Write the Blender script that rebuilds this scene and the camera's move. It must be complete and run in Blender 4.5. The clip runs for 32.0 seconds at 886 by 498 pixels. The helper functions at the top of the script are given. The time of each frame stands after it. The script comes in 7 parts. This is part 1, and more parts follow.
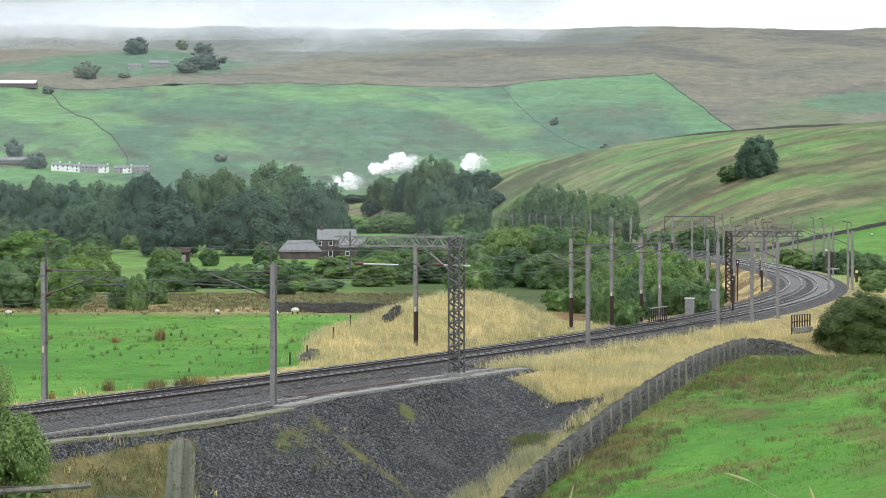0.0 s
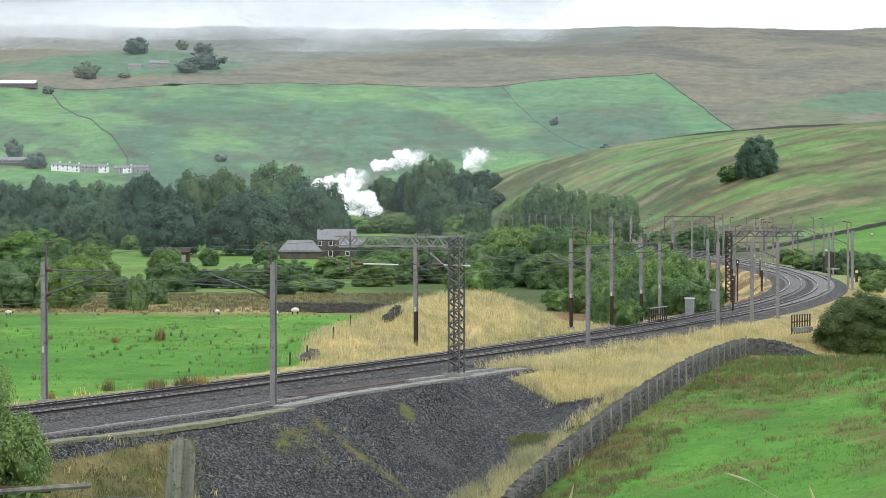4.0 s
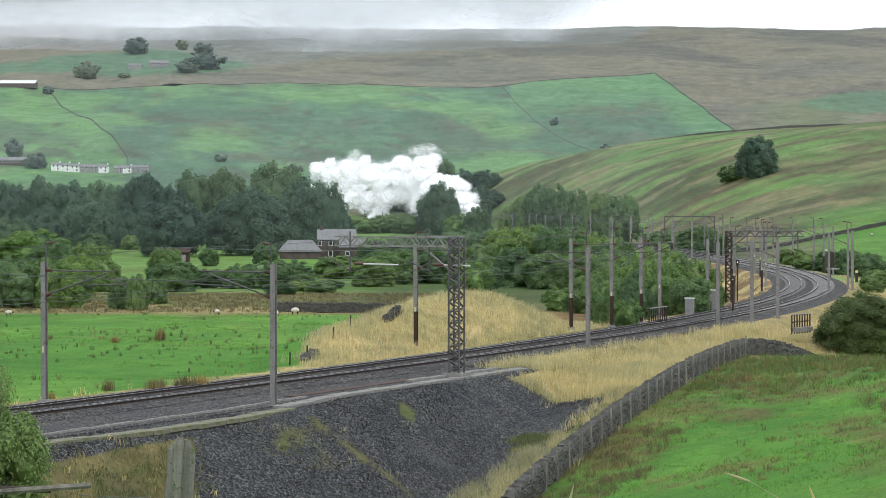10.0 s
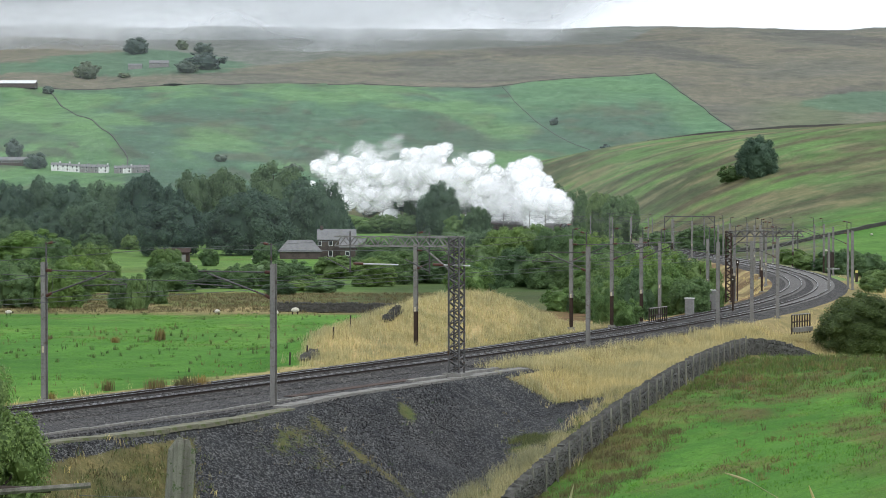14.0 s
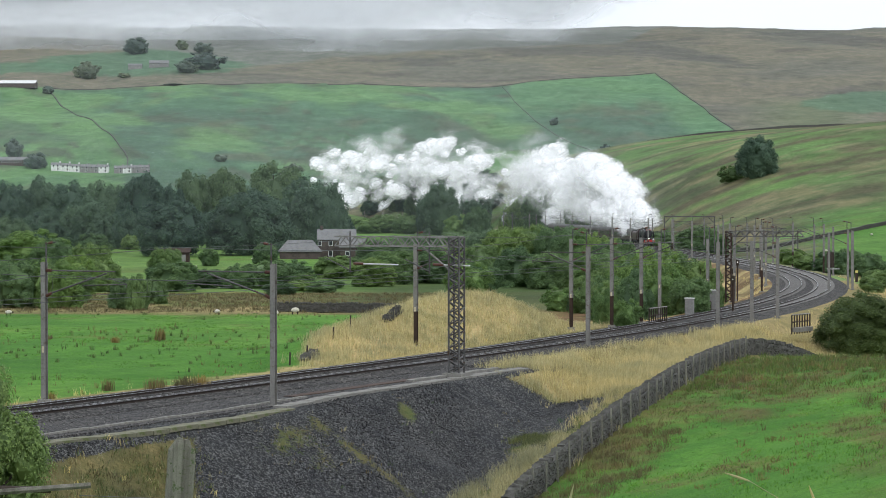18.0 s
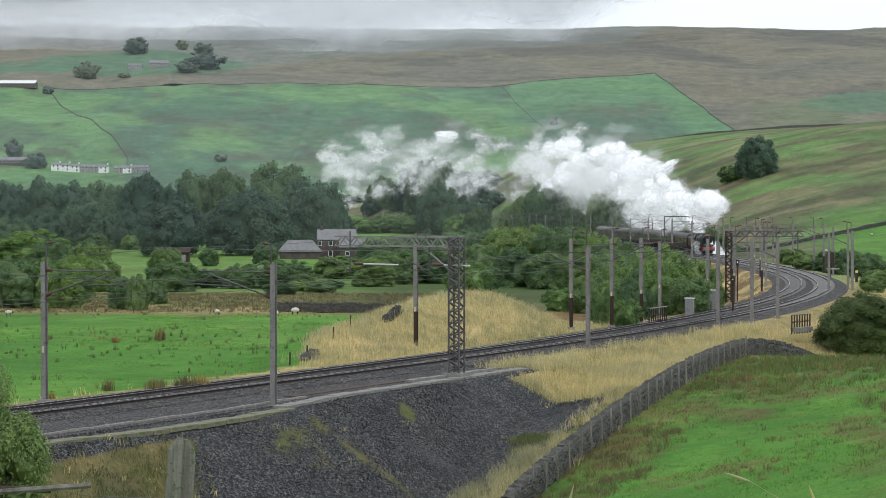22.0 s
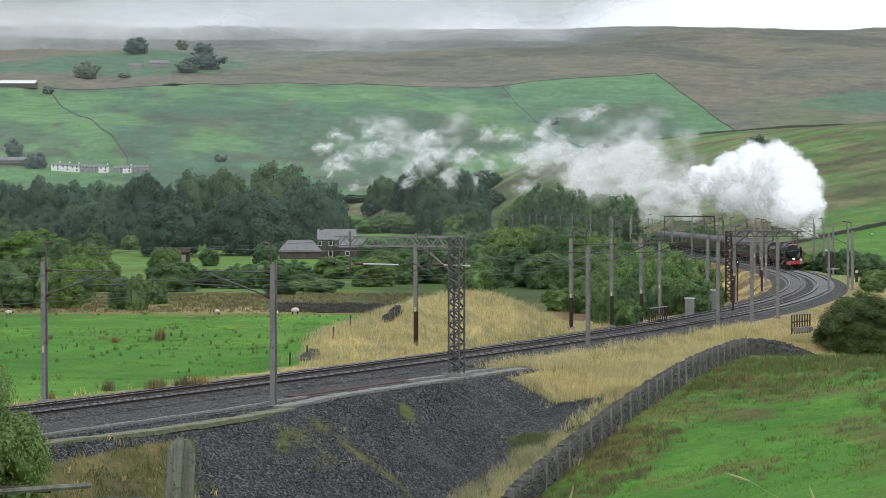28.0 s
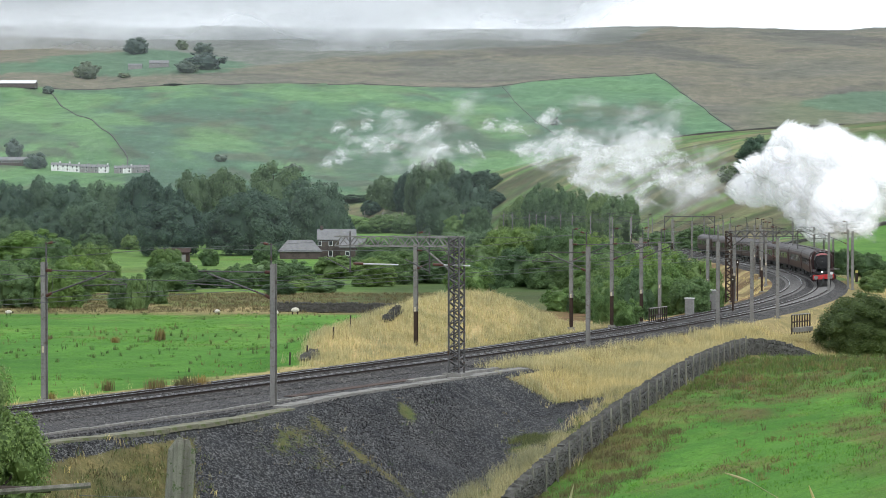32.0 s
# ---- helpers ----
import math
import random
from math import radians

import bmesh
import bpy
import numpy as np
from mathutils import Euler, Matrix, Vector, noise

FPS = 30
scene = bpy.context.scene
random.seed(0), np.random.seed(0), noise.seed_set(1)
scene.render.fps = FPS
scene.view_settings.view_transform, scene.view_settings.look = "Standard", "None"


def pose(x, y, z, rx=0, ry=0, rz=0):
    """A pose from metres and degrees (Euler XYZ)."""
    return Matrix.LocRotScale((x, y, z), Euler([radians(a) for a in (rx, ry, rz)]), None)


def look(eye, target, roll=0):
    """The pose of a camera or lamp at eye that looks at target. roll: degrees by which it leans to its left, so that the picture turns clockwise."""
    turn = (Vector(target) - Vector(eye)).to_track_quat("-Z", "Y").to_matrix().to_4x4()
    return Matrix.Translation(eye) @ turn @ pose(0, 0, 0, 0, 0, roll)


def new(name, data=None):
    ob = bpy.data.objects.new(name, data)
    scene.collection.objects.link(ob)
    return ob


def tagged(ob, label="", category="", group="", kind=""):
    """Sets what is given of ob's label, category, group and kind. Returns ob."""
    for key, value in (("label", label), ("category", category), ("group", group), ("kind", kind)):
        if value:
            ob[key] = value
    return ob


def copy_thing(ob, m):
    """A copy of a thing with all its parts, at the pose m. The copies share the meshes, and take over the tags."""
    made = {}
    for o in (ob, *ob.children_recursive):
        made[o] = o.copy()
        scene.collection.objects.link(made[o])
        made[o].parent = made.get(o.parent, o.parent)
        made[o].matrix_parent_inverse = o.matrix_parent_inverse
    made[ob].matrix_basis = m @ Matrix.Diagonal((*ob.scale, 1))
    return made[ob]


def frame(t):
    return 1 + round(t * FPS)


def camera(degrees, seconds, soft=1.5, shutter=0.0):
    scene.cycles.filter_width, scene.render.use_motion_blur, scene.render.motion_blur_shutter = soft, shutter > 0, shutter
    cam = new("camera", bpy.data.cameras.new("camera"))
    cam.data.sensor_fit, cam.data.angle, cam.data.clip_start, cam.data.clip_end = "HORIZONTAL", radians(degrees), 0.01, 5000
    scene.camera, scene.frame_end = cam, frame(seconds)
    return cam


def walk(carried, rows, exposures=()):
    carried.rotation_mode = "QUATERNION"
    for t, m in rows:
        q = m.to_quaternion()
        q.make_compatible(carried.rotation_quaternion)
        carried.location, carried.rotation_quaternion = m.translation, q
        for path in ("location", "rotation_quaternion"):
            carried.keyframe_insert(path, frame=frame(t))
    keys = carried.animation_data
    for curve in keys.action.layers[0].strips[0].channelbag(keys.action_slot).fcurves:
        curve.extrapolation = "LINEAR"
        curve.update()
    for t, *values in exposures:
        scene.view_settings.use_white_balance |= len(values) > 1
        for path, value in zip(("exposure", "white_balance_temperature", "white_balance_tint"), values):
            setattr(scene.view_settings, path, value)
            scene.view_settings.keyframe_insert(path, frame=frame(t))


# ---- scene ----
import itertools

cam = camera(22.0, 32.0, soft=0.6)
EYE = (0.0, 0.0, 9.5)
VIEW = pose(*EYE, 90 - 1.0938, 0, 0)
walk(cam, [(0.0, VIEW), (32.0, VIEW)], exposures=[(t, e, 5950, 10) for t, e in ((0.0, 0.08), (3.5, 0.06), (8.0, -0.1), (13.0, -0.32), (19.0, -0.46), (25.0, -0.44), (28.5, -0.4), (32.0, -0.18))])

# steam and leaves lie in many thin layers
scene.cycles.transparent_max_bounces = 64
scene.cycles.max_bounces, scene.cycles.diffuse_bounces, scene.cycles.transmission_bounces = 16, 12, 16

# ---- sky and light: low overcast, a weak wide sun high behind the camera ----
SUN_EL, SUN_ROT = radians(52), radians(150)
world = bpy.data.worlds.new("overcast_sky")
scene.world = world
world.use_nodes = True
wn, wl = world.node_tree.nodes, world.node_tree.links
wn.clear()
w_out = wn.new("ShaderNodeOutputWorld")
w_bg = wn.new("ShaderNodeBackground")
w_sky = wn.new("ShaderNodeTexSky")
w_sky.sky_type, w_sky.sun_disc = "NISHITA", False
w_sky.sun_elevation, w_sky.sun_rotation = SUN_EL, SUN_ROT
w_sky.air_density, w_sky.dust_density = 1.0, 3.0
w_scale = wn.new("ShaderNodeVectorMath")
w_scale.operation = "SCALE"
w_scale.inputs["Scale"].default_value = 0.10
w_mix = wn.new("ShaderNodeMix")
w_mix.data_type = "RGBA"
w_mix.inputs["Factor"].default_value = 0.86
w_mix.inputs["B"].default_value = (1.0, 1.0, 0.985, 1)
wl.new(w_sky.outputs[0], w_scale.inputs[0])
wl.new(w_scale.outputs[0], w_mix.inputs["A"])
wl.new(w_mix.outputs["Result"], w_bg.inputs["Color"])
w_bg.inputs["Strength"].default_value = 1.6
wl.new(w_bg.outputs[0], w_out.inputs[0])

sun_data = bpy.data.lights.new("sun", "SUN")
sun_data.energy, sun_data.angle, sun_data.color = 1.5, radians(25), (1.0, 0.97, 0.92)
sun = new("sun", sun_data)
sun.matrix_basis = look((0, 0, 0), (math.sin(SUN_ROT) * -math.cos(SUN_EL), -math.cos(SUN_ROT) * math.cos(SUN_EL), -math.sin(SUN_EL)))

# ---- mesh helpers ----
class Mesh:
    """Collects vertices and faces of one part."""

    def __init__(self):
        self.v, self.f = [], []

    def add(self, verts, faces):
        o = len(self.v)
        self.v.extend([tuple(p) for p in verts])
        self.f.extend([tuple(o + i for i in fc) for fc in faces])
        return self

    def box(self, c, s, m=None):
        hx, hy, hz = s[0] / 2, s[1] / 2, s[2] / 2
        vs = [Vector((a * hx, b * hy, d * hz)) for a in (-1, 1) for b in (-1, 1) for d in (-1, 1)]
        vs = [(m @ p if m else p) + Vector(c) for p in vs]
        return self.add(vs, [(0, 1, 3, 2), (4, 6, 7, 5), (0, 4, 5, 1), (2, 3, 7, 6), (0, 2, 6, 4), (1, 5, 7, 3)])

    def tube(self, pts, r, sides=6, caps=True):
        """A round bar through pts; r is one radius or one for each point."""
        pts = [Vector(p) for p in pts]
        rs = r if isinstance(r, (list, tuple)) else [r] * len(pts)
        rings = []
        for i, p in enumerate(pts):
            d = (pts[min(i + 1, len(pts) - 1)] - pts[max(i - 1, 0)]).normalized()
            a = d.cross(Vector((0, 0, 1)))
            a = a.normalized() if a.length > 1e-3 else Vector((1, 0, 0))
            b = d.cross(a).normalized()
            rings.append([p + (a * math.cos(k * 2 * math.pi / sides) + b * math.sin(k * 2 * math.pi / sides)) * rs[i] for k in range(sides)])
        o = len(self.v)
        for ring in rings:
            self.v.extend([tuple(p) for p in ring])
        for i in range(len(pts) - 1):
            for k in range(sides):
                k2 = (k + 1) % sides
                self.f.append((o + i * sides + k, o + i * sides + k2, o + (i + 1) * sides + k2, o + (i + 1) * sides + k))
        if caps:
            self.f.append(tuple(o + k for k in reversed(range(sides))))
            self.f.append(tuple(o + (len(pts) - 1) * sides + k for k in range(sides)))
        return self

    def sweep(self, rings, closed=True, caps=True):
        """Joins equal rings of points one after another."""
        o, n = len(self.v), len(rings[0])
        for ring in rings:
            self.v.extend([tuple(p) for p in ring])
        for i in range(len(rings) - 1):
            for k in range(n if closed else n - 1):
                k2 = (k + 1) % n
                self.f.append((o + i * n + k, o + i * n + k2, o + (i + 1) * n + k2, o + (i + 1) * n + k))
        if caps and closed:
            self.f.append(tuple(o + k for k in reversed(range(n))))
            self.f.append(tuple(o + (len(rings) - 1) * n + k for k in range(n)))
        return self

    def blob(self, c, s, seed=0, bump=0.15, rings=5, sides=8):
        """A lumpy rounded body."""
        vs, fs = [], []
        for i in range(rings + 1):
            th = math.pi * i / rings
            for k in range(sides):
                ph = 2 * math.pi * k / sides
                d = Vector((math.sin(th) * math.cos(ph), math.sin(th) * math.sin(ph), math.cos(th)))
                q = 1 + bump * noise.noise(d * 1.7 + Vector((seed * 7.1, seed * 3.3, seed)))
                vs.append((c[0] + d.x * s[0] * q, c[1] + d.y * s[1] * q, c[2] + d.z * s[2] * q))
        for i in range(rings):
            for k in range(sides):
                k2 = (k + 1) % sides
                fs.append((i * sides + k, (i + 1) * sides + k, (i + 1) * sides + k2, i * sides + k2))
        return self.add(vs, fs)

    def data(self, name, mat, smooth=False):
        me = bpy.data.meshes.new(name)
        me.from_pydata(self.v, [], self.f)
        for m in mat if isinstance(mat, (list, tuple)) else [mat]:
            me.materials.append(m)
        if smooth:
            me.polygons.foreach_set("use_smooth", [True] * len(me.polygons))
        me.update()
        return me


def part(name, mb, mat, parent=None, label="", smooth=False, at=None):
    """One mesh object, under a thing or a part if one is given."""
    ob = new(name, mb.data(name, mat, smooth) if isinstance(mb, Mesh) else mb)
    if parent:
        ob.parent = parent
    if label:
        ob["label"] = label
    if at is not None:
        ob.matrix_basis = at
    return ob


def empty(name, m=None):
    ob = new(name)
    ob.empty_display_size = 0.3
    if m is not None:
        ob.matrix_basis = m
    return ob


def sized(m, sx, sy, sz):
    return m @ Matrix.Diagonal((sx, sy, sz, 1))


# ---- materials ----
def mat_base(name, rough=0.8, metal=0.0, spec=0.3):
    m = bpy.data.materials.new(name)
    m.use_nodes = True
    b = m.node_tree.nodes["Principled BSDF"]
    b.inputs["Roughness"].default_value = rough
    b.inputs["Metallic"].default_value = metal
    b.inputs["Specular IOR Level"].default_value = spec
    return m, m.node_tree.nodes, m.node_tree.links, b


def noise_node(n, l, scale, detail=4, coords="Object", rough=0.6, stretch=None):
    tc = n.new("ShaderNodeTexCoord")
    tex = n.new("ShaderNodeTexNoise")
    tex.inputs["Scale"].default_value = scale
    tex.inputs["Detail"].default_value = detail
    tex.inputs["Roughness"].default_value = rough
    if stretch:
        mp = n.new("ShaderNodeMapping")
        mp.inputs["Scale"].default_value = stretch
        l.new(tc.outputs[coords], mp.inputs["Vector"])
        l.new(mp.outputs[0], tex.inputs["Vector"])
    else:
        l.new(tc.outputs[coords], tex.inputs["Vector"])
    return tex


def ramp_node(n, l, src, stops):
    r = n.new("ShaderNodeValToRGB")
    e = r.color_ramp.elements
    while len(e) < len(stops):
        e.new(0.5)
    for el, (p, c) in zip(e, stops):
        el.position, el.color = p, (*c, 1)
    l.new(src, r.inputs[0])
    return r


def mix_node(n, l, a, b, fac, mode="MIX"):
    m = n.new("ShaderNodeMix")
    m.data_type, m.blend_type = "RGBA", mode
    for sock, val in (("A", a), ("B", b)):
        if isinstance(val, tuple):
            m.inputs[sock].default_value = (*val, 1)
        else:
            l.new(val, m.inputs[sock])
    if isinstance(fac, float):
        m.inputs["Factor"].default_value = fac
    else:
        l.new(fac, m.inputs["Factor"])
    return m.outputs["Result"]


def bump_node(n, l, src, b, strength=0.4, dist=0.05):
    bp = n.new("ShaderNodeBump")
    bp.inputs["Strength"].default_value, bp.inputs["Distance"].default_value = strength, dist
    l.new(src, bp.inputs["Height"])
    l.new(bp.outputs[0], b.inputs["Normal"])


def plain(name, c1, c2, scale=3.0, rough=0.8, metal=0.0, bump=0.25, dist=0.02, coords="Object", spots=None, vary=0.0, stretch=None):
    """A surface of two tones at two scales, with relief; spots: a third tone in patches."""
    m, n, l, b = mat_base(name, rough, metal)
    big = noise_node(n, l, scale, 3, coords, stretch=stretch)
    fine = noise_node(n, l, scale * 11, 3, coords, 0.7)
    col = ramp_node(n, l, big.outputs["Fac"], [(0.3, c1), (0.7, c2)]).outputs[0]
    f2 = ramp_node(n, l, fine.outputs["Fac"], [(0.3, (0.72, 0.72, 0.72)), (0.7, (1.2, 1.2, 1.2))]).outputs[0]
    col = mix_node(n, l, col, f2, 0.8, "MULTIPLY")
    if spots:
        sp = noise_node(n, l, scale * 2.3, 5, coords, 0.7)
        sf = ramp_node(n, l, sp.outputs["Fac"], [(0.54, (0, 0, 0)), (0.64, (1, 1, 1))]).outputs[0]
        col = mix_node(n, l, col, spots, sf)
    if vary:
        oi = n.new("ShaderNodeObjectInfo")
        vr = ramp_node(n, l, oi.outputs["Random"], [(0, (1 - vary,) * 3), (1, (1 + vary,) * 3)]).outputs[0]
        col = mix_node(n, l, col, vr, 1.0, "MULTIPLY")
    l.new(col, b.inputs["Base Color"])
    bump_node(n, l, fine.outputs["Fac"], b, bump, dist)
    return m


def leafy(name, dark, light, hue=0.0):
    """Leaves: each leaf its own tone, each plant its own, some light through them."""
    m, n, l, b = mat_base(name, 0.55, 0, 0.35)
    geo = n.new("ShaderNodeNewGeometry")
    oi = n.new("ShaderNodeObjectInfo")
    col = ramp_node(n, l, geo.outputs["Random Per Island"], [(0.0, dark), (1.0, light)]).outputs[0]
    vr = ramp_node(n, l, oi.outputs["Random"], [(0, (0.68, 0.74, 0.8)), (0.5, (1, 1, 1)), (1, (1.42, 1.3, 0.95))]).outputs[0]
    col = mix_node(n, l, col, vr, 1.0, "MULTIPLY")
    big = noise_node(n, l, 0.35, 3)
    bf = ramp_node(n, l, big.outputs["Fac"], [(0.35, (0.75, 0.8, 0.8)), (0.65, (1.25, 1.2, 1.05))]).outputs[0]
    col = mix_node(n, l, col, bf, 1.0, "MULTIPLY")
    l.new(col, b.inputs["Base Color"])
    tr = n.new("ShaderNodeBsdfTranslucent")
    l.new(col, tr.inputs["Color"])
    mx = n.new("ShaderNodeMixShader")
    mx.inputs[0].default_value = 0.38
    l.new(b.outputs[0], mx.inputs[1])
    l.new(tr.outputs[0], mx.inputs[2])
    l.new(mx.outputs[0], n["Material Output"].inputs[0])
    return m


def glow(name, col, power):
    m, n, l, b = mat_base(name, 0.3)
    b.inputs["Base Color"].default_value = (*col, 1)
    b.inputs["Emission Color"].default_value = (*col, 1)
    b.inputs["Emission Strength"].default_value = power
    return m


def gravel_mat(name, lo, hi, size):
    """Broken stone: cells of their own tone with relief, stained in patches."""
    m, n, l, b = mat_base(name, 0.9, 0, 0.25)
    tc = n.new("ShaderNodeTexCoord")
    vo = n.new("ShaderNodeTexVoronoi")
    vo.inputs["Scale"].default_value = 1 / size
    l.new(tc.outputs["Object"], vo.inputs["Vector"])
    sep = n.new("ShaderNodeSeparateColor")
    l.new(vo.outputs["Color"], sep.inputs[0])
    col = ramp_node(n, l, sep.outputs[0], [(0.0, lo), (0.75, tuple((a + c) / 2 for a, c in zip(lo, hi))), (1.0, hi)]).outputs[0]
    big = noise_node(n, l, 0.5, 5)
    bf = ramp_node(n, l, big.outputs["Fac"], [(0.3, (0.7, 0.7, 0.72)), (0.7, (1.25, 1.2, 1.12))]).outputs[0]
    col = mix_node(n, l, col, bf, 1.0, "MULTIPLY")
    l.new(col, b.inputs["Base Color"])
    bump_node(n, l, vo.outputs["Distance"], b, 0.9, size * 0.8)
    return m


M_BALLAST = gravel_mat("ballast", (0.012, 0.0115, 0.012), (0.14, 0.136, 0.128), 0.12)
M_STRIP = gravel_mat("dark_ballast", (0.012, 0.012, 0.013), (0.15, 0.147, 0.143), 0.1)
M_CONCRETE_OLD = plain("mossy_concrete", (0.13, 0.13, 0.085), (0.22, 0.21, 0.15), 1.5, 0.95, spots=(0.11, 0.13, 0.05))
M_RUSTY_EARTH = plain("rusty_plates", (0.05, 0.032, 0.024), (0.085, 0.055, 0.04), 1.5, 0.9)
M_RAIL = plain("rail_steel", (0.022, 0.017, 0.014), (0.045, 0.033, 0.027), 4, 0.7, 0.2)
M_RAILTOP = plain("rail_head", (0.45, 0.45, 0.46), (0.6, 0.6, 0.6), 6, 0.25, 0.9, 0.05)
M_SLEEPER = plain("sleeper_concrete", (0.16, 0.155, 0.145), (0.26, 0.25, 0.235), 5, 0.9, vary=0.2)
M_CONCRETE = plain("concrete", (0.184, 0.177, 0.16), (0.272, 0.262, 0.238), 1.2, 0.9, spots=(0.136, 0.136, 0.102))
M_GALV = plain("galvanised_steel", (0.17, 0.165, 0.152), (0.29, 0.28, 0.262), 1.3, 0.7, 0.1, 0.1, spots=(0.14, 0.12, 0.1), stretch=(1, 1, 0.25))
M_GALV_DK = plain("weathered_steel", (0.0884, 0.0884, 0.0884), (0.15, 0.146, 0.143), 2.0, 0.65, 0.4, 0.1, spots=(0.0816, 0.051, 0.034))
M_RUST = plain("rusty_steel", (0.034, 0.0224, 0.0177), (0.0612, 0.0374, 0.0272), 2.5, 0.85, 0.1)
M_PORC = plain("insulator", (0.0816, 0.034, 0.0238), (0.122, 0.0544, 0.034), 5, 0.3)
M_WHITE = plain("white_enamel", (0.62, 0.62, 0.6), (0.75, 0.75, 0.73), 2, 0.4, bump=0.05)
M_WIRE = plain("wire", (0.07, 0.075, 0.072), (0.12, 0.126, 0.122), 2, 0.6, 0.2, 0.0)
M_STONE = plain("wall_stone", (0.05, 0.048, 0.044), (0.125, 0.12, 0.11), 3.2, 0.95, bump=0.6, dist=0.04, spots=(0.06, 0.07, 0.04), vary=0.35)
M_TIMBER = plain("weathered_timber", (0.1, 0.092, 0.075), (0.24, 0.225, 0.19), 7, 0.9, bump=0.6, stretch=(1, 1, 0.12), spots=(0.15, 0.17, 0.11))
M_TIMBER_DK = plain("dark_timber", (0.0306, 0.0238, 0.019), (0.0578, 0.0442, 0.034), 5, 0.9)
M_BARK = plain("bark", (0.0408, 0.034, 0.0272), (0.0816, 0.068, 0.0544), 6, 0.95, bump=0.7)
# deep green of the distant trees, with haze painted in as extra blue
M_LEAF_A = leafy("leaves_deep_green_hazy", (0.07, 0.12, 0.085), (0.13, 0.205, 0.135))
M_LEAF_B = leafy("leaves_green", (0.1, 0.165, 0.072), (0.215, 0.325, 0.135))
M_LEAF_C = leafy("leaves_bright_green", (0.12, 0.2, 0.06), (0.25, 0.38, 0.12))
M_LEAF_D = leafy("leaves_dark_olive", (0.05, 0.085, 0.034), (0.115, 0.165, 0.068))
M_STRAW = leafy("dry_grass", (0.38, 0.325, 0.145), (0.74, 0.66, 0.39))
M_OLIVE = leafy("olive_grass", (0.12, 0.135, 0.045), (0.3, 0.31, 0.12))
M_TURF = leafy("turf", (0.06, 0.17, 0.02), (0.17, 0.34, 0.05))
M_RUSH = leafy("rush", (0.11, 0.088, 0.036), (0.28, 0.215, 0.1))
M_BRACKEN = leafy("green_tuft", (0.035, 0.1, 0.02), (0.1, 0.24, 0.05))
# far hill foliage, paled and blued so the leaf colour carries the haze
M_LEAF_H = leafy("hazy_hill_leaves", (0.13, 0.175, 0.15), (0.2, 0.25, 0.2))
M_WEED = leafy("field_weeds", (0.06, 0.11, 0.03), (0.15, 0.2, 0.07))
M_DEAD = leafy("withered_weeds", (0.09, 0.075, 0.035), (0.21, 0.175, 0.09))
M_MOSSY = plain("mossy_timber", (0.13, 0.12, 0.1), (0.3, 0.29, 0.24), 9, 0.95, bump=0.9, dist=0.03, stretch=(1, 1, 0.1), spots=(0.11, 0.15, 0.06))
M_SLATE = plain("slate", (0.136, 0.136, 0.136), (0.211, 0.211, 0.211), 0.9, 0.7, spots=(0.163, 0.156, 0.136))
M_HOUSE = plain("house_stone", (0.0612, 0.0476, 0.0422), (0.109, 0.085, 0.0748), 0.8, 0.95)
M_RENDER = plain("white_render", (0.68, 0.68, 0.65), (0.8, 0.8, 0.77), 0.6, 0.9)
M_GREYWALL = plain("grey_render", (0.204, 0.197, 0.19), (0.272, 0.265, 0.252), 0.6, 0.9)
M_GLASS = plain("dark_glass", (0.02, 0.022, 0.025), (0.05, 0.055, 0.06), 0.5, 0.1, bump=0.0)
M_WOOL = plain("wool", (0.5, 0.46, 0.38), (0.68, 0.64, 0.55), 9, 1.0, bump=0.8)

# ---- the line of the railway ----
_K_Y = np.array([100, 140, 180, 220, 260, 300, 340, 400, 480, 600, 750, 1000.0])
_K_V = np.array([-81.74, -164.95, -243.48, -291.2, -287.53, -219.13, -119.72, -36.89, -19.65, -40.89, -31.46, -11.9]) * 1e-5
_GY = np.arange(-200.0, 1501.0)
_c2 = np.interp(_GY, _K_Y, _K_V)
_c2[_GY < 100] = 0
_c2[_GY > 1000] = 0
_GX = np.cumsum(np.cumsum(_c2)) + -24.6937 + 0.5634 * (_GY - 100)
_GS = np.gradient(_GX)
_GL = np.concatenate([[0], np.cumsum(np.hypot(np.diff(_GX), 1.0))])


def track_x(y):
    return np.interp(y, _GY, _GX)


def track_slope(y):
    return np.interp(y, _GY, _GS)


def track_point(y, n=0.0, z=0.0):
    """The point n metres to the outside of the curve from the middle of the two tracks, at the middle's y."""
    s = float(track_slope(y))
    q = math.sqrt(1 + s * s)
    return Vector((float(track_x(y)) + n / q, y - n * s / q, z))


def cant(y):
    """Lean of the track, outside higher."""
    return float(np.interp(y, [60, 130, 180, 330, 450, 560], [0.05, 0.065, 0.075, 0.075, 0.03, 0.02]))


def track_heading(y):
    return math.degrees(math.atan2(1.0, float(track_slope(y))))


# ---- the lie of the land ----
_TABLES = {}


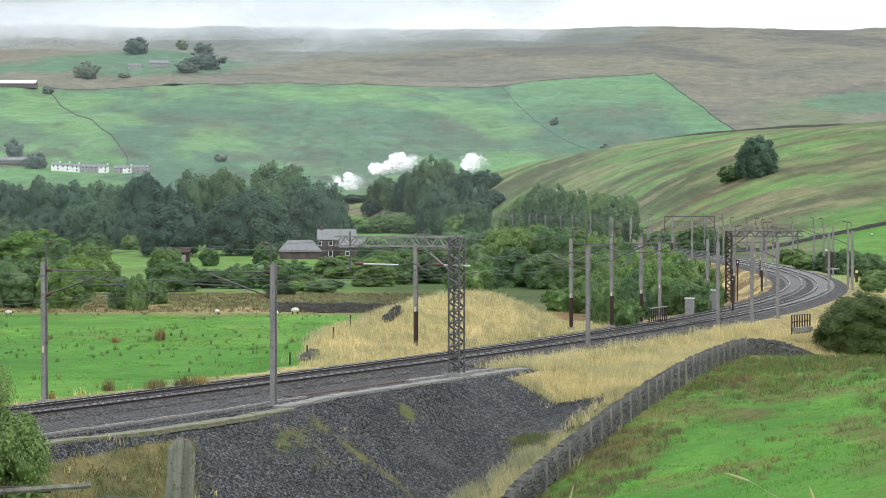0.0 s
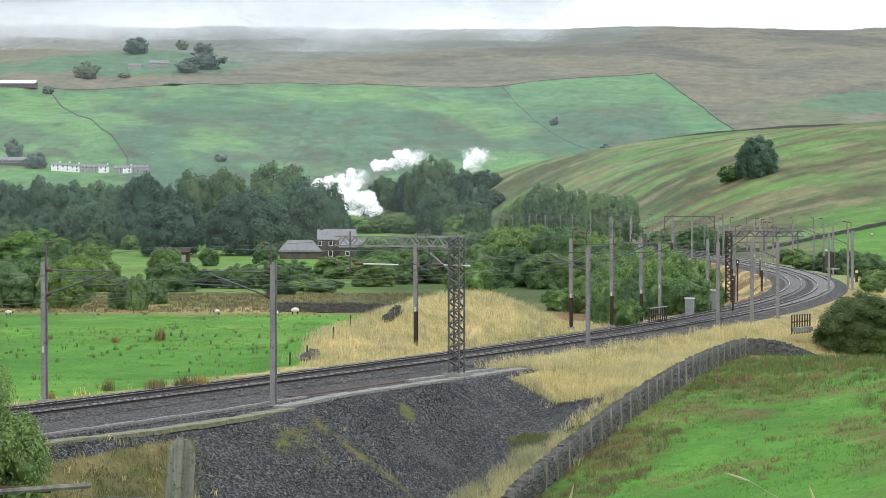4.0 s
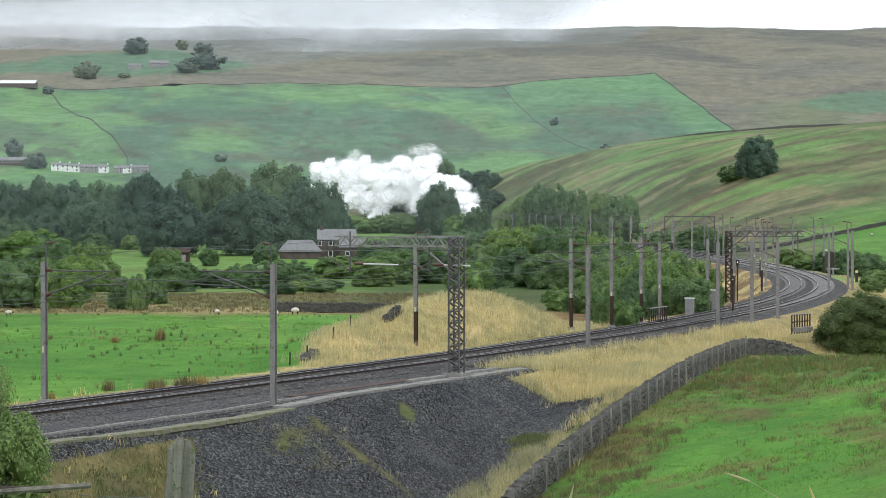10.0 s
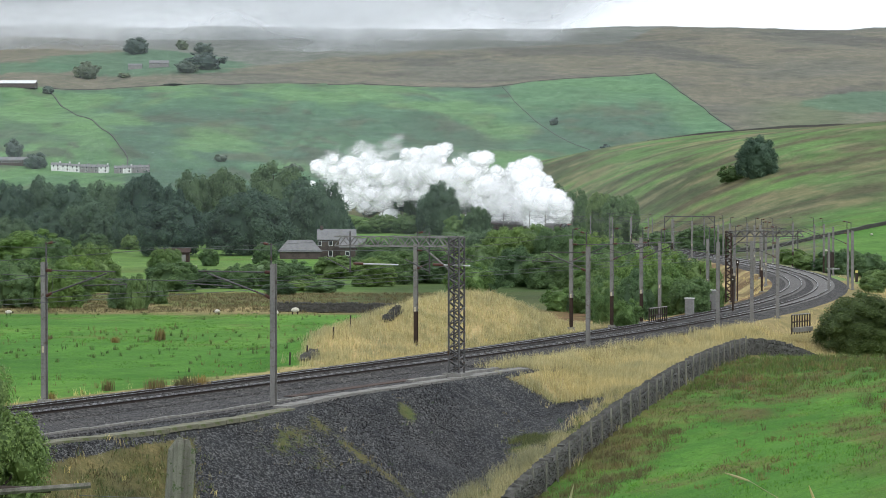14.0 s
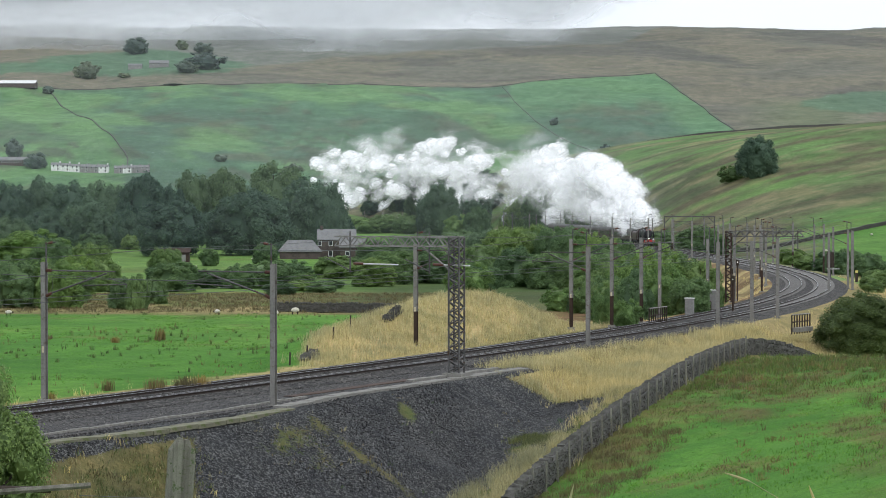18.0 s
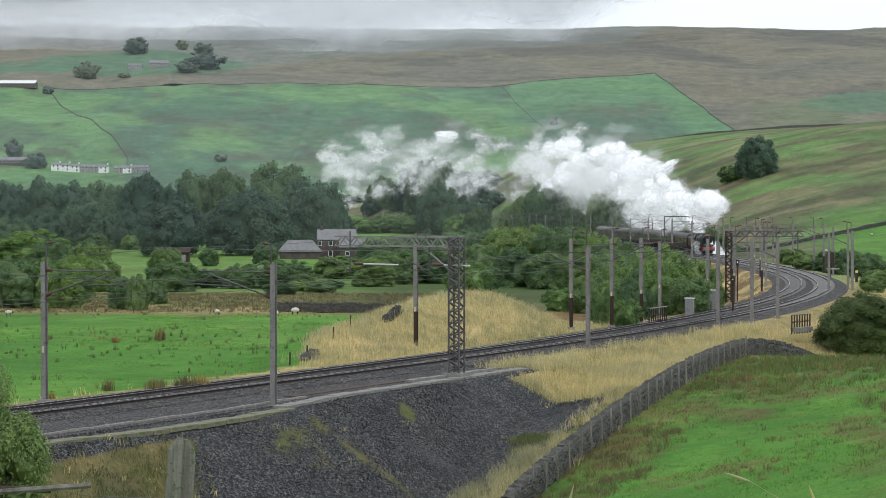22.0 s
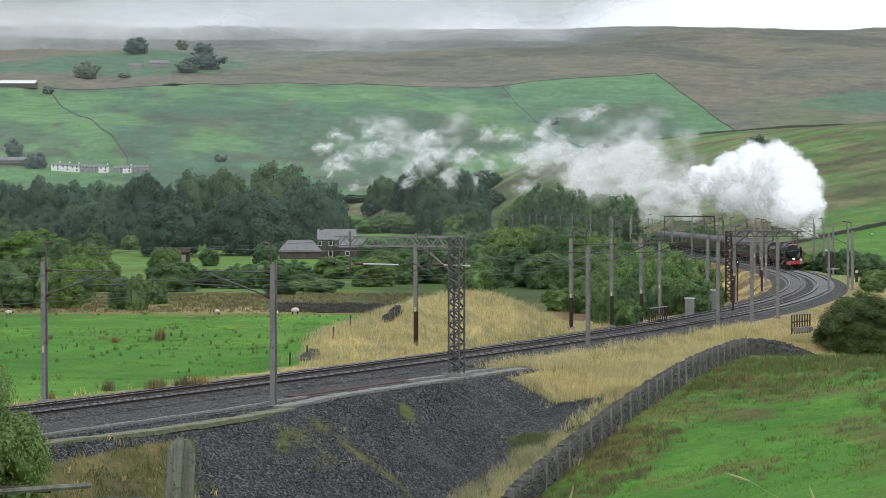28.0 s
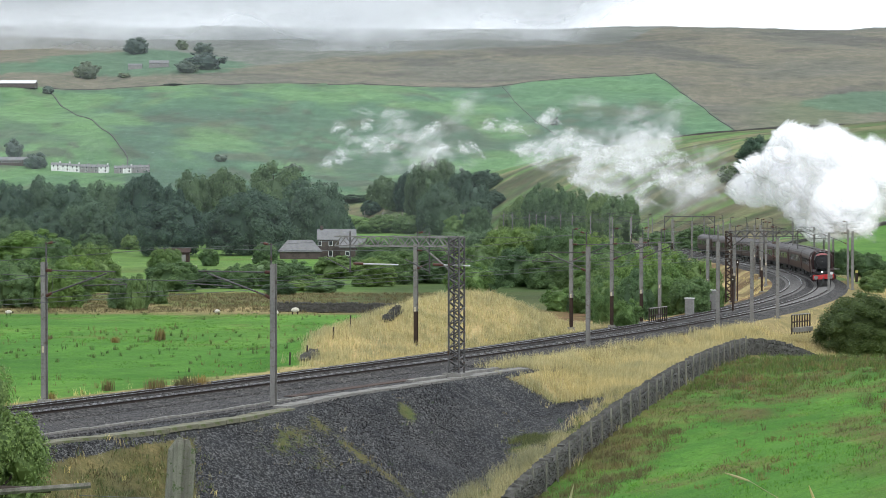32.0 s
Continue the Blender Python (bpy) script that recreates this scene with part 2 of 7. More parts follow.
def fbm(x, y, scale, seed, octs=4):
    """Cheap smooth value noise for arrays, about -1 to 1."""
    out, amp, tot = np.zeros_like(x), 1.0, 0.0
    if seed not in _TABLES:
        _TABLES[seed] = np.random.RandomState(seed).rand(256, 256) * 2 - 1
    table = _TABLES[seed]
    for o in range(octs):
        u, v = x / scale * 2 ** o + 37.3 * o + 1000, y / scale * 2 ** o + 11.7 * o + 1000
        iu, iv = np.floor(u).astype(int), np.floor(v).astype(int)
        fu, fv = u - iu, v - iv
        fu, fv = fu * fu * (3 - 2 * fu), fv * fv * (3 - 2 * fv)
        a, b = table[iu % 256, iv % 256], table[(iu + 1) % 256, iv % 256]
        c, d = table[iu % 256, (iv + 1) % 256], table[(iu + 1) % 256, (iv + 1) % 256]
        out += amp * (a * (1 - fu) * (1 - fv) + b * fu * (1 - fv) + c * (1 - fu) * fv + d * fu * fv)
        tot += amp
        amp *= 0.55
    return out / tot


def sstep(a, b, v):
    t = np.clip((v - a) / (b - a), 0, 1)
    return t * t * (3 - 2 * t)


_VY = np.array([-300, 60, 100, 230, 416, 600, 900, 1200, 1450, 1600, 1900, 2200, 2700, 3200, 4500, 9000.0])
_VZ = np.array([-1, -0.6, -0.6, -1.5, -3.5, -4.3, -2, 6, 21, 33, 76, 123, 195, 262, 330, 330.0])


def valley(y):
    return sum(np.interp(y + k * (12 + 0.035 * np.abs(y)), _VY, _VZ) for k in (-1.5, -0.5, 0.5, 1.5)) / 4


def track_n(x, y):
    return (x - track_x(y)) / np.sqrt(1 + track_slope(y) ** 2)


WALL_A, WALL_B = (4.2, 101.0), (21.2, 160.0)


def edge_n(y):
    """How far out the flat top of the embankment reaches on the outside."""
    return 11.0 - 1.7 * sstep(111, 117, y) - 3.3 * sstep(138, 152, y)


def wall_side(x, y):
    """Metres to the right of the near field wall's line."""
    dx, dy = WALL_B[0] - WALL_A[0], WALL_B[1] - WALL_A[1]
    return ((x - WALL_A[0]) * dy - (y - WALL_A[1]) * dx) / math.hypot(dx, dy)


def terrain(x, y):
    x, y = np.asarray(x, float), np.asarray(y, float)
    n = track_n(x, y)
    v = valley(y)
    # inside of the curve: fields, and the bank of dry grass beside the line
    yb = y + n * 0.5
    left = v + 3.6 * np.exp(-((n + 12.5) / 5.0) ** 2) * sstep(138, 172, yb) * (1 - sstep(174, 192, yb))
    # outside of the curve: the near fields and the hillside
    t = (160 - y) / 59
    near = -1 + np.clip(t, -0.3, 1.2) * 0.2 * np.clip(x - 15.2, -30, 16) + 3.8 * np.maximum(t - 1, 0)
    ws = wall_side(x, y)
    near = near - 0.22 * np.clip(-ws - 1.0, 0, 12) * (1 - sstep(112, 140, y))
    knoll = 8.0 - 0.107 * np.maximum(np.hypot(x * 0.6, y) - 1.0, 0)
    near = near + (np.maximum(near, knoll) - near) * (1 - sstep(45, 80, y))
    right = near + (-0.9 - near) * sstep(165, 215, y)
    hill = 46 * (1 - np.exp(-np.maximum(n - 22, 0) / 52)) * sstep(360, 850, y) * (1 - sstep(1050, 1500, y))
    right = right + (np.maximum(v, -0.9) - right) * sstep(300, 900, y) + hill
    right = right - 2.7 * np.exp(-(((x - 32) / 7) ** 2) - ((y - 172) / 9) ** 2) * sstep(9, 12, n)
    nat = np.where(n < 0, left, right)
    if y.max() > 300:
        far = sstep(900, 1500, y)
        folds = 0.9 * fbm(x, y, 45, 22) + far * (5.0 * fbm(x, y, 300, 23) + 5.5 * fbm(x, y * 0.3, 110, 24, 3))
        nat = nat + sstep(300, 900, y) * folds * (np.abs(n) > 18)
    n0 = edge_n(y)
    flat = np.full_like(nat, -0.38)
    out = np.where(n > 0, n - n0, -n - 5.2)
    emb = -0.38 - np.maximum(out, 0) / 1.55
    far_in = sstep(1150, 1350, y)
    k = 0.35
    d = np.clip(0.5 + 0.5 * (nat - emb) / k, 0, 1)
    soft = emb + (nat - emb) * d + k * d * (1 - d) * 0.5
    up = np.minimum(nat, -0.38 + np.maximum(out, 0) / 1.2)
    beside = np.where(nat > -0.38, up, soft)
    z = np.where(out <= 0, flat, beside)
    z = z + np.interp(n, [-6.5, -5.0, -1.7, 1.7, 4.4], [0, -0.22, -0.32, -0.16, 0.0]) * np.interp(y, [60, 112, 160, 200, 260], [1, 1, 0.75, 0.4, 0])
    return z * (1 - far_in) + nat * far_in


def ground_z(x, y):
    return float(terrain(np.array([x]), np.array([y]))[0])


# ---- the ground, one sheet to the horizon ----
LUSH, LUSH2 = (0.068, 0.185, 0.024), (0.1, 0.225, 0.034)
OLIVE, STRAWC, STRAW2 = (0.105, 0.125, 0.036), (0.37, 0.31, 0.15), (0.26, 0.22, 0.105)
RUSHC, MEADOW = (0.15, 0.11, 0.05), (0.115, 0.21, 0.05)
# far hill and moor: distance haze mixed into these colours, bluer and less saturated
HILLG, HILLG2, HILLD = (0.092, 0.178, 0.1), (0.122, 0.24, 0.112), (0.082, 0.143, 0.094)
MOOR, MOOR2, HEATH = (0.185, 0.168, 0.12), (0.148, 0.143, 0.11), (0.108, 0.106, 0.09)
HAZY_FELL = (0.184, 0.19, 0.163)

TOP_A = np.array([-0.4, -0.172, -0.12, -0.07, -0.021, 0.0213, 0.0535, 0.0931, 0.1105, 0.1285, 0.14])
TOP_Y = np.array([2150, 2194, 2228, 2222, 2250, 2245, 2299, 2337, 2083, 1830, 1700.0])


def zones(x, y):
    """Ground cover: the colour of each point, and how far bare stone covers it."""
    n = track_n(x, y)
    a = x / np.maximum(y, 20)
    c = np.empty((len(x), 3))
    c[:] = MEADOW
    g1, g2, g3 = fbm(x, y, 30, 1), fbm(x, y, 6, 2), fbm(x, y, 120, 3)
    hz = fbm(x, y * 0.45, 90, 4, 5)
    wob = fbm(x, y, 14, 5)
    g4 = fbm(x, y * 0.45, 3.0, 51)
    g5 = fbm(x, y * 0.6, 1.3, 52, 3)

    def lay(col, w):
        w = np.clip(w, 0, 1)[:, None]
        c[:] = c * (1 - w) + np.array(col) * w

    left, right = n < 0, n >= 0
    # fields inside the curve
    near_f = left & (y < 236)
    lay(LUSH, near_f * 1.0)
    lay(LUSH2, near_f * sstep(-0.1, 0.5, g1 + 0.5 * g2))
    lay(OLIVE, near_f * sstep(0.35, 0.65, g2 + 0.3 * g1) * 0.55)
    lay(RUSHC, left * sstep(226, 234, y + 3 * wob) * (1 - sstep(300, 318, y + 9 * wob)) * (0.55 + 0.45 * g2))
    lay((0.17, 0.15, 0.07), left * sstep(226, 234, y + 3 * wob) * (1 - sstep(300, 318, y + 9 * wob)) * sstep(-0.1, 0.3, g2 + 0.4 * g1))
    lay(STRAW2, left * sstep(229, 240, y) * (1 - sstep(290, 305, y)) * sstep(-0.1, 0.4, g1) * 0.8)
    far_f = left & (y > 305) & (y < 1300)
    lay(OLIVE, far_f * sstep(0.0, 0.5, g1) * 0.6)
    lay(LUSH2, far_f * sstep(0.05, 0.45, -g3) * 0.8)
    # dry grass of the bank and the verge
    yb = y + n * 0.5
    bank = left * sstep(-20.5, -17.5, n + 1.2 * wob) * sstep(140, 145, yb + 2 * wob) * (1 - sstep(250, 300, y)) * sstep(-9.6, -8.2, x + wob)
    lay(STRAWC, bank)
    lay(STRAW2, left * sstep(-6.9, -6.1, n + 0.7 * wob) * (1 - sstep(260, 330, y)))
    lay(STRAWC, left * sstep(-9.5, -7.5, n + 1.5 * g5) * sstep(131, 140, y + 2 * wob) * (y < 160))
    lay(OLIVE, left * sstep(-8.2, -5.5, n) * sstep(120, 150, y) * 0.35 * (1 - sstep(300, 400, y)))
    # outside: near field, dry bank, far side
    ws = wall_side(x, y)
    nf = right & (ws > 0) & (y < 176)
    lay(LUSH, nf * 1.0)
    lay(LUSH2, nf * sstep(-0.15, 0.45, g1 + 0.4 * g2))
    lay(OLIVE, nf * sstep(-0.05, 0.4, g4 + 0.4 * g1) * 0.6)
    lay(RUSHC, nf * sstep(-0.1, 0.6, g4 * 0.5 + g5 * 0.5 + g1 * 0.45 + 0.4 * (1 - sstep(0, 7, ws)) - 0.3 * (1 - sstep(70, 95, y)) + 0.03) * 0.65)
    lay((0.075, 0.125, 0.036), nf * sstep(128, 150, y + 6 * wob) * np.clip(0.05 + 0.5 * g2, 0, 1))
    vg = right & (ws <= 0)
    lay((0.11, 0.105, 0.048), vg * 1.0)
    lay((0.1, 0.13, 0.045), vg * sstep(-0.1, 0.4, g2 + 0.6 * g5))
    lay((0.16, 0.135, 0.06), vg * sstep(0.05, 0.35, g5) * 0.7)
    lay(STRAWC, vg * sstep(132, 135, y + 2 * wob) * (0.75 + 0.4 * g2))
    lay(OLIVE, vg * sstep(132, 134, y + 2 * wob) * sstep(0.15, 0.4, g4) * 0.6)
    lay(STRAW2, right * (y > 150) * (y < 420) * (1 - sstep(12, 17, n)))
    # dry red-brown ground inside the curve; shade in the scrub's gaps painted as dark ground
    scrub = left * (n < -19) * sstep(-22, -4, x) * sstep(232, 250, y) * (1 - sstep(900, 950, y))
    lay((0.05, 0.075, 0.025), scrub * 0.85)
    lay((0.17, 0.115, 0.06), left * sstep(-26, -20, n + 2 * wob) * sstep(182, 196, y) * (1 - sstep(400, 470, y)))
    lay(STRAWC, left * sstep(-20, -14, n + 2 * wob) * sstep(192, 205, y) * (1 - sstep(400, 470, y)) * sstep(-0.3, 0.3, g2))
    # hillside beyond the line: rough pasture in streaks
    hs = right & (y > 300) & (y < 1500)
    s1, s2, s3 = fbm(x * 0.6 + y * 0.12, y * 0.8, 48, 41, 6), fbm(x * 0.8 + y * 0.1, y * 0.6, 34, 42, 6), fbm(x * 0.7 + y * 0.1, y * 0.7, 15, 43, 5)
    lay((0.125, 0.155, 0.066), hs * sstep(300, 380, y))
    lay((0.14, 0.118, 0.072), hs * sstep(-0.04, 0.16, s1) * sstep(340, 420, y) * 0.9)
    lay((0.13, 0.22, 0.068), hs * sstep(0.0, 0.3, -s2) * 0.95)
    lay((0.235, 0.2, 0.105), hs * sstep(0.08, 0.35, s3) * 0.75)
    lay((0.085, 0.1, 0.05), hs * sstep(0.1, 0.3, s2) * 0.8)
    s4, s5 = fbm(x * 0.35 + y * 0.05, y * 1.1, 9, 44, 4), fbm(x * 0.3 - y * 0.04, y * 0.9, 14, 45, 5)
    lay((0.1, 0.082, 0.05), hs * sstep(0.12, 0.4, s4) * sstep(340, 420, y) * 0.7)
    lay((0.15, 0.26, 0.07), hs * sstep(0.15, 0.4, s5) * 0.7)
    lay((0.27, 0.235, 0.13), hs * sstep(0.22, 0.45, -s4) * 0.6)
    lay(LUSH2, hs * sstep(0.15, 0.18, a) * (1 - sstep(520, 600, y)) * sstep(355, 380, y) * 0.85)
    # the far hill: enclosed fields, then moor
    far = y > 1300
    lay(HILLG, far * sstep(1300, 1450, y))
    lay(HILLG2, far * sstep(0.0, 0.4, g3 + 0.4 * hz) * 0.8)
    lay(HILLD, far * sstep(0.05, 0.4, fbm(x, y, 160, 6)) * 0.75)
    lay((0.136, 0.146, 0.068), far * sstep(0.2, 0.45, hz) * 0.35)
    lay((0.135, 0.262, 0.085), far * (1 - sstep(-0.003, 0.003, a - np.interp(y, [1600, 1650, 1770, 1948, 2060, 2156], [-0.139, -0.138, -0.1446, -0.157, -0.1675, -0.1716]))) * sstep(-0.4, 0.2, -hz) * 0.7)
    lay((0.13, 0.12, 0.075), far * sstep(0.15, 0.4, fbm(x, y * 0.5, 38, 44, 6)) * 0.45)
    lay((0.085, 0.135, 0.085), far * sstep(0.1, 0.45, fbm(x * 1.3 + y * 0.4, y * 0.35, 70, 45, 5)) * 0.7)
    lay((0.07, 0.11, 0.075), far * sstep(0.3, 0.45, fbm(x, y * 0.5, 26, 47, 4)) * sstep(-0.1, 0.3, g3) * 0.6)
    lay((0.088, 0.105, 0.07), far * sstep(0.12, 0.4, fbm(x + y * 0.3, y * 0.3, 20, 48, 6) + 0.3 * g3) * 0.75)
    lay((0.155, 0.29, 0.105), far * sstep(0.0, 0.35, fbm(x * 0.7 + y * 0.2, y * 0.4, 60, 49, 5)) * 0.7)
    top = np.interp(a, TOP_A, TOP_Y)
    lay(HILLG2, far * sstep(-330, -160, y - top) * (a > 0.03) * 0.75)
    moor = sstep(-6, 6, y - top)
    lay(MOOR, far * moor)
    lay(MOOR2, far * moor * sstep(-0.1, 0.35, hz) * 0.9)
    lay(HEATH, far * moor * sstep(0.1, 0.4, fbm(x, y * 0.5, 130, 9, 5) + 0.3 * g1) * 0.8)
    lay((0.12, 0.11, 0.09), far * moor * sstep(0.3, 0.42, fbm(x * 0.5, y, 40, 46, 4)) * 0.7)
    # farther hill above the moor's ridge, its mist painted in as pale grey-green
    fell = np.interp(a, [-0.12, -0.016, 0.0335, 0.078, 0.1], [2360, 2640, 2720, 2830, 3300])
    lay(HAZY_FELL, far * sstep(-25, 25, y - fell + 30 * hz) * (a > -0.14))
    lay((0.136, 0.163, 0.0816), far * moor * sstep(0.12, 0.16, a) * (1 - sstep(0.165, 0.2, a)) * (1 - sstep(2050, 2180, y)) * 0.8)

    def patch(a0, y0, ra, ry, col, k=0.9):
        q = ((a - a0) / ra) ** 2 + ((y - y0) / ry) ** 2 + 0.35 * wob
        lay(col, far * (1 - sstep(0.8, 1.05, q)) * k)

    patch(-0.132, 2470, 0.05, 150, HILLG, 0.85)
    patch(-0.19, 2400, 0.035, 75, HILLG, 0.85)
    patch(0.187, 2080, 0.03, 95, HILLG, 0.75)
    # distance haze put into the colour: hillside and far hill toned bluer and darker
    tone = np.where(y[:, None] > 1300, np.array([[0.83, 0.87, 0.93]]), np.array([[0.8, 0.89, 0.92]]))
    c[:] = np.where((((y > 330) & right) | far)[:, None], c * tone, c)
    # tipped stone on the embankment's outer slope: how bare it lies
    out = n - edge_n(y)
    bare = sstep(-6.4, -5.6, out) * (1 - sstep(131.5, 134, y + 2 * wob - 8 * (out < 0.2))) * (1 - sstep(-3.2, -1.6, ws + 1.6 * g4)) * sstep(40, 50, y) * right
    weeds = sstep(0.1, 0.85, fbm(x, y, 5, 12) * 0.4 + 0.35 * g5 + 0.95 * sstep(-0.096, -0.122, a + 0.008 * wob + 0.006 * g5) * sstep(0.2, 1.0, out))
    streak = np.exp(-(((y - 109.3) + 0.42 * (x + 6.1) + 0.5 * wob) / 0.9) ** 2) * sstep(-7.5, -6, x) * sstep(-0.6, -1.6, x) * sstep(-0.45, 0.45, g4 + 0.5 * g5)
    tufts = np.exp(-(((x + 1.9) / 0.6) ** 2 + ((y - 119.1) / 1.2) ** 2)) + np.exp(-(((x - 4.3) / 1.1) ** 2 + ((y - 121) / 4.5) ** 2)) * sstep(-0.4, 0.2, g5)
    streak2 = np.exp(-(((x + 7.6) / 2.4) ** 2 + ((y - 106) / 3.4) ** 2)) * sstep(0, 1.2, out) * sstep(-0.5, 0.3, g5 + 0.4 * g4)
    keep = bare * (1 - 0.9 * weeds) * (1 - 0.62 * streak) * (1 - 0.6 * streak2) * (1 - 0.9 * np.clip(tufts, 0, 1))
    return np.clip(c, 0.01, 0.9), keep


def ground_material():
    m, n, l, b = mat_base("grass_and_earth", 0.95, 0, 0.15)
    at = n.new("ShaderNodeVertexColor")
    at.layer_name = "cover"
    fine = noise_node(n, l, 5.0, 5, "Object", 0.75)
    mid = noise_node(n, l, 0.55, 5, "Object", 0.7)
    far = noise_node(n, l, 0.03, 6, "Object", 0.7)
    rough = noise_node(n, l, 0.11, 6, "Object", 0.75, stretch=(1, 0.4, 2))
    col = at.outputs["Color"]
    for tex, lo, hi in ((fine, (0.55, 0.62, 0.5), (1.4, 1.32, 1.35)), (mid, (0.74, 0.8, 0.7), (1.26, 1.18, 1.2)), (rough, (0.68, 0.75, 0.7), (1.32, 1.22, 1.26)), (far, (0.76, 0.8, 0.76), (1.22, 1.17, 1.2))):
        f = ramp_node(n, l, tex.outputs["Fac"], [(0.3, lo), (0.7, hi)]).outputs[0]
        col = mix_node(n, l, col, f, 1.0, "MULTIPLY")
    # broken stone where the slope lies bare, with a ragged edge
    tc = n.new("ShaderNodeTexCoord")
    vo = n.new("ShaderNodeTexVoronoi")
    vo.inputs["Scale"].default_value = 14.0
    l.new(tc.outputs["Object"], vo.inputs["Vector"])
    sep = n.new("ShaderNodeSeparateColor")
    l.new(vo.outputs["Color"], sep.inputs[0])
    stone = ramp_node(n, l, sep.outputs[0], [(0.0, (0.012, 0.013, 0.014)), (0.6, (0.04, 0.042, 0.044)), (1.0, (0.15, 0.153, 0.155))]).outputs[0]
    sm = ramp_node(n, l, mid.outputs["Fac"], [(0.3, (0.75, 0.75, 0.78)), (0.7, (1.3, 1.25, 1.15))]).outputs[0]
    stone = mix_node(n, l, stone, sm, 1.0, "MULTIPLY")
    ad = n.new("ShaderNodeMath")
    ad.operation = "MULTIPLY_ADD"
    l.new(fine.outputs["Fac"], ad.inputs[0])
    ad.inputs[1].default_value = 3.0
    sh = n.new("ShaderNodeMath")
    sh.operation = "MULTIPLY_ADD"
    l.new(at.outputs["Alpha"], sh.inputs[0])
    sh.inputs[1].default_value, sh.inputs[2].default_value = 1.9, -1.75
    l.new(sh.outputs[0], ad.inputs[2])
    fac = ramp_node(n, l, ad.outputs[0], [(0.55, (0, 0, 0)), (0.85, (1, 1, 1))]).outputs[0]
    col = mix_node(n, l, col, stone, fac)
    hgt = mix_node(n, l, fine.outputs["Fac"], vo.outputs["Distance"], fac)
    l.new(col, b.inputs["Base Color"])
    bump_node(n, l, hgt, b, 0.7, 0.07)
    return m


def build_ground():
    ys = np.concatenate([np.arange(-260, -20, 40.0), np.arange(-20, 60, 4.0), np.arange(60, 190, 0.5), np.arange(190, 330, 1.2), np.geomspace(330, 3600, 340), np.linspace(3800, 9000, 8)])
    us = np.concatenate([np.linspace(-1, -0.255, 14)[:-1], np.linspace(-0.255, 0.255, 330), np.linspace(0.255, 1, 14)[1:]])
    yy, uu = np.meshgrid(ys, us, indexing="ij")
    xx = uu * (26 + 0.85 * np.abs(yy))
    x, y = xx.ravel(), yy.ravel()
    z = terrain(x, y)
    n = track_n(x, y)
    rough = np.where(np.abs(n) > 7, 0.10 * fbm(x, y, 4, 21) * (y < 400), 0)
    z = z + rough
    nr, nc = yy.shape
    idx = np.arange(nr * nc).reshape(nr, nc)
    faces = np.stack([idx[:-1, :-1], idx[:-1, 1:], idx[1:, 1:], idx[1:, :-1]], -1).reshape(-1, 4)
    me = bpy.data.meshes.new("ground")
    me.vertices.add(len(x))
    me.vertices.foreach_set("co", np.stack([x, y, z], 1).ravel())
    me.loops.add(faces.size)
    me.loops.foreach_set("vertex_index", faces.ravel())
    me.polygons.add(len(faces))
    me.polygons.foreach_set("loop_start", np.arange(0, faces.size, 4))
    me.update(calc_edges=True)
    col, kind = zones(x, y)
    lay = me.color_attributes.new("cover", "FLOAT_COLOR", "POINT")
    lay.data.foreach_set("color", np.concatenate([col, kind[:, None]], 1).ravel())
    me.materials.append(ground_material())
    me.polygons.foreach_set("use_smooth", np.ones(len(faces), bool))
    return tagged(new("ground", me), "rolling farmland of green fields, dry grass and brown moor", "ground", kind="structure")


build_ground()


# ---- the double track ----
def bed_drop(y, n):
    """How far the bed of the two tracks lies below the level of the verge."""
    return np.interp(n, [-5.4, -1.7, 1.7, 4.4], [-0.2, -0.3, -0.14, 0.0]) * np.interp(y, [60, 112, 160, 200, 260], [1, 1, 0.75, 0.4, 0])


def swept(profile, y0, y1, step, centre=0.0):
    rings, y = [], y0
    while y <= y1 + 1e-6:
        ring = []
        for n, z in profile:
            p = track_point(y, centre + n)
            z = z + float(bed_drop(y, centre + n))
            ring.append((p.x, p.y, z + n * cant(y)) if centre else (p.x, p.y, z + (cant(y) * (n - math.copysign(1.7, n)) if abs(n) < 3.3 else 0)))
        rings.append(ring)
        y += step
    return rings


bed = tagged(empty("track_bed"), "grey stone ballast bed of a double railway line", "ballast", kind="structure")
part("ballast", Mesh().sweep(swept([(-5.4, -0.95), (-5.2, -0.5), (-4.0, -0.27), (-3.0, -0.16), (-0.5, -0.16), (-0.2, -0.2), (0.2, -0.2), (0.5, -0.16), (3.0, -0.16), (3.9, -0.27), (5.2, -0.5), (5.4, -0.95)], 60, 1490, 2.0), caps=False), M_BALLAST, bed)
part("side_strip", Mesh().sweep(swept([(4.4, -0.9), (4.5, -0.3), (7.0, -0.27), (8.9, -0.3), (9.1, -0.7)], 60, 141, 2.0), caps=False), M_STRIP, bed, "dark stone strip where a third track lay")

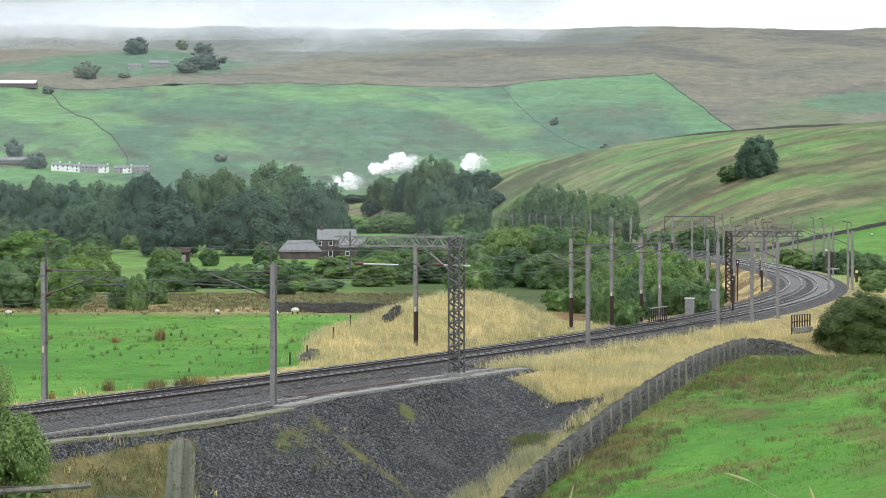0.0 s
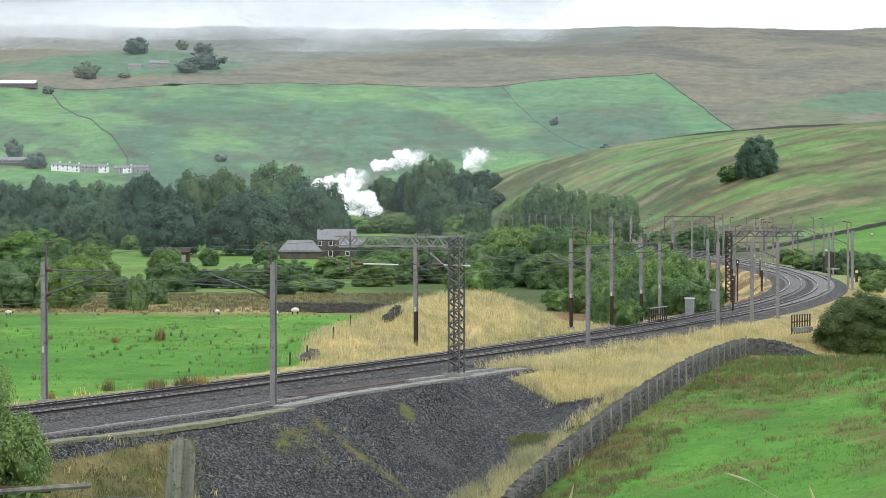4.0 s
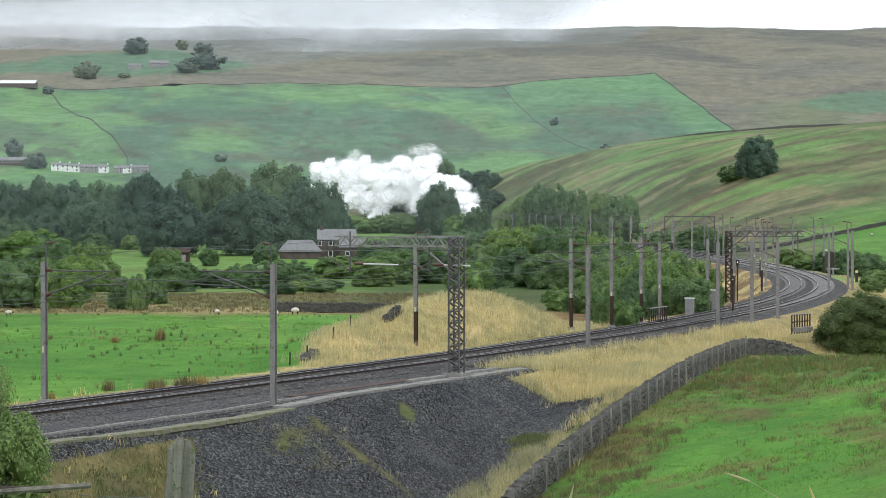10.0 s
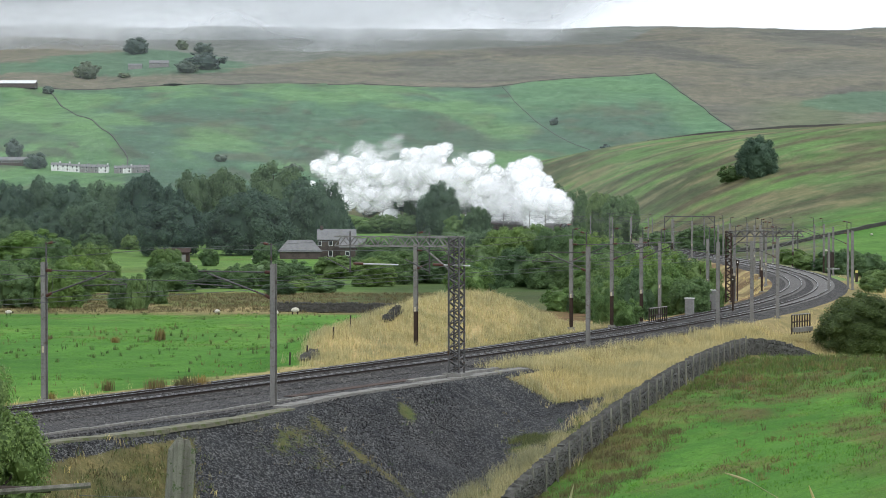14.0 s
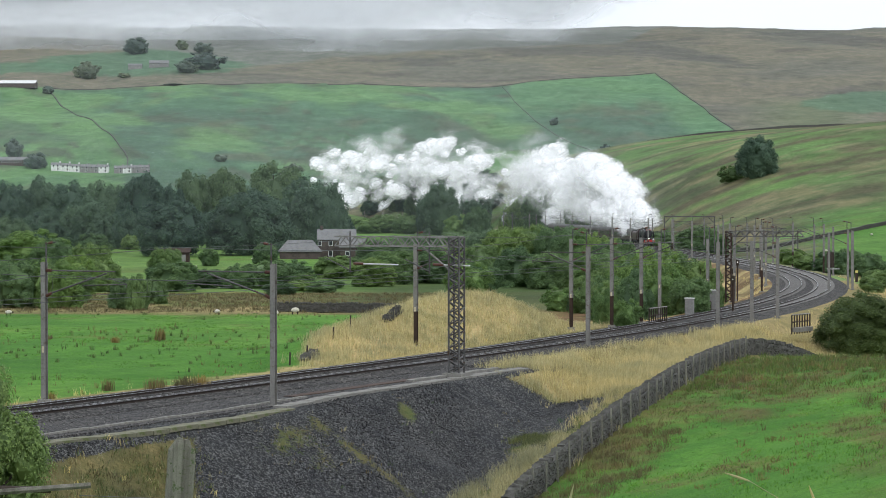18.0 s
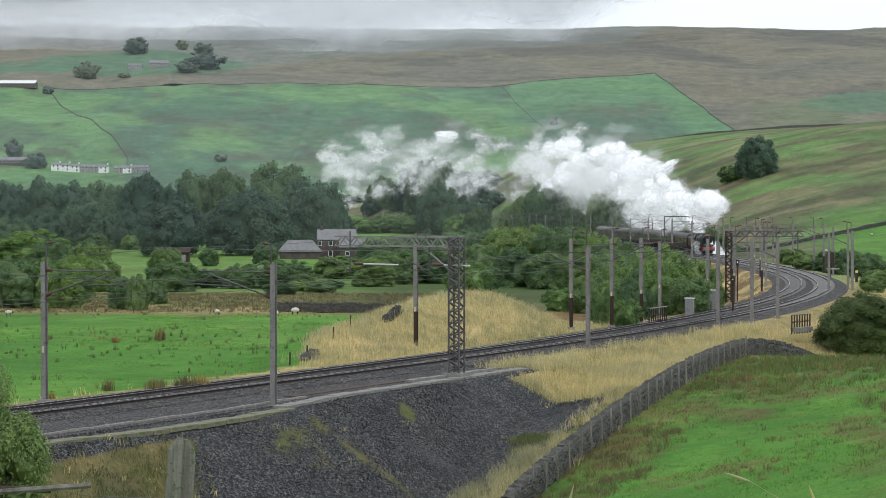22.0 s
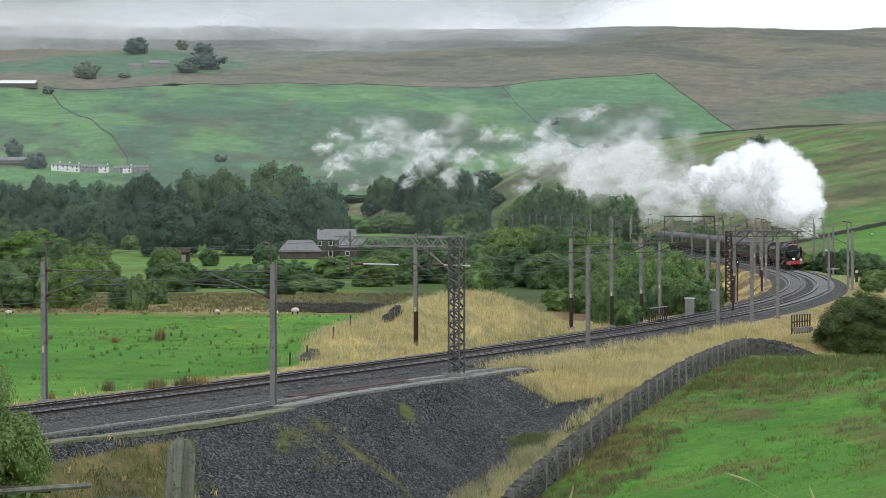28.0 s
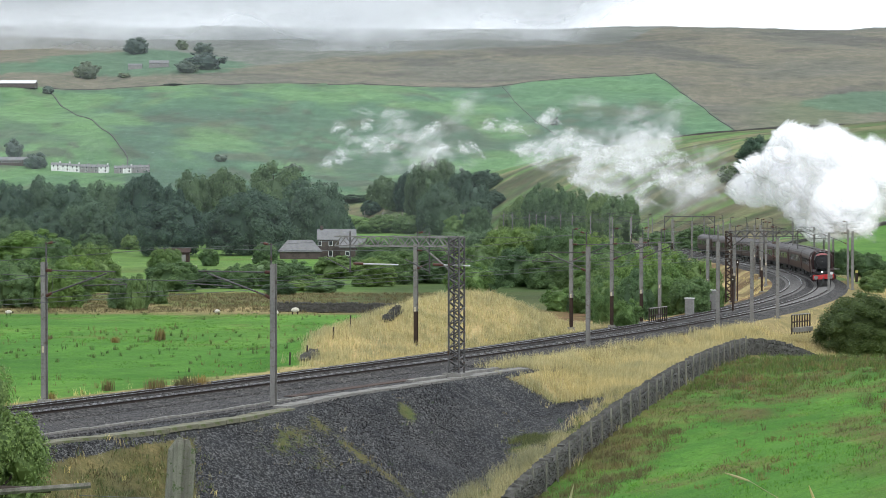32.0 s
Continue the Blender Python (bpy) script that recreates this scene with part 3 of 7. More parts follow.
for t_n, t_label in ((1.7, "track on the outside of the curve"), (-1.7, "track on the inside of the curve")):
    tr = tagged(empty("railway_track"), "steel rails on concrete sleepers, " + t_label, "railway track", "tracks of the line", "structure")
    for r_n in (-0.7525, 0.7525):
        foot = [(r_n - 0.07, -0.15), (r_n - 0.07, -0.135), (r_n - 0.012, -0.11), (r_n - 0.012, -0.04), (r_n - 0.036, -0.035), (r_n - 0.036, -0.006), (r_n + 0.036, -0.006), (r_n + 0.036, -0.035), (r_n + 0.012, -0.04), (r_n + 0.012, -0.11), (r_n + 0.07, -0.135), (r_n + 0.07, -0.15)]
        rail = part("rail", Mesh().sweep(swept(foot, 60, 1490, 2.0, t_n)), M_RAIL, tr)
        part("rail_head", Mesh().sweep(swept([(r_n - 0.036, -0.006), (r_n - 0.032, 0.004), (r_n + 0.032, 0.004), (r_n + 0.036, -0.006)], 60, 1490, 2.0, t_n)), M_RAILTOP, rail)

# sleepers: the nearest one by one, the rest joined
SLEEPER = Mesh().add([(sx * 1.25, sy * 0.13 * q, z) for z, q in ((-0.3, 1.0), (-0.135, 0.8)) for sx, sy in ((-1, -1), (1, -1), (1, 1), (-1, 1))], [(0, 3, 2, 1), (4, 5, 6, 7), (0, 1, 5, 4), (1, 2, 6, 5), (2, 3, 7, 6), (3, 0, 4, 7)])
sleeper_data = SLEEPER.data("sleeper", M_SLEEPER)
for t_n, tr in ((1.7, bpy.data.objects["railway_track"]), (-1.7, bpy.data.objects["railway_track.001"])):
    rest, y, k = Mesh(), 98.0, 0
    while y < 430:
        p = track_point(y, t_n)
        m = Matrix.Translation((p.x, p.y, float(bed_drop(y, t_n)))) @ pose(0, 0, 0, 0, 0, track_heading(y) - 90) @ pose(0, 0, 0, 0, -math.degrees(math.atan(cant(y))), 0)
        if k < 150:
            part("sleeper", sleeper_data, None, tr, at=m)
        else:
            rest.add([m @ Vector(v) for v in SLEEPER.v], SLEEPER.f)
        y, k = y + 0.62, k + 1
    tagged(part("far_sleepers", rest, M_SLEEPER, tr), kind="stuff")

# the concrete cable trough, and the edging slabs at the top of the slope
trough = tagged(empty("cable_trough"), "grey concrete cable trough along the line's edge", "cable trough", kind="structure")


def lids(parent, y0, y1, n_of, w, h, z, mat, name):
    y, k = y0, 0
    while y < y1:
        p, q = track_point(y, n_of(y)), track_point(y + 0.95, n_of(y + 0.95))
        part(name, Mesh().box((0, 0, 0), (w, (q - p).length - 0.02, h)), mat, parent, at=Matrix.Translation((p + q) / 2 + Vector((0, 0, z + 0.014 * math.sin(k * 2.1)))) @ pose(0, 0, 0, 0.6 * math.sin(k * 3.7), 1.5 * math.sin(k * 1.3), math.degrees(math.atan2(q.y - p.y, q.x - p.x)) - 90))
        y, k = y + 0.95, k + 1


lids(trough, 76, 119.5, lambda y: 8.25 - 0.5 * float(sstep(112, 119, y)), 0.2, 0.1, -0.25, M_CONCRETE, "trough_lid")
lids(trough, 129.5, 138.5, lambda y: 7.6, 0.4, 0.16, -0.22, M_CONCRETE, "trough_lid")
kerb = tagged(empty("edge_slab"), "worn pale concrete edging slabs at the top of the slope", "edging", kind="structure")
lids(kerb, 115.0, 140.0, lambda y: 8.55 + 1.15 * (1 - float(sstep(114, 122, y))), 0.75, 0.2, -0.33, M_CONCRETE, "slab")
lids(kerb, 88.0, 114.0, lambda y: 10.1 + 0.8 * float(sstep(98, 105, y)) - 0.5 * float(sstep(109, 115, y)), 0.8, 0.2, -0.36, M_CONCRETE_OLD, "slab")
tagged(part("rusty_plate_strip", Mesh().sweep(swept([(6.5, -0.5), (6.5, -0.24), (7.15, -0.24), (7.15, -0.5)], 119.6, 131.6, 2.0)), M_RUSTY_EARTH), "strip of rusty brown plates beside the trough", "strip", kind="structure")

# loose stones of the ballast and of the tipped slope
def stone_tone(name, lo, hi):
    m, n, l, b = mat_base(name, 0.9, 0, 0.25)
    geo = n.new("ShaderNodeNewGeometry")
    mid = tuple(a * 0.7 + c * 0.3 for a, c in zip(lo, hi))
    col = ramp_node(n, l, geo.outputs["Random Per Island"], [(0.0, lo), (0.7, mid), (1.0, hi)]).outputs[0]
    big = noise_node(n, l, 0.4, 4)
    col = mix_node(n, l, col, ramp_node(n, l, big.outputs["Fac"], [(0.3, (0.75, 0.74, 0.74)), (0.7, (1.2, 1.18, 1.15))]).outputs[0], 1.0, "MULTIPLY")
    l.new(col, b.inputs["Base Color"])
    return m


def loose_stones(x, y, z, size, seed, mat):
    """Many small broken stones, each an uneven eight-sided lump."""
    rng = np.random.RandomState(seed)
    n = len(x)
    dirs = np.array([(1, 0, 0), (0, 1, 0), (-1, 0, 0), (0, -1, 0), (0, 0, 1), (0, 0, -1)], float)
    r = size * (0.55 + 0.8 * rng.rand(n))
    v = dirs[None] * (0.65 + 0.7 * rng.rand(n, 6))[:, :, None] + rng.normal(size=(n, 6, 3)) * 0.22
    a = rng.rand(n) * 6.283
    ca, sa = np.cos(a)[:, None], np.sin(a)[:, None]
    v = np.stack([v[:, :, 0] * ca - v[:, :, 1] * sa, v[:, :, 0] * sa + v[:, :, 1] * ca, v[:, :, 2] * 0.85], 2) * r[:, None, None]
    v += np.stack([x, y, z + r * 0.3], 1)[:, None]
    tri = np.array([(0, 1, 4), (1, 2, 4), (2, 3, 4), (3, 0, 4), (1, 0, 5), (2, 1, 5), (3, 2, 5), (0, 3, 5)])
    f = ((np.arange(n) * 6)[:, None, None] + tri).reshape(-1)
    me = bpy.data.meshes.new("stones")
    me.vertices.add(n * 6)
    me.vertices.foreach_set("co", v.ravel())
    me.loops.add(len(f))
    me.loops.foreach_set("vertex_index", f)
    me.polygons.add(len(f) // 3)
    me.polygons.foreach_set("loop_start", np.arange(0, len(f), 3))
    me.update(calc_edges=True)
    me.materials.append(mat)
    return me


def strew():
    rng = np.random.RandomState(61)
    y, n = 76 + 110 * rng.rand(52000) ** 1.25, rng.uniform(-4.6, 9.0, 52000)
    ok = (n < 5.3) | (y < 140)
    y, n = y[ok], n[ok]
    sl = track_slope(y)
    q = np.sqrt(1 + sl * sl)
    z = np.interp(n, [-5.2, -4.0, -3.0, 3.0, 3.9, 4.5, 7.0, 9.0], [-0.5, -0.27, -0.16, -0.16, -0.27, -0.3, -0.27, -0.3])
    z = z + np.where(np.abs(n) < 3.3, np.interp(y, [60, 130, 180], [0.05, 0.065, 0.075]) * (n - np.copysign(1.7, n)), 0)
    z = z + bed_drop(y, n)
    tagged(part("loose_ballast", loose_stones(track_x(y) + n / q, y - n * sl / q, z - 0.025, 0.038, 62, M_STONES), None, bed), kind="stuff")
    x, y = rng.uniform(-24, 9, 60000), rng.uniform(84, 134, 60000)
    bare = zones(x, y)[1] > 0.35 + 0.5 * rng.rand(60000)
    x, y = x[bare], y[bare]
    tagged(part("tipped_stones", loose_stones(x, y, terrain(x, y), 0.04, 63, M_STONES_DK), None), "dark broken stone tipped down the embankment's slope", "stones", kind="stuff")


M_STONES = stone_tone("ballast_stones", (0.02, 0.0195, 0.019), (0.22, 0.213, 0.2))
M_STONES_DK = stone_tone("tipped_stone", (0.014, 0.0145, 0.015), (0.15, 0.15, 0.148))
strew()

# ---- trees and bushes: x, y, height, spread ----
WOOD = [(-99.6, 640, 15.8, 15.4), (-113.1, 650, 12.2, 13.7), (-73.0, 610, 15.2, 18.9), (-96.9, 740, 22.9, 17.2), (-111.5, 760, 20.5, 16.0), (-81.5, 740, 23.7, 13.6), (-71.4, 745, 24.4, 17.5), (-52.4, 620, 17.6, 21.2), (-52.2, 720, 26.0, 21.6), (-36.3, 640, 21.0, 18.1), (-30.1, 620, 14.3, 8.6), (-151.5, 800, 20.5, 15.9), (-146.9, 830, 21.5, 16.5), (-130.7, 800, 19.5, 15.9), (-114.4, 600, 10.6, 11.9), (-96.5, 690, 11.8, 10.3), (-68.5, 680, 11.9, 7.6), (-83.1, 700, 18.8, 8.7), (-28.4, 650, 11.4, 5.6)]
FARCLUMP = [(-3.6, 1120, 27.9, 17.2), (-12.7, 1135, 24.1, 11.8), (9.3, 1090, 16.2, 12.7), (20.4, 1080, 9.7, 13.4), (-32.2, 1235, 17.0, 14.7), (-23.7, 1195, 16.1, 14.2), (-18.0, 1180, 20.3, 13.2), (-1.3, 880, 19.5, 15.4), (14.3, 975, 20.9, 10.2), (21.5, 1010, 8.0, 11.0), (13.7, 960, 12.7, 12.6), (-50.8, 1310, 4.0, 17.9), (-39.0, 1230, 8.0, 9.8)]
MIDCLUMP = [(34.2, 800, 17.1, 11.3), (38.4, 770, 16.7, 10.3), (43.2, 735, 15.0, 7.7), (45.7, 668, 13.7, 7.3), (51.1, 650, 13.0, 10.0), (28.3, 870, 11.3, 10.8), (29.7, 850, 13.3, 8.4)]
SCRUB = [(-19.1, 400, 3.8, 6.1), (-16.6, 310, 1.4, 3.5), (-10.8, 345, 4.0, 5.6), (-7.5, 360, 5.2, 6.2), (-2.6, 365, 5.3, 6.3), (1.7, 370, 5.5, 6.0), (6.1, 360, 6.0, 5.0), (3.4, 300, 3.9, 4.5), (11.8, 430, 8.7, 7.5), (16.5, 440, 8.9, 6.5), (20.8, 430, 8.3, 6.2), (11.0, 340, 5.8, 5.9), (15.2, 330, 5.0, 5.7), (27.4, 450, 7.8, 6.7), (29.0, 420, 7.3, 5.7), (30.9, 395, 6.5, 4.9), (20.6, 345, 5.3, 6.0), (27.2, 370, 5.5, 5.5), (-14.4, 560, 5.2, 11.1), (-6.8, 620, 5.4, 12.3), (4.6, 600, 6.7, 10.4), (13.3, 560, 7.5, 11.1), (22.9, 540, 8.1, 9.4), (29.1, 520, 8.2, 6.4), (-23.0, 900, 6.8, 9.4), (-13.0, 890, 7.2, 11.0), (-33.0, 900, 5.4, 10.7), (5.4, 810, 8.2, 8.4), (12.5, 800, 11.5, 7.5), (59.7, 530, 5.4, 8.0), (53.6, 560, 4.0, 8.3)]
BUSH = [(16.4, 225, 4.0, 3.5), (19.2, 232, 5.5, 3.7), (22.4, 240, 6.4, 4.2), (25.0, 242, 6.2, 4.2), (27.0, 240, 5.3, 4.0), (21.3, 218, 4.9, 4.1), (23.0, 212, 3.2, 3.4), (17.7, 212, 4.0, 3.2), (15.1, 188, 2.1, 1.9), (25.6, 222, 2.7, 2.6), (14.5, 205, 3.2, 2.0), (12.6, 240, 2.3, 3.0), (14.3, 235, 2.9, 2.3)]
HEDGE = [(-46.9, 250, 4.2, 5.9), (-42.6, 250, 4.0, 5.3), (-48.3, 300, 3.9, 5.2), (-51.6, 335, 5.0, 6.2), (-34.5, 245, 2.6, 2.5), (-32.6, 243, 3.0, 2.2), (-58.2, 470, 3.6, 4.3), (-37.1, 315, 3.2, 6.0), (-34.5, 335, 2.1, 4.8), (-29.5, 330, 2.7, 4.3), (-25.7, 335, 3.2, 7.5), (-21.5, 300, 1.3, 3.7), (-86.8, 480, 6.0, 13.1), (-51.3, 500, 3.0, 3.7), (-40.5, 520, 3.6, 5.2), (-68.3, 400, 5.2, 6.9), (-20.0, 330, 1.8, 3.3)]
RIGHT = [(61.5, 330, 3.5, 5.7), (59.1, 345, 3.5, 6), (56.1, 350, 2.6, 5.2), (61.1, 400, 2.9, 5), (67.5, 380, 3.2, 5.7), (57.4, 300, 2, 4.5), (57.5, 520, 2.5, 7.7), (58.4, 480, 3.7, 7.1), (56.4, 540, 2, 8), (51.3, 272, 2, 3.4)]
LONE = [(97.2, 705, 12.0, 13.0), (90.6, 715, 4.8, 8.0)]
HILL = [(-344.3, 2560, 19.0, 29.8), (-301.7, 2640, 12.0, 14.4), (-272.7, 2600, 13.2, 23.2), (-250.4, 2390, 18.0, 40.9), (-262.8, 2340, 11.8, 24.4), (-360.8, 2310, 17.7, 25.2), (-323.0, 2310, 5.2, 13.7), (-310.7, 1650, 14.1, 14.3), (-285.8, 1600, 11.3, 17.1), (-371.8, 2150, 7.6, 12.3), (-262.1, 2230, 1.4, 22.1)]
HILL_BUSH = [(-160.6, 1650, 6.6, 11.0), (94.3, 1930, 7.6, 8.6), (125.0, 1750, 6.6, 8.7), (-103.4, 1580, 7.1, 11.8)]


def leaf_cards(mb, c, r, count, size, rng, out):
    """Small leaves over one bough: a lumpy dome, thicker on the side out, with a few sprays beyond it."""
    d = rng.normal(size=(count, 3)) + np.asarray(out) * 0.55
    d /= np.linalg.norm(d, axis=1)[:, None]
    ph = rng.rand(6) * 6.28
    lump = np.sin(d[:, 0] * 5 + ph[0]) * np.sin(d[:, 1] * 5 + ph[1]) + np.sin(d[:, 2] * 6 + ph[2]) * np.sin(d[:, 0] * 7 + ph[3])
    rad = r * (0.86 + 0.13 * lump + 0.2 * rng.rand(count) ** 2 + 0.3 * (rng.rand(count) < 0.05))
    p = np.asarray(c) + d * rad[:, None]
    nrm = d + rng.normal(size=(count, 3)) * 0.36 + np.array([0, 0, 0.35])
    nrm /= np.linalg.norm(nrm, axis=1)[:, None]
    a = np.cross(nrm, rng.normal(size=(count, 3)))
    a /= np.linalg.norm(a, axis=1)[:, None]
    b = np.cross(nrm, a)
    s = (size * (0.6 + 0.9 * rng.rand(count)))[:, None]
    mid = p + nrm * s * 0.25
    k = len(mb.v)
    mb.v.extend(np.stack([p - a * s, mid - b * s * 0.55, p + a * s, mid + b * s * 0.55], 1).reshape(-1, 3).tolist())
    mb.f.extend((np.arange(count * 4).reshape(-1, 4) + k).tolist())


def heap(crown, wood, rng, boughs, per, size, base, low, seed):
    """A crown of many uneven boughs over a dome that is widest low down, each leafy all over with a dark heart."""
    lob = rng.rand(6) * 6.28
    for k in range(boughs):
        h = 1 - (k + 0.5) / boughs
        ang = 2.4 * k + rng.rand() * 1.2
        wide = max(0.0, 1 - (max(h - 0.42, 0) / 0.58) ** 3.4) ** 0.42 * (0.84 + 0.16 * min(h / 0.4, 1))
        lobe = 0.88 + 0.13 * math.sin(2 * ang + lob[0] + 2 * h) + 0.1 * math.sin(3 * ang + 5 * h + lob[1]) + rng.uniform(-0.1, 0.06)
        rr = rng.uniform(0.075, 0.16) * (1.0 if h > 0.2 else 0.85)
        lift = 1 + 0.1 * math.sin(2 * ang + lob[2]) + rng.uniform(-0.05, 0.03)
        rad = max(0.0, 0.56 - rr * 0.8) * wide * lobe
        c = np.array([math.cos(ang) * rad, math.sin(ang) * rad, low + rr * 0.5 + (1.0 - low - rr * 1.45) * h * lift])
        d = np.array([math.cos(ang) * wide, math.sin(ang) * wide, h])
        crown.blob(c, (rr * 0.68, rr * 0.68, rr * 0.62), seed * 31 + k, 0.25, 5, 7)
        leaf_cards(crown, c, rr, int(per * (rr / 0.12) ** 2), size, rng, d / np.linalg.norm(d) + np.array([0, 0, 0.3]))
        if k % 2 == 0:
            wood.tube([tuple(base), tuple(c * 0.5 + base * 0.5), tuple(c)], [0.014, 0.009, 0.004], 5)
    crown.blob((0, 0, low + 0.42 * (1 - low)), (0.38, 0.38, 0.46 * (1 - low)), seed, 0.3, 7, 10)


def tree_proto(seed, leaf, boughs=64, per=250, size=0.0165, low=0.0, label="", name="tree"):
    """A tree one metre high and one wide: tapered trunk, limbs, and a crown of many clumps of leaves."""
    rng = np.random.RandomState(seed)
    t = tagged(empty(name), label or "broad-leaved tree with a full deep green crown", "tree", "trees of the valley")
    wood, crown = Mesh(), Mesh()
    bend = rng.normal(size=2) * 0.02
    wood.tube([(0, 0, -0.03), (bend[0], bend[1], 0.2), (bend[0] * 2, bend[1] * 2, 0.45), (bend[0], 0, 0.75)], [0.034, 0.026, 0.019, 0.006], 7)
    heap(crown, wood, rng, boughs, per, size, np.array([bend[0], bend[1], 0.25]), low, seed)
    part("trunk", wood, M_BARK, t)
    part("crown", crown, leaf, t)
    return t


def bush_proto(seed, leaf, boughs=54, per=230, size=0.02, label=""):
    """A bush one metre high and one wide, leafy to the ground on several stems."""
    rng = np.random.RandomState(seed)
    t = tagged(empty("bush"), label or "rounded green bush leafy to the ground", "bush", "bushes along the line")
    crown, wood = Mesh(), Mesh()
    wood.tube([(0, 0, -0.05), (0.02, 0.01, 0.3)], [0.03, 0.02], 6)
    heap(crown, wood, rng, boughs, per, size, np.array([0.0, 0.0, 0.1]), -0.08, seed)
    part("stem", wood, M_BARK, t)
    part("foliage", crown, leaf, t)
    return t


DEEP = [tree_proto(11, M_LEAF_A), tree_proto(12, M_LEAF_A, 76, low=0.04), tree_proto(13, M_LEAF_A, 54, low=0.02), tree_proto(14, M_LEAF_A, 68)]
FRESH = [tree_proto(21, M_LEAF_B, label="broad-leaved tree with a fresh green crown"), tree_proto(22, M_LEAF_B, 72, low=0.03, label="broad-leaved tree with a fresh green crown")]
THICKET = [bush_proto(31, M_LEAF_B), bush_proto(32, M_LEAF_B, 62), bush_proto(33, M_LEAF_C, 58, label="rounded bright green bush leafy to the ground")]
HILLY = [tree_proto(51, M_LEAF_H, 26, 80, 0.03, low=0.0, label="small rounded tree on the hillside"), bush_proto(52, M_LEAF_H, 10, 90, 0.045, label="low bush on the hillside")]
PROTOS = DEEP + FRESH + THICKET + HILLY
_rng = random.Random(5)


def plant(kinds, rows, sink=0.02):
    for x, y, h, w in rows:
        m = pose(x, y, ground_z(x, y) - sink * h, 0, 0, _rng.uniform(0, 360))
        copy_thing(_rng.choice(kinds), sized(m, w, w, h))


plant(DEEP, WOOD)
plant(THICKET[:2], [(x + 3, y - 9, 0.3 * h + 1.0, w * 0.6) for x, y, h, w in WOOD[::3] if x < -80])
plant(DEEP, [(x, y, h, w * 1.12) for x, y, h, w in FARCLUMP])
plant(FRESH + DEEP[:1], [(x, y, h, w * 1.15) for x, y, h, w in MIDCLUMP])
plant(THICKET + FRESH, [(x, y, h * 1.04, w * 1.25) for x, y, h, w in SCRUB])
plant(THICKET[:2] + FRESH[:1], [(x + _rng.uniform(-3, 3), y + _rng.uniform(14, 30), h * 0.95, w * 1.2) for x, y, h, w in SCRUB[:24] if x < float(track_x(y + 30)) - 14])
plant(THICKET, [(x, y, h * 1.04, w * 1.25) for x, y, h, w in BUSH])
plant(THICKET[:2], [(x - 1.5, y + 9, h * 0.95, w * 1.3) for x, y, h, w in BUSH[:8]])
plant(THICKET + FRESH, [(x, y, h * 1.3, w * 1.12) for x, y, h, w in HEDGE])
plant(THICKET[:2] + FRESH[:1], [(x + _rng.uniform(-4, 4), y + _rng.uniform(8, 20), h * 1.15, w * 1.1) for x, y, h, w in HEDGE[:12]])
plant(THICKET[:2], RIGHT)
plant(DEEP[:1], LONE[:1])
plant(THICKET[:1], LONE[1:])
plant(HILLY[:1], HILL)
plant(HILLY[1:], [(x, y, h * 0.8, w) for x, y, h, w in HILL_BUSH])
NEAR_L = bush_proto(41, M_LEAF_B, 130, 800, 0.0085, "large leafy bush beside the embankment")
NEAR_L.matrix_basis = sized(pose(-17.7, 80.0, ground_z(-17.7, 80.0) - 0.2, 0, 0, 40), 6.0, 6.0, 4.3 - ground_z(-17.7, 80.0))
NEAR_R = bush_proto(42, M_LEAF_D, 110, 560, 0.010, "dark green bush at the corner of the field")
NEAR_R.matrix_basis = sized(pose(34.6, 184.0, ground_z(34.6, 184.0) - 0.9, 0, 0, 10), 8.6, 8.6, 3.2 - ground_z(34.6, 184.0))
for p_ob in PROTOS:
    for o in (*p_ob.children, p_ob):
        bpy.data.objects.remove(o)


# ---- overhead line: masts, booms and wires ----
def h_section(w, d, th, z0, z1):
    """An upright rolled steel post of H section: flanges w wide, d apart over all."""
    a, b, c = w / 2, d / 2, th / 2
    ring = [(-a, -b), (a, -b), (a, -b + th), (c, -b + th), (c, b - th), (a, b - th), (a, b), (-a, b), (-a, b - th), (-c, b - th), (-c, -b + th), (-a, -b + th)]
    return Mesh().sweep([[(x, y, z) for x, y in ring] for z in (z0, z1)])


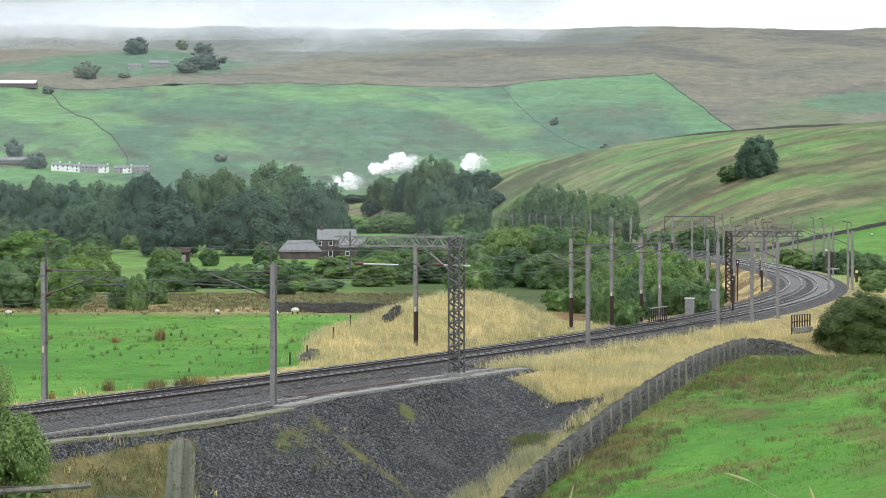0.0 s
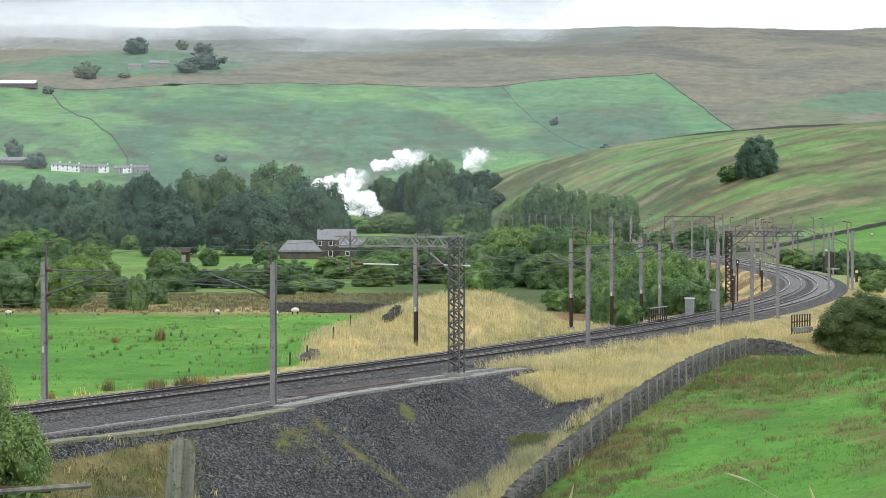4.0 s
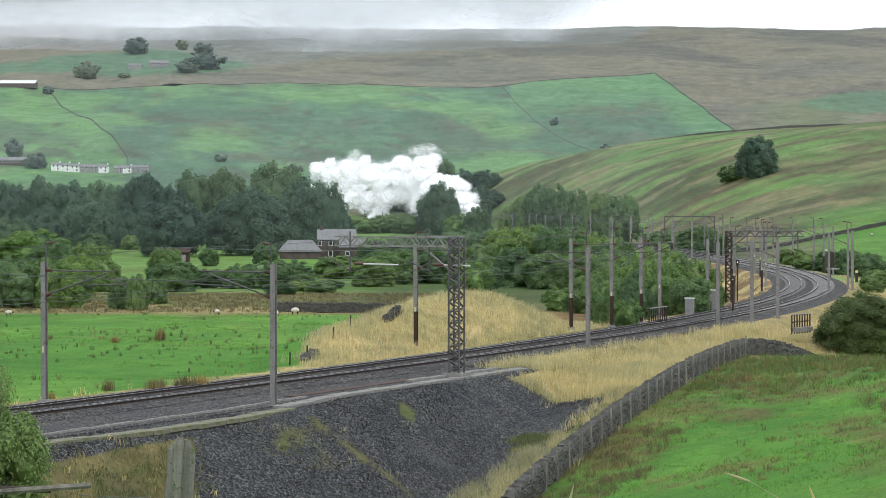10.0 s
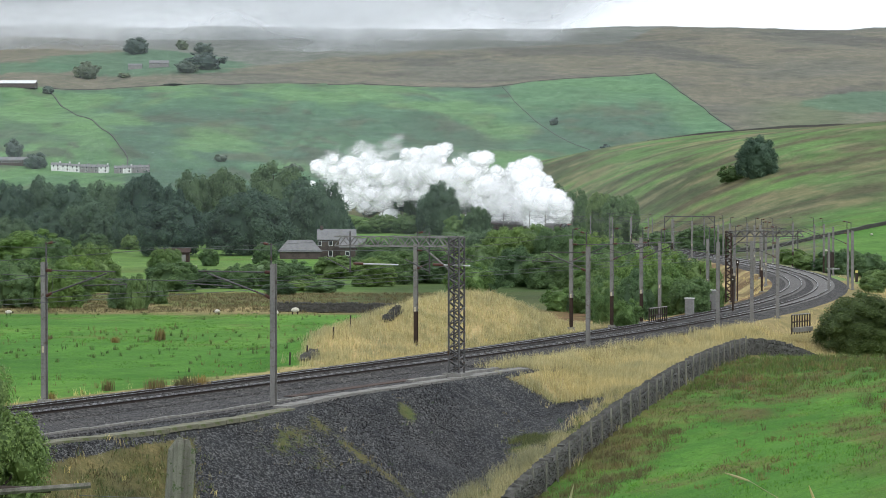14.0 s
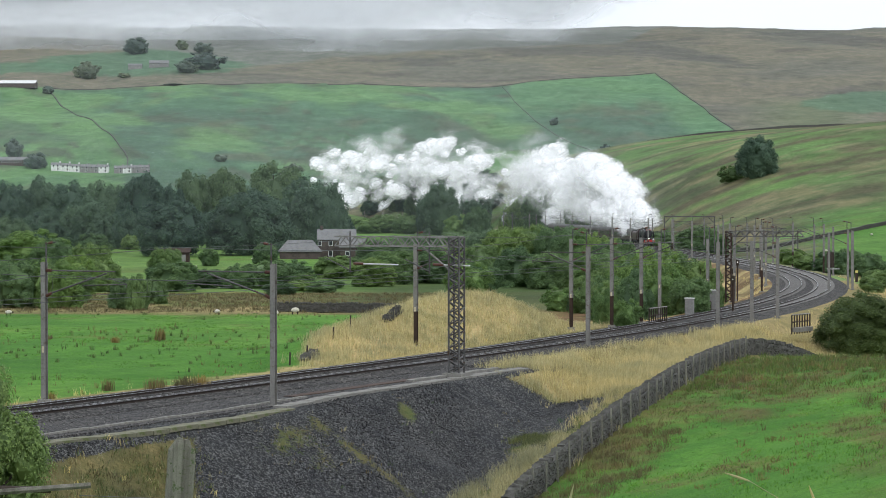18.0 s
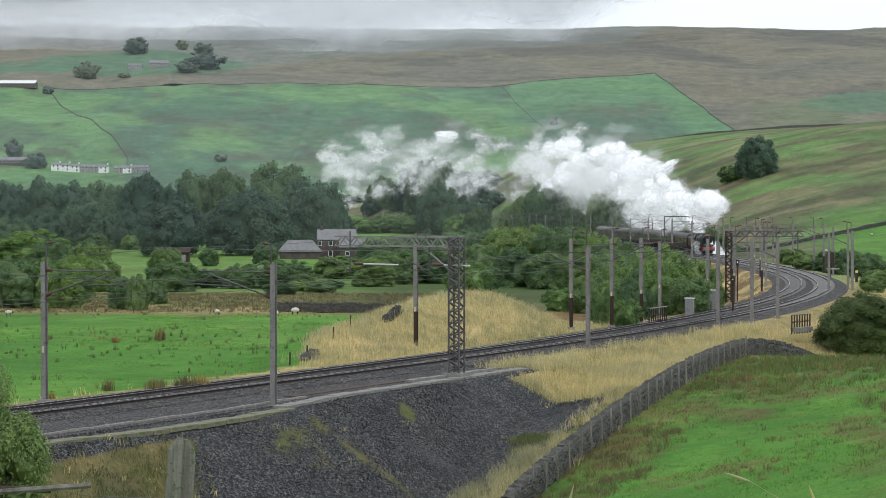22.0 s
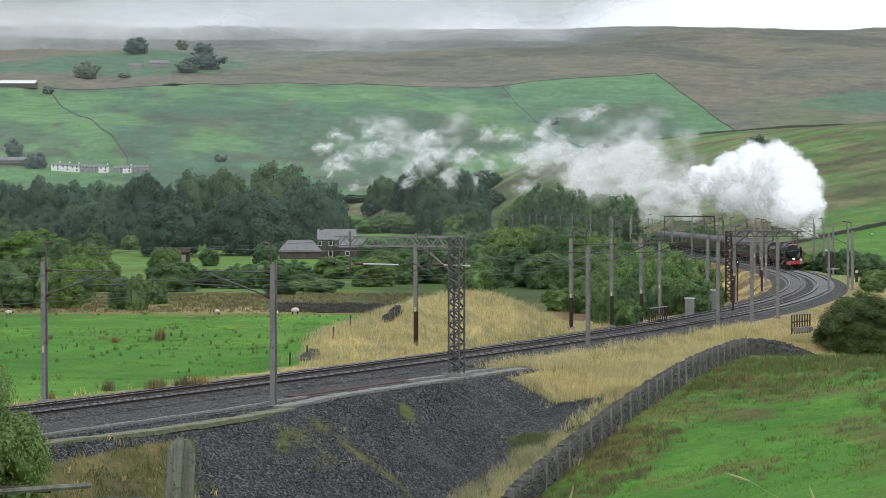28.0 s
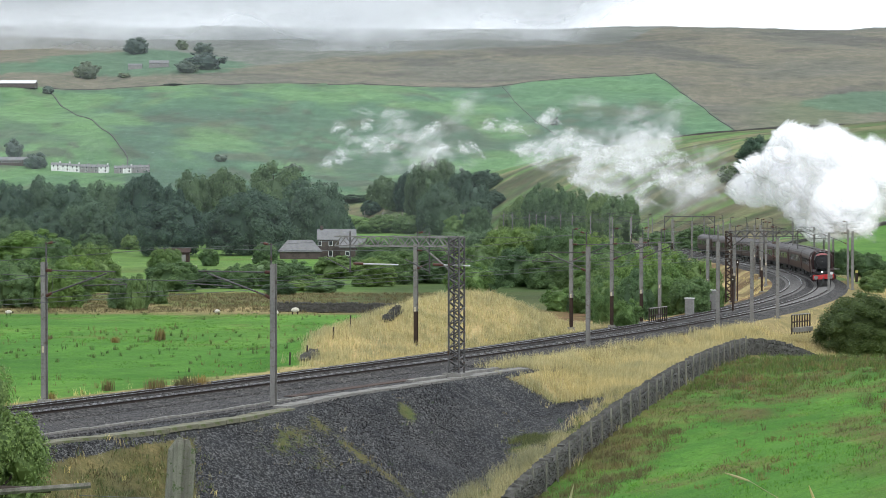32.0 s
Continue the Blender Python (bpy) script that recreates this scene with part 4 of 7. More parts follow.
def mast_proto(name, h, ext, arm, label, reach=3.0, lower=None, group="masts of the overhead line"):
    """A steel mast with base, wire bracket on top and, if arm, a tubular cantilever towards local +x."""
    t = tagged(empty(name), label, "mast", group)
    m = M_GALV
    z0 = 0.0
    if lower:
        part("lower_post", h_section(0.24, 0.245, 0.025, 0.0, lower), M_RUST, t, "dark brown rusty steel section")
        z0 = lower
    part("pole", h_section(0.27, 0.23, 0.03, z0, h), m, t)
    part("footing", Mesh().box((0, 0, -0.2), (0.5, 0.5, 0.46)), M_CONCRETE, t)
    part("plate", Mesh().box((0, -0.13, 2.55), (0.12, 0.015, 0.32)), M_PLATE, t, "small pale number plate")
    if ext:
        top = Mesh().tube([(0.13, 0, h - 0.5), (0.13, 0, h + ext)], 0.045, 6)
        top.tube([(0.13, 0, h + ext - 0.08), (0.75, 0, h + ext + 0.02)], 0.03, 5)
        part("top_post", top, M_GALV_DK, t)
        part("top_insulator", Mesh().tube([(0.3, 0, h + ext - 0.05), (0.55, 0, h + ext)], 0.07, 6), M_PORC, t)
    if arm:
        zt, zb = h - 0.42, h - 1.72
        part("tie_tube", Mesh().tube([(0.5, 0, zt), (reach + 0.55, 0, zt)], 0.04, 6), M_GALV_DK, t)
        part("strut", Mesh().tube([(0.5, 0, zb + 0.18), (reach, 0, zt - 0.1)], 0.045, 6), M_GALV_DK, t)
        for (x0, za, x1, z1) in ((0.12, zt, 0.5, zt), (0.12, zb, 0.5, zb + 0.18)):
            ins = Mesh()
            ins.tube([(x0, 0, za), (x1, 0, z1)], 0.03, 6)
            for k in range(5):
                u = (k + 0.7) / 5.6
                a = Vector((x0 + (x1 - x0) * u, 0, za + (z1 - za) * u))
                dd = Vector((x1 - x0, 0, z1 - za)).normalized() * 0.02
                ins.tube([a - dd, a + dd], 0.085, 8)
            part("insulator", ins, M_PORC, t)
        part("registration_tube", Mesh().tube([(reach * 0.62, 0, zt - 0.72), (reach + 1.25, 0, zt - 0.62)], 0.03, 5), M_GALV_DK, t)
        part("steady_arm", Mesh().tube([(reach + 0.2, 0, zt - 0.1), (reach + 0.15, 0, zt - 0.35), (reach + 1.2, 0, zt - 0.6), (reach + 1.22, 0, zt - 0.78)], 0.022, 5), M_GALV_DK, t)
    return t


M_PLATE = plain("number_plate", (0.5, 0.42, 0.28), (0.62, 0.55, 0.4), 20, 0.6)
MAST_ARM = mast_proto("overhead_mast", 6.95, 1.0, True, "grey steel overhead line mast with a tubular bracket arm")
MAST_LONG = mast_proto("overhead_mast", 6.95, 1.0, True, "grey steel overhead line mast with a long tubular bracket arm", reach=3.9)
MAST_PLAIN = mast_proto("overhead_mast", 6.8, 0.0, False, "plain grey steel overhead line mast")
MAST_BROWN = mast_proto("overhead_mast", 7.1, 0.85, True, "steel overhead line mast with a rusty brown lower half", lower=2.4)
MAST_TALL = mast_proto("overhead_mast", 6.6, 1.1, False, "slim grey steel mast with a wire bracket on top")


def to_track(x, y, flip=False):
    """Pose of a mast at x, y with its arm towards the line."""
    s = float(track_slope(y))
    ang = math.degrees(math.atan2(-s, 1.0))
    n = float(track_n(x, y))
    return pose(x, y, -0.3 if abs(n) < 11 else ground_z(x, y), 0, 0, ang + (180 if n > 0 else 0) + (180 if flip else 0))


for x, y in [(-8.3, 111.5)]:
    copy_thing(MAST_LONG, to_track(x, y))
for x, y in [(-20.1, 114.8), (-1.9, 159.3), (13.8, 186.3), (10.3, 182.9), (16.7, 191.8)]:
    copy_thing(MAST_LONG if x < -10 else MAST_BROWN, to_track(x, y))
for x, y in [(10.1, 158.6), (22.6, 187.2), (26.0, 191.8), (29.3, 199.5), (42.9, 253.3), (48.1, 270.6), (48.0, 267.0)]:
    copy_thing(MAST_ARM if y in (158.6, 199.5, 270.6) else MAST_PLAIN, to_track(x, y))
for k, y in enumerate((292.0, 345.0, 322.0)):
    p = track_point(y, 5.6)
    copy_thing((MAST_TALL, MAST_ARM, MAST_PLAIN)[k], to_track(p.x, p.y))
_mr = random.Random(8)
for k in range(26):
    y = 206 + k * 15.5 + 0.9 * k * k
    for side in (-1, 1):
        if side > 0 and y < 330:
            continue
        p = track_point(y + _mr.uniform(-7, 7), side * _mr.uniform(5.0, 5.7))
        copy_thing(_mr.choice([MAST_ARM, MAST_TALL, MAST_ARM, MAST_BROWN]), to_track(p.x, p.y))


def truss_mesh(x0, x1, z0, z1, w, bays, chord=0.045, web=0.026):
    """An open lattice beam along local x: four chords and zigzag webs."""
    mb = Mesh()
    for yy in (-w / 2, w / 2):
        for z in (z0, z1):
            mb.box(((x0 + x1) / 2, yy, z), (x1 - x0, chord * 1.6, chord * 1.6))
        for k in range(bays):
            xa, xb = x0 + (x1 - x0) * k / bays, x0 + (x1 - x0) * (k + 1) / bays
            xm = (xa + xb) / 2
            mb.tube([(xa, yy, z0), (xm, yy, z1)], web, 4)
            mb.tube([(xm, yy, z1), (xb, yy, z0)], web, 4)
    for k in range(bays + 1):
        xa = x0 + (x1 - x0) * k / bays
        for z in (z0, z1):
            mb.tube([(xa, -w / 2, z), (xa, w / 2, z)], web, 4)
    return mb


def lattice_leg(x, h, w=0.62, bays=11, web=0.03):
    mb = Mesh()
    for sx in (-1, 1):
        for sy in (-1, 1):
            mb.box((x + sx * w / 2, sy * w / 2, h / 2), (0.085, 0.085, h))
    for k in range(bays):
        za, zb = h * k / bays, h * (k + 1) / bays
        zm = (za + zb) / 2
        for sx in (-1, 1):
            mb.tube([(x + sx * w / 2, -w / 2, za), (x + sx * w / 2, w / 2, zm)], web, 4)
            mb.tube([(x + sx * w / 2, w / 2, zm), (x + sx * w / 2, -w / 2, zb)], web, 4)
            mb.tube([(x - w / 2, sx * w / 2, za), (x + w / 2, sx * w / 2, zm)], web, 4)
            mb.tube([(x + w / 2, sx * w / 2, zm), (x - w / 2, sx * w / 2, zb)], web, 4)
    return mb


# the near lattice cantilever that reaches over both tracks
lat = tagged(empty("lattice_cantilever"), "galvanised lattice mast with a long lattice boom over both tracks", "gantry", "gantries of the line")
lat.matrix_basis = to_track(0.77, 129.9)
part("lattice_leg", lattice_leg(0, 8.0, 0.66, 12, 0.045), M_GALV_DK, lat)
part("boom", truss_mesh(-0.3, 7.9, 7.45, 8.0, 0.5, 9, 0.05, 0.034), M_GALV, lat)
part("brace", Mesh().tube([(0.3, 0, 6.0), (2.3, 0, 7.5)], 0.06, 6).tube([(0.3, 0, 6.9), (1.1, 0, 7.5)], 0.05, 6), M_GALV, lat)
part("footing", Mesh().box((0, 0, 0), (1.2, 1.2, 0.5)), M_CONCRETE, lat)
for x_d in (1.75, 7.0):
    drop = part("drop_tube", Mesh().tube([(x_d, 0, 8.3), (x_d, 0, 5.9)], 0.055, 6), M_GALV_DK, lat)
    part("insulator", Mesh().tube([(x_d - 0.9, 0, 6.4), (x_d - 0.25, 0, 6.42)], 0.08, 8), M_PORC, drop)
    part("white_tube", Mesh().tube([(x_d - 2.6 if x_d < 3 else x_d - 3.2, 0, 6.38), (x_d - 0.9, 0, 6.4)], 0.045, 6), M_WHITE, drop, "white insulating tube")
    part("strut", Mesh().tube([(x_d, 0, 6.0), (x_d + 1.6, 0, 6.7)], 0.035, 5), M_GALV_DK, drop)


def portal(y, n0, n1, h, depth, lattice, label):
    a, b = track_point(y, n0), track_point(y, n1)
    t = tagged(empty("portal_gantry"), label, "gantry", "gantries of the line")
    t.matrix_basis = Matrix.Translation((a.x, a.y, -0.3)) @ pose(0, 0, 0, 0, 0, math.degrees(math.atan2(b.y - a.y, b.x - a.x)))
    L = (b - a).length
    if lattice:
        part("leg", lattice_leg(0, h, 0.45, 10), M_GALV, t)
        part("leg", lattice_leg(L, h, 0.45, 10), M_GALV, t)
        part("boom", truss_mesh(0, L, h - depth, h, 0.4, 12, 0.05, 0.035), M_GALV, t)
    else:
        for x in (0, L):
            part("leg", Mesh().box((x, 0, h / 2), (0.2, 0.2, h)), M_GALV_DK, t)
        part("boom", Mesh().box((L / 2, 0, h), (L + 0.2, 0.22, 0.24)), M_GALV_DK, t)
        part("brace", Mesh().tube([(0, 0, h - 1.4), (1.4, 0, h)], 0.06, 4), M_GALV_DK, t)
        part("brace", Mesh().tube([(L, 0, h - 1.4), (L - 1.4, 0, h)], 0.06, 4), M_GALV_DK, t)
    return t


portal(473, -3.8, 6.6, 7.5, 0.3, False, "plain steel portal with corner braces over the line")
# the lattice cantilever inside the curve, on a rusty leg
p = track_point(230, -5.2)
can = tagged(empty("lattice_cantilever", to_track(p.x, p.y)), "lattice boom over the curve on a rusty lattice mast", "gantry", "gantries of the line")
part("lattice_leg", lattice_leg(0, 7.2, 0.55, 11, 0.04), M_RUST, can)
part("boom", truss_mesh(-0.3, 7.6, 6.65, 7.2, 0.45, 8, 0.055, 0.04), M_GALV_DK, can)
part("brace", Mesh().tube([(0.3, 0, 5.6), (1.8, 0, 6.7)], 0.06, 6), M_GALV_DK, can)
for x_d in (3.6, 7.0):
    part("drop_tube", Mesh().tube([(x_d, 0, 7.3), (x_d, 0, 5.4)], 0.06, 6), M_GALV_DK, can)

for p_ob in (MAST_ARM, MAST_LONG, MAST_PLAIN, MAST_BROWN, MAST_TALL):
    for o in (*p_ob.children, p_ob):
        bpy.data.objects.remove(o)


# wires: contact and catenary over each track, feeder wires on the mast tops
def wire(name, fn, y0, y1, r, label):
    pts, y = [], y0
    while y <= y1:
        pts.append(fn(y))
        y += 3.0 if y < 260 else 8.0
    return tagged(part(name, Mesh().tube(pts, [r * (1 + max(0, p.y - 300) / 900) for p in pts], 4), M_WIRE), label, "wire", "overhead wires")


SPANS = [62, 108, 152, 190, 230, 272, 316, 362, 410, 460, 512, 566, 622, 680, 740, 802, 866, 930, 1000]


def sag(y, hi, lo):
    k = max(0, min(len(SPANS) - 2, int(np.searchsorted(SPANS, y)) - 1))
    u = (y - SPANS[k]) / (SPANS[k + 1] - SPANS[k])
    return lo + (hi - lo) * (2 * u - 1) ** 2


for w_n in (1.7, -1.7):
    wire("contact_wire", lambda y: track_point(y, w_n + 0.2 * math.sin(y / 14), 4.95), 66, 900, 0.014, "thin grey contact wire over the track")
    wire("catenary_wire", lambda y: track_point(y, w_n + 0.2 * math.sin(y / 14), sag(y, 6.25, 5.35)), 66, 900, 0.014, "thin grey sagging catenary wire over the track")
    drops = Mesh()
    for y in range(70, 420, 7):
        u = w_n + 0.2 * math.sin(y / 14)
        drops.tube([track_point(y, u, 4.95), track_point(y, u, sag(y, 6.25, 5.35))], 0.008, 3)
    tagged(part("dropper_wires", drops, M_WIRE), "short vertical wires between contact and catenary wire", "wire", kind="stuff")
for w_n in (-5.6, 5.9):
    wire("feeder_wire", lambda y: track_point(y, w_n if w_n < 0 or y > 150 else w_n + 3.4 * (1 - float(sstep(125, 155, y))), sag(y, 7.6, 7.1)), 66, 900, 0.012, "thin feeder wire along the mast tops")


# ---- lineside furniture ----
def railing(a, b, h, n_post, label):
    t = tagged(empty("railing"), label, "railing")
    a, b = Vector(a), Vector(b)
    for k in range(n_post):
        p = a.lerp(b, k / (n_post - 1))
        part("post", Mesh().box((p.x, p.y, p.z + h / 2 - 0.2), (0.1, 0.1, h + 0.4)), M_TIMBER_DK, t)
    part("top_rail", Mesh().tube([a + Vector((0, 0, h)), b + Vector((0, 0, h))], 0.06, 4), M_GALV, t)
    part("mid_rail", Mesh().tube([a + Vector((0, 0, h * 0.5)), b + Vector((0, 0, h * 0.5))], 0.05, 4), M_TIMBER_DK, t)
    return t


railing((17.2, 190.0, -0.3), (19.0, 193.5, -0.3), 1.2, 9, "dark post railing with a pale top bar beside the line")
railing((28.0, 182.8, -0.45), (29.9, 185.6, -0.45), 1.15, 8, "dark post railing on a small bridge beside the line")
part("kerb", Mesh().box((29.0, 184.0, -0.5), (3.0, 0.5, 0.35), Matrix.Rotation(radians(55), 3, "Z")), M_CONCRETE, bpy.data.objects["railing.001"])


def cabinet(x, y, w, h, label, mat):
    t = tagged(empty("relay_cabinet", pose(x, y, ground_z(x, y), 0, 0, -25)), label, "cabinet", "lineside cabinets")
    part("body", Mesh().box((0, 0, h / 2), (w, w * 0.6, h)), mat, t)
    part("lid", Mesh().box((0, 0, h + 0.04), (w + 0.1, w * 0.6 + 0.1, 0.09)), M_WHITE, t)
    part("door", Mesh().box((0, -w * 0.3 - 0.012, h / 2), (w * 0.86, 0.02, h * 0.88)), M_GREYWALL, t)
    return t


cabinet(22.3, 206.0, 0.75, 1.55, "pale grey lineside cabinet with a light lid", M_GREYWALL)
cabinet(25.6, 216.0, 0.7, 1.9, "narrow grey lineside cabinet with a white lid", M_GREYWALL)


# a rusty steel stand between the cabinets
stand = tagged(empty("steel_stand", pose(24.5, 212.0, ground_z(24.5, 212.0), 0, 0, -25)), "rusty brown steel stand between the lineside cabinets", "stand")
for x in (-0.42, 0.42):
    part("post", Mesh().box((x, 0, 0.5), (0.14, 0.14, 1.1)), M_RUST, stand)
for z in (0.55, 1.0):
    part("crossbar", Mesh().box((0, -0.02, z), (0.98, 0.1, 0.13)), M_RUST, stand)


def signal_post(x, y, h, lit, label):
    t = tagged(empty("signal_post", pose(x, y, ground_z(x, y), 0, 0, -10)), label, "signal", "signals beside the line")
    part("post", Mesh().tube([(0, 0, -0.2), (0, 0, h)], 0.09, 8), M_RUST, t)
    part("head", Mesh().box((0, -0.12, h - 0.25), (0.34, 0.2, 0.6)), M_TIMBER_DK, t)
    part("lamp", Mesh().tube([(0, -0.23, h - 0.2), (0, -0.3, h - 0.2)], 0.06, 8), M_LAMP if lit else M_WHITE, t, "small pale round lens")
    part("base", Mesh().box((0, 0, 0), (0.6, 0.6, 0.5)), M_CONCRETE, t)
    return t


M_LAMP = glow("signal_lamp", (1.0, 0.95, 0.85), 1.6)
signal_post(29.9, 236.0, 3.6, True, "brown signal post with a small lit white lens")
signal_post(31.8, 246.0, 4.7, True, "slim signal post with a small lit white lens")
signal_post(26.6, 209.0, 3.4, False, "slim post with a pale lens beside the line")
signal_post(28.6, 224.0, 3.0, False, "short brown post with a pale lens beside the line")
sig = tagged(empty("signal_board", pose(51.0, 300.0, -0.35, 0, 0, -12)), "tall black signal head on a post with a pale platform", "signal", "signals beside the line")
part("post", Mesh().tube([(0, 0, 0), (0, 0, 2.6)], 0.1, 8), M_GALV_DK, sig)
part("head", Mesh().box((0, -0.1, 2.7), (0.95, 0.25, 2.0)), M_TIMBER_DK, sig)
part("platform", Mesh().box((0.4, 0, 1.5), (1.6, 0.6, 0.08)), M_WHITE, sig)
brd = tagged(empty("marker_board", pose(53.2, 293.0, -0.35, 0, 0, -12)), "small yellow marker board on a short dark post", "sign")
part("post", Mesh().box((0, 0, 0.6), (0.35, 0.2, 1.2)), M_TIMBER_DK, brd)
part("board", Mesh().box((0, -0.12, 1.35), (0.36, 0.04, 0.36)), plain("yellow_board", (0.55, 0.5, 0.12), (0.65, 0.6, 0.2), 8, 0.6), brd)


# ---- the steam train ----
M_MAROON = plain("maroon_paint", (0.042, 0.018, 0.017), (0.066, 0.028, 0.026), 0.8, 0.45, bump=0.05)
M_MAROON_D = plain("dark_green_black_paint", (0.016, 0.02, 0.018), (0.03, 0.036, 0.032), 0.8, 0.4, bump=0.05)
M_BLACK = plain("sooty_black", (0.012, 0.012, 0.013), (0.03, 0.03, 0.031), 1.5, 0.6)
M_ROOF = plain("coach_roof_grey", (0.11, 0.1, 0.1), (0.17, 0.16, 0.155), 0.7, 0.75)
M_RED = plain("red_paint", (0.42, 0.03, 0.03), (0.52, 0.05, 0.045), 2, 0.45)
M_BOARD = plain("pink_headboard", (0.42, 0.16, 0.16), (0.5, 0.22, 0.21), 6, 0.5)
M_COAL = gravel_mat("coal", (0.008, 0.008, 0.009), (0.03, 0.03, 0.03), 0.2)
M_HEADLAMP = glow("headlamp", (1.0, 0.95, 0.85), 9.0)


def cyl_y(mb, y0, y1, r0, r1, zc, k=16, xc=0.0):
    return mb.tube([(xc, y0, zc), (xc, y1, zc)], [r0, r1], k)


def wheel(parent, x, y, r, name="wheel"):
    """One wheel: tread, flange and hub."""
    mb = Mesh()
    s = 1 if x > 0 else -1
    mb.tube([(x - 0.06, y, r), (x + 0.06, y, r)], r, 18)
    mb.tube([(x - s * 0.09, y, r), (x - s * 0.055, y, r)], r + 0.03, 18)
    w = part(name, mb, M_BLACK, parent)
    part("hub", Mesh().tube([(x + s * 0.06, y, r), (x + s * 0.12, y, r)], r * 0.28, 10), M_RED if name == "driving_wheel" else M_GALV_DK, w)
    return w


def locomotive():
    """Faces local +y; origin midway along, at rail height. 13.4 m long."""
    t = tagged(empty("steam_locomotive"), "black and maroon express steam locomotive with a red buffer beam, running", "locomotive")
    boiler = cyl_y(Mesh(), -3.4, 3.6, 0.98, 0.88, 2.85, 20)
    part("boiler", boiler, M_MAROON_D, t, smooth=True)
    for yb in (-2.2, -0.4, 1.5, 3.0):
        part("boiler_band", cyl_y(Mesh(), yb, yb + 0.08, 1.0 - (yb + 3.4) * 0.0135, 1.0 - (yb + 3.4) * 0.0135, 2.85, 20), M_BLACK, t)
    part("smokebox", cyl_y(Mesh(), 3.6, 5.55, 0.93, 0.93, 2.85, 20), M_BLACK, t, smooth=False)
    door = part("smokebox_door", cyl_y(cyl_y(Mesh(), 5.55, 5.66, 0.8, 0.74, 2.85, 20), 5.66, 5.74, 0.6, 0.3, 2.85, 20), M_BLACK, t)
    part("dart", Mesh().tube([(0, 5.74, 2.85), (0, 5.86, 2.85)], 0.06, 8), M_GALV, door)
    part("chimney", Mesh().tube([(0, 4.7, 3.6), (0, 4.7, 3.8), (0, 4.7, 3.95), (0, 4.7, 4.0)], [0.42, 0.34, 0.36, 0.44], 14), M_BLACK, t)
    part("dome", Mesh().blob((0, 0.4, 3.75), (0.4, 0.5, 0.25), 1, 0.05, 6, 12), M_MAROON_D, t)
    part("firebox", Mesh().sweep([[(-0.95, y, 1.2), (-1.02, y, 3.0), (-0.7, y, 3.75), (0, y, 3.95), (0.7, y, 3.75), (1.02, y, 3.0), (0.95, y, 1.2)] for y in (-4.6, -3.0)]), M_MAROON_D, t)
    cab = part("cab", Mesh().sweep([[(-1.3, y, 1.25), (-1.32, y, 3.2), (-0.9, y, 3.85), (0, y, 4.0), (0.9, y, 3.85), (1.32, y, 3.2), (1.3, y, 1.25)] for y in (-6.5, -4.6)]), M_MAROON, t)
    for x in (-1.33, 1.33):
        part("cab_window", Mesh().box((x, -5.4, 2.85), (0.03, 0.8, 0.55)), M_GLASS, cab)
    for x in (-0.75, 0.75):
        part("front_window", Mesh().box((x, -4.58, 3.2), (0.35, 0.03, 0.45)), M_GLASS, cab)
    for s in (-1, 1):
        part("running_board", Mesh().box((s * 1.05, 0.4, 1.72), (0.55, 10.0, 0.08)), M_MAROON, t)
        part("deflector", Mesh().box((s * 1.22, 4.9, 2.55), (0.04, 2.3, 1.5)), M_BLACK, t)
        part("cylinder", cyl_y(Mesh(), 3.2, 4.6, 0.42, 0.42, 0.95, 14, s * 1.1), M_MAROON, t)
        part("connecting_rod", Mesh().box((s * 0.98, 0.6, 0.85), (0.08, 5.4, 0.16)), M_GALV, t)
        buf = part("buffer", cyl_y(Mesh(), 6.4, 6.75, 0.1, 0.1, 1.06, 10, s * 0.87), M_BLACK, t)
        part("buffer_head", cyl_y(Mesh(), 6.75, 6.82, 0.25, 0.25, 1.06, 14, s * 0.87), M_GALV, buf)
        for y in (2.2, 0.1, -2.0):
            wheel(t, s * 0.74, y, 1.0, "driving_wheel")
        for y in (5.3, 3.5):
            wheel(t, s * 0.74, y, 0.46)
        wheel(t, s * 0.74, -4.8, 0.5)
    part("frame", Mesh().box((0, 0.2, 1.2), (1.1, 12.2, 0.6)).box((0, 5.6, 1.55), (2.2, 1.4, 0.25)), M_BLACK, t)
    beam = part("buffer_beam", Mesh().box((0, 6.35, 1.08), (2.45, 0.12, 0.52)), M_RED, t, "bright red buffer beam")
    part("coupling", Mesh().tube([(0, 6.42, 1.05), (0, 6.6, 0.8), (0, 6.55, 0.55)], 0.05, 6), M_GALV_DK, beam)
    part("headlamp", cyl_y(Mesh(), 6.44, 6.52, 0.11, 0.11, 1.62, 12, 0.12), M_HEADLAMP, t, "lit white headlamp")
    part("lamp_disc", cyl_y(Mesh(), 6.44, 6.5, 0.2, 0.2, 1.42, 12, -0.95), M_WHITE, t, "white marker disc")
    part("headboard", Mesh().sweep([[(-0.7, y, 3.6), (-0.5, y, 3.8), (0, y, 3.9), (0.5, y, 3.8), (0.7, y, 3.6), (0.5, y, 3.58), (0, y, 3.66), (-0.5, y, 3.58)] for y in (5.66, 5.74)]), M_BOARD, t, "pale red curved headboard")
    return t


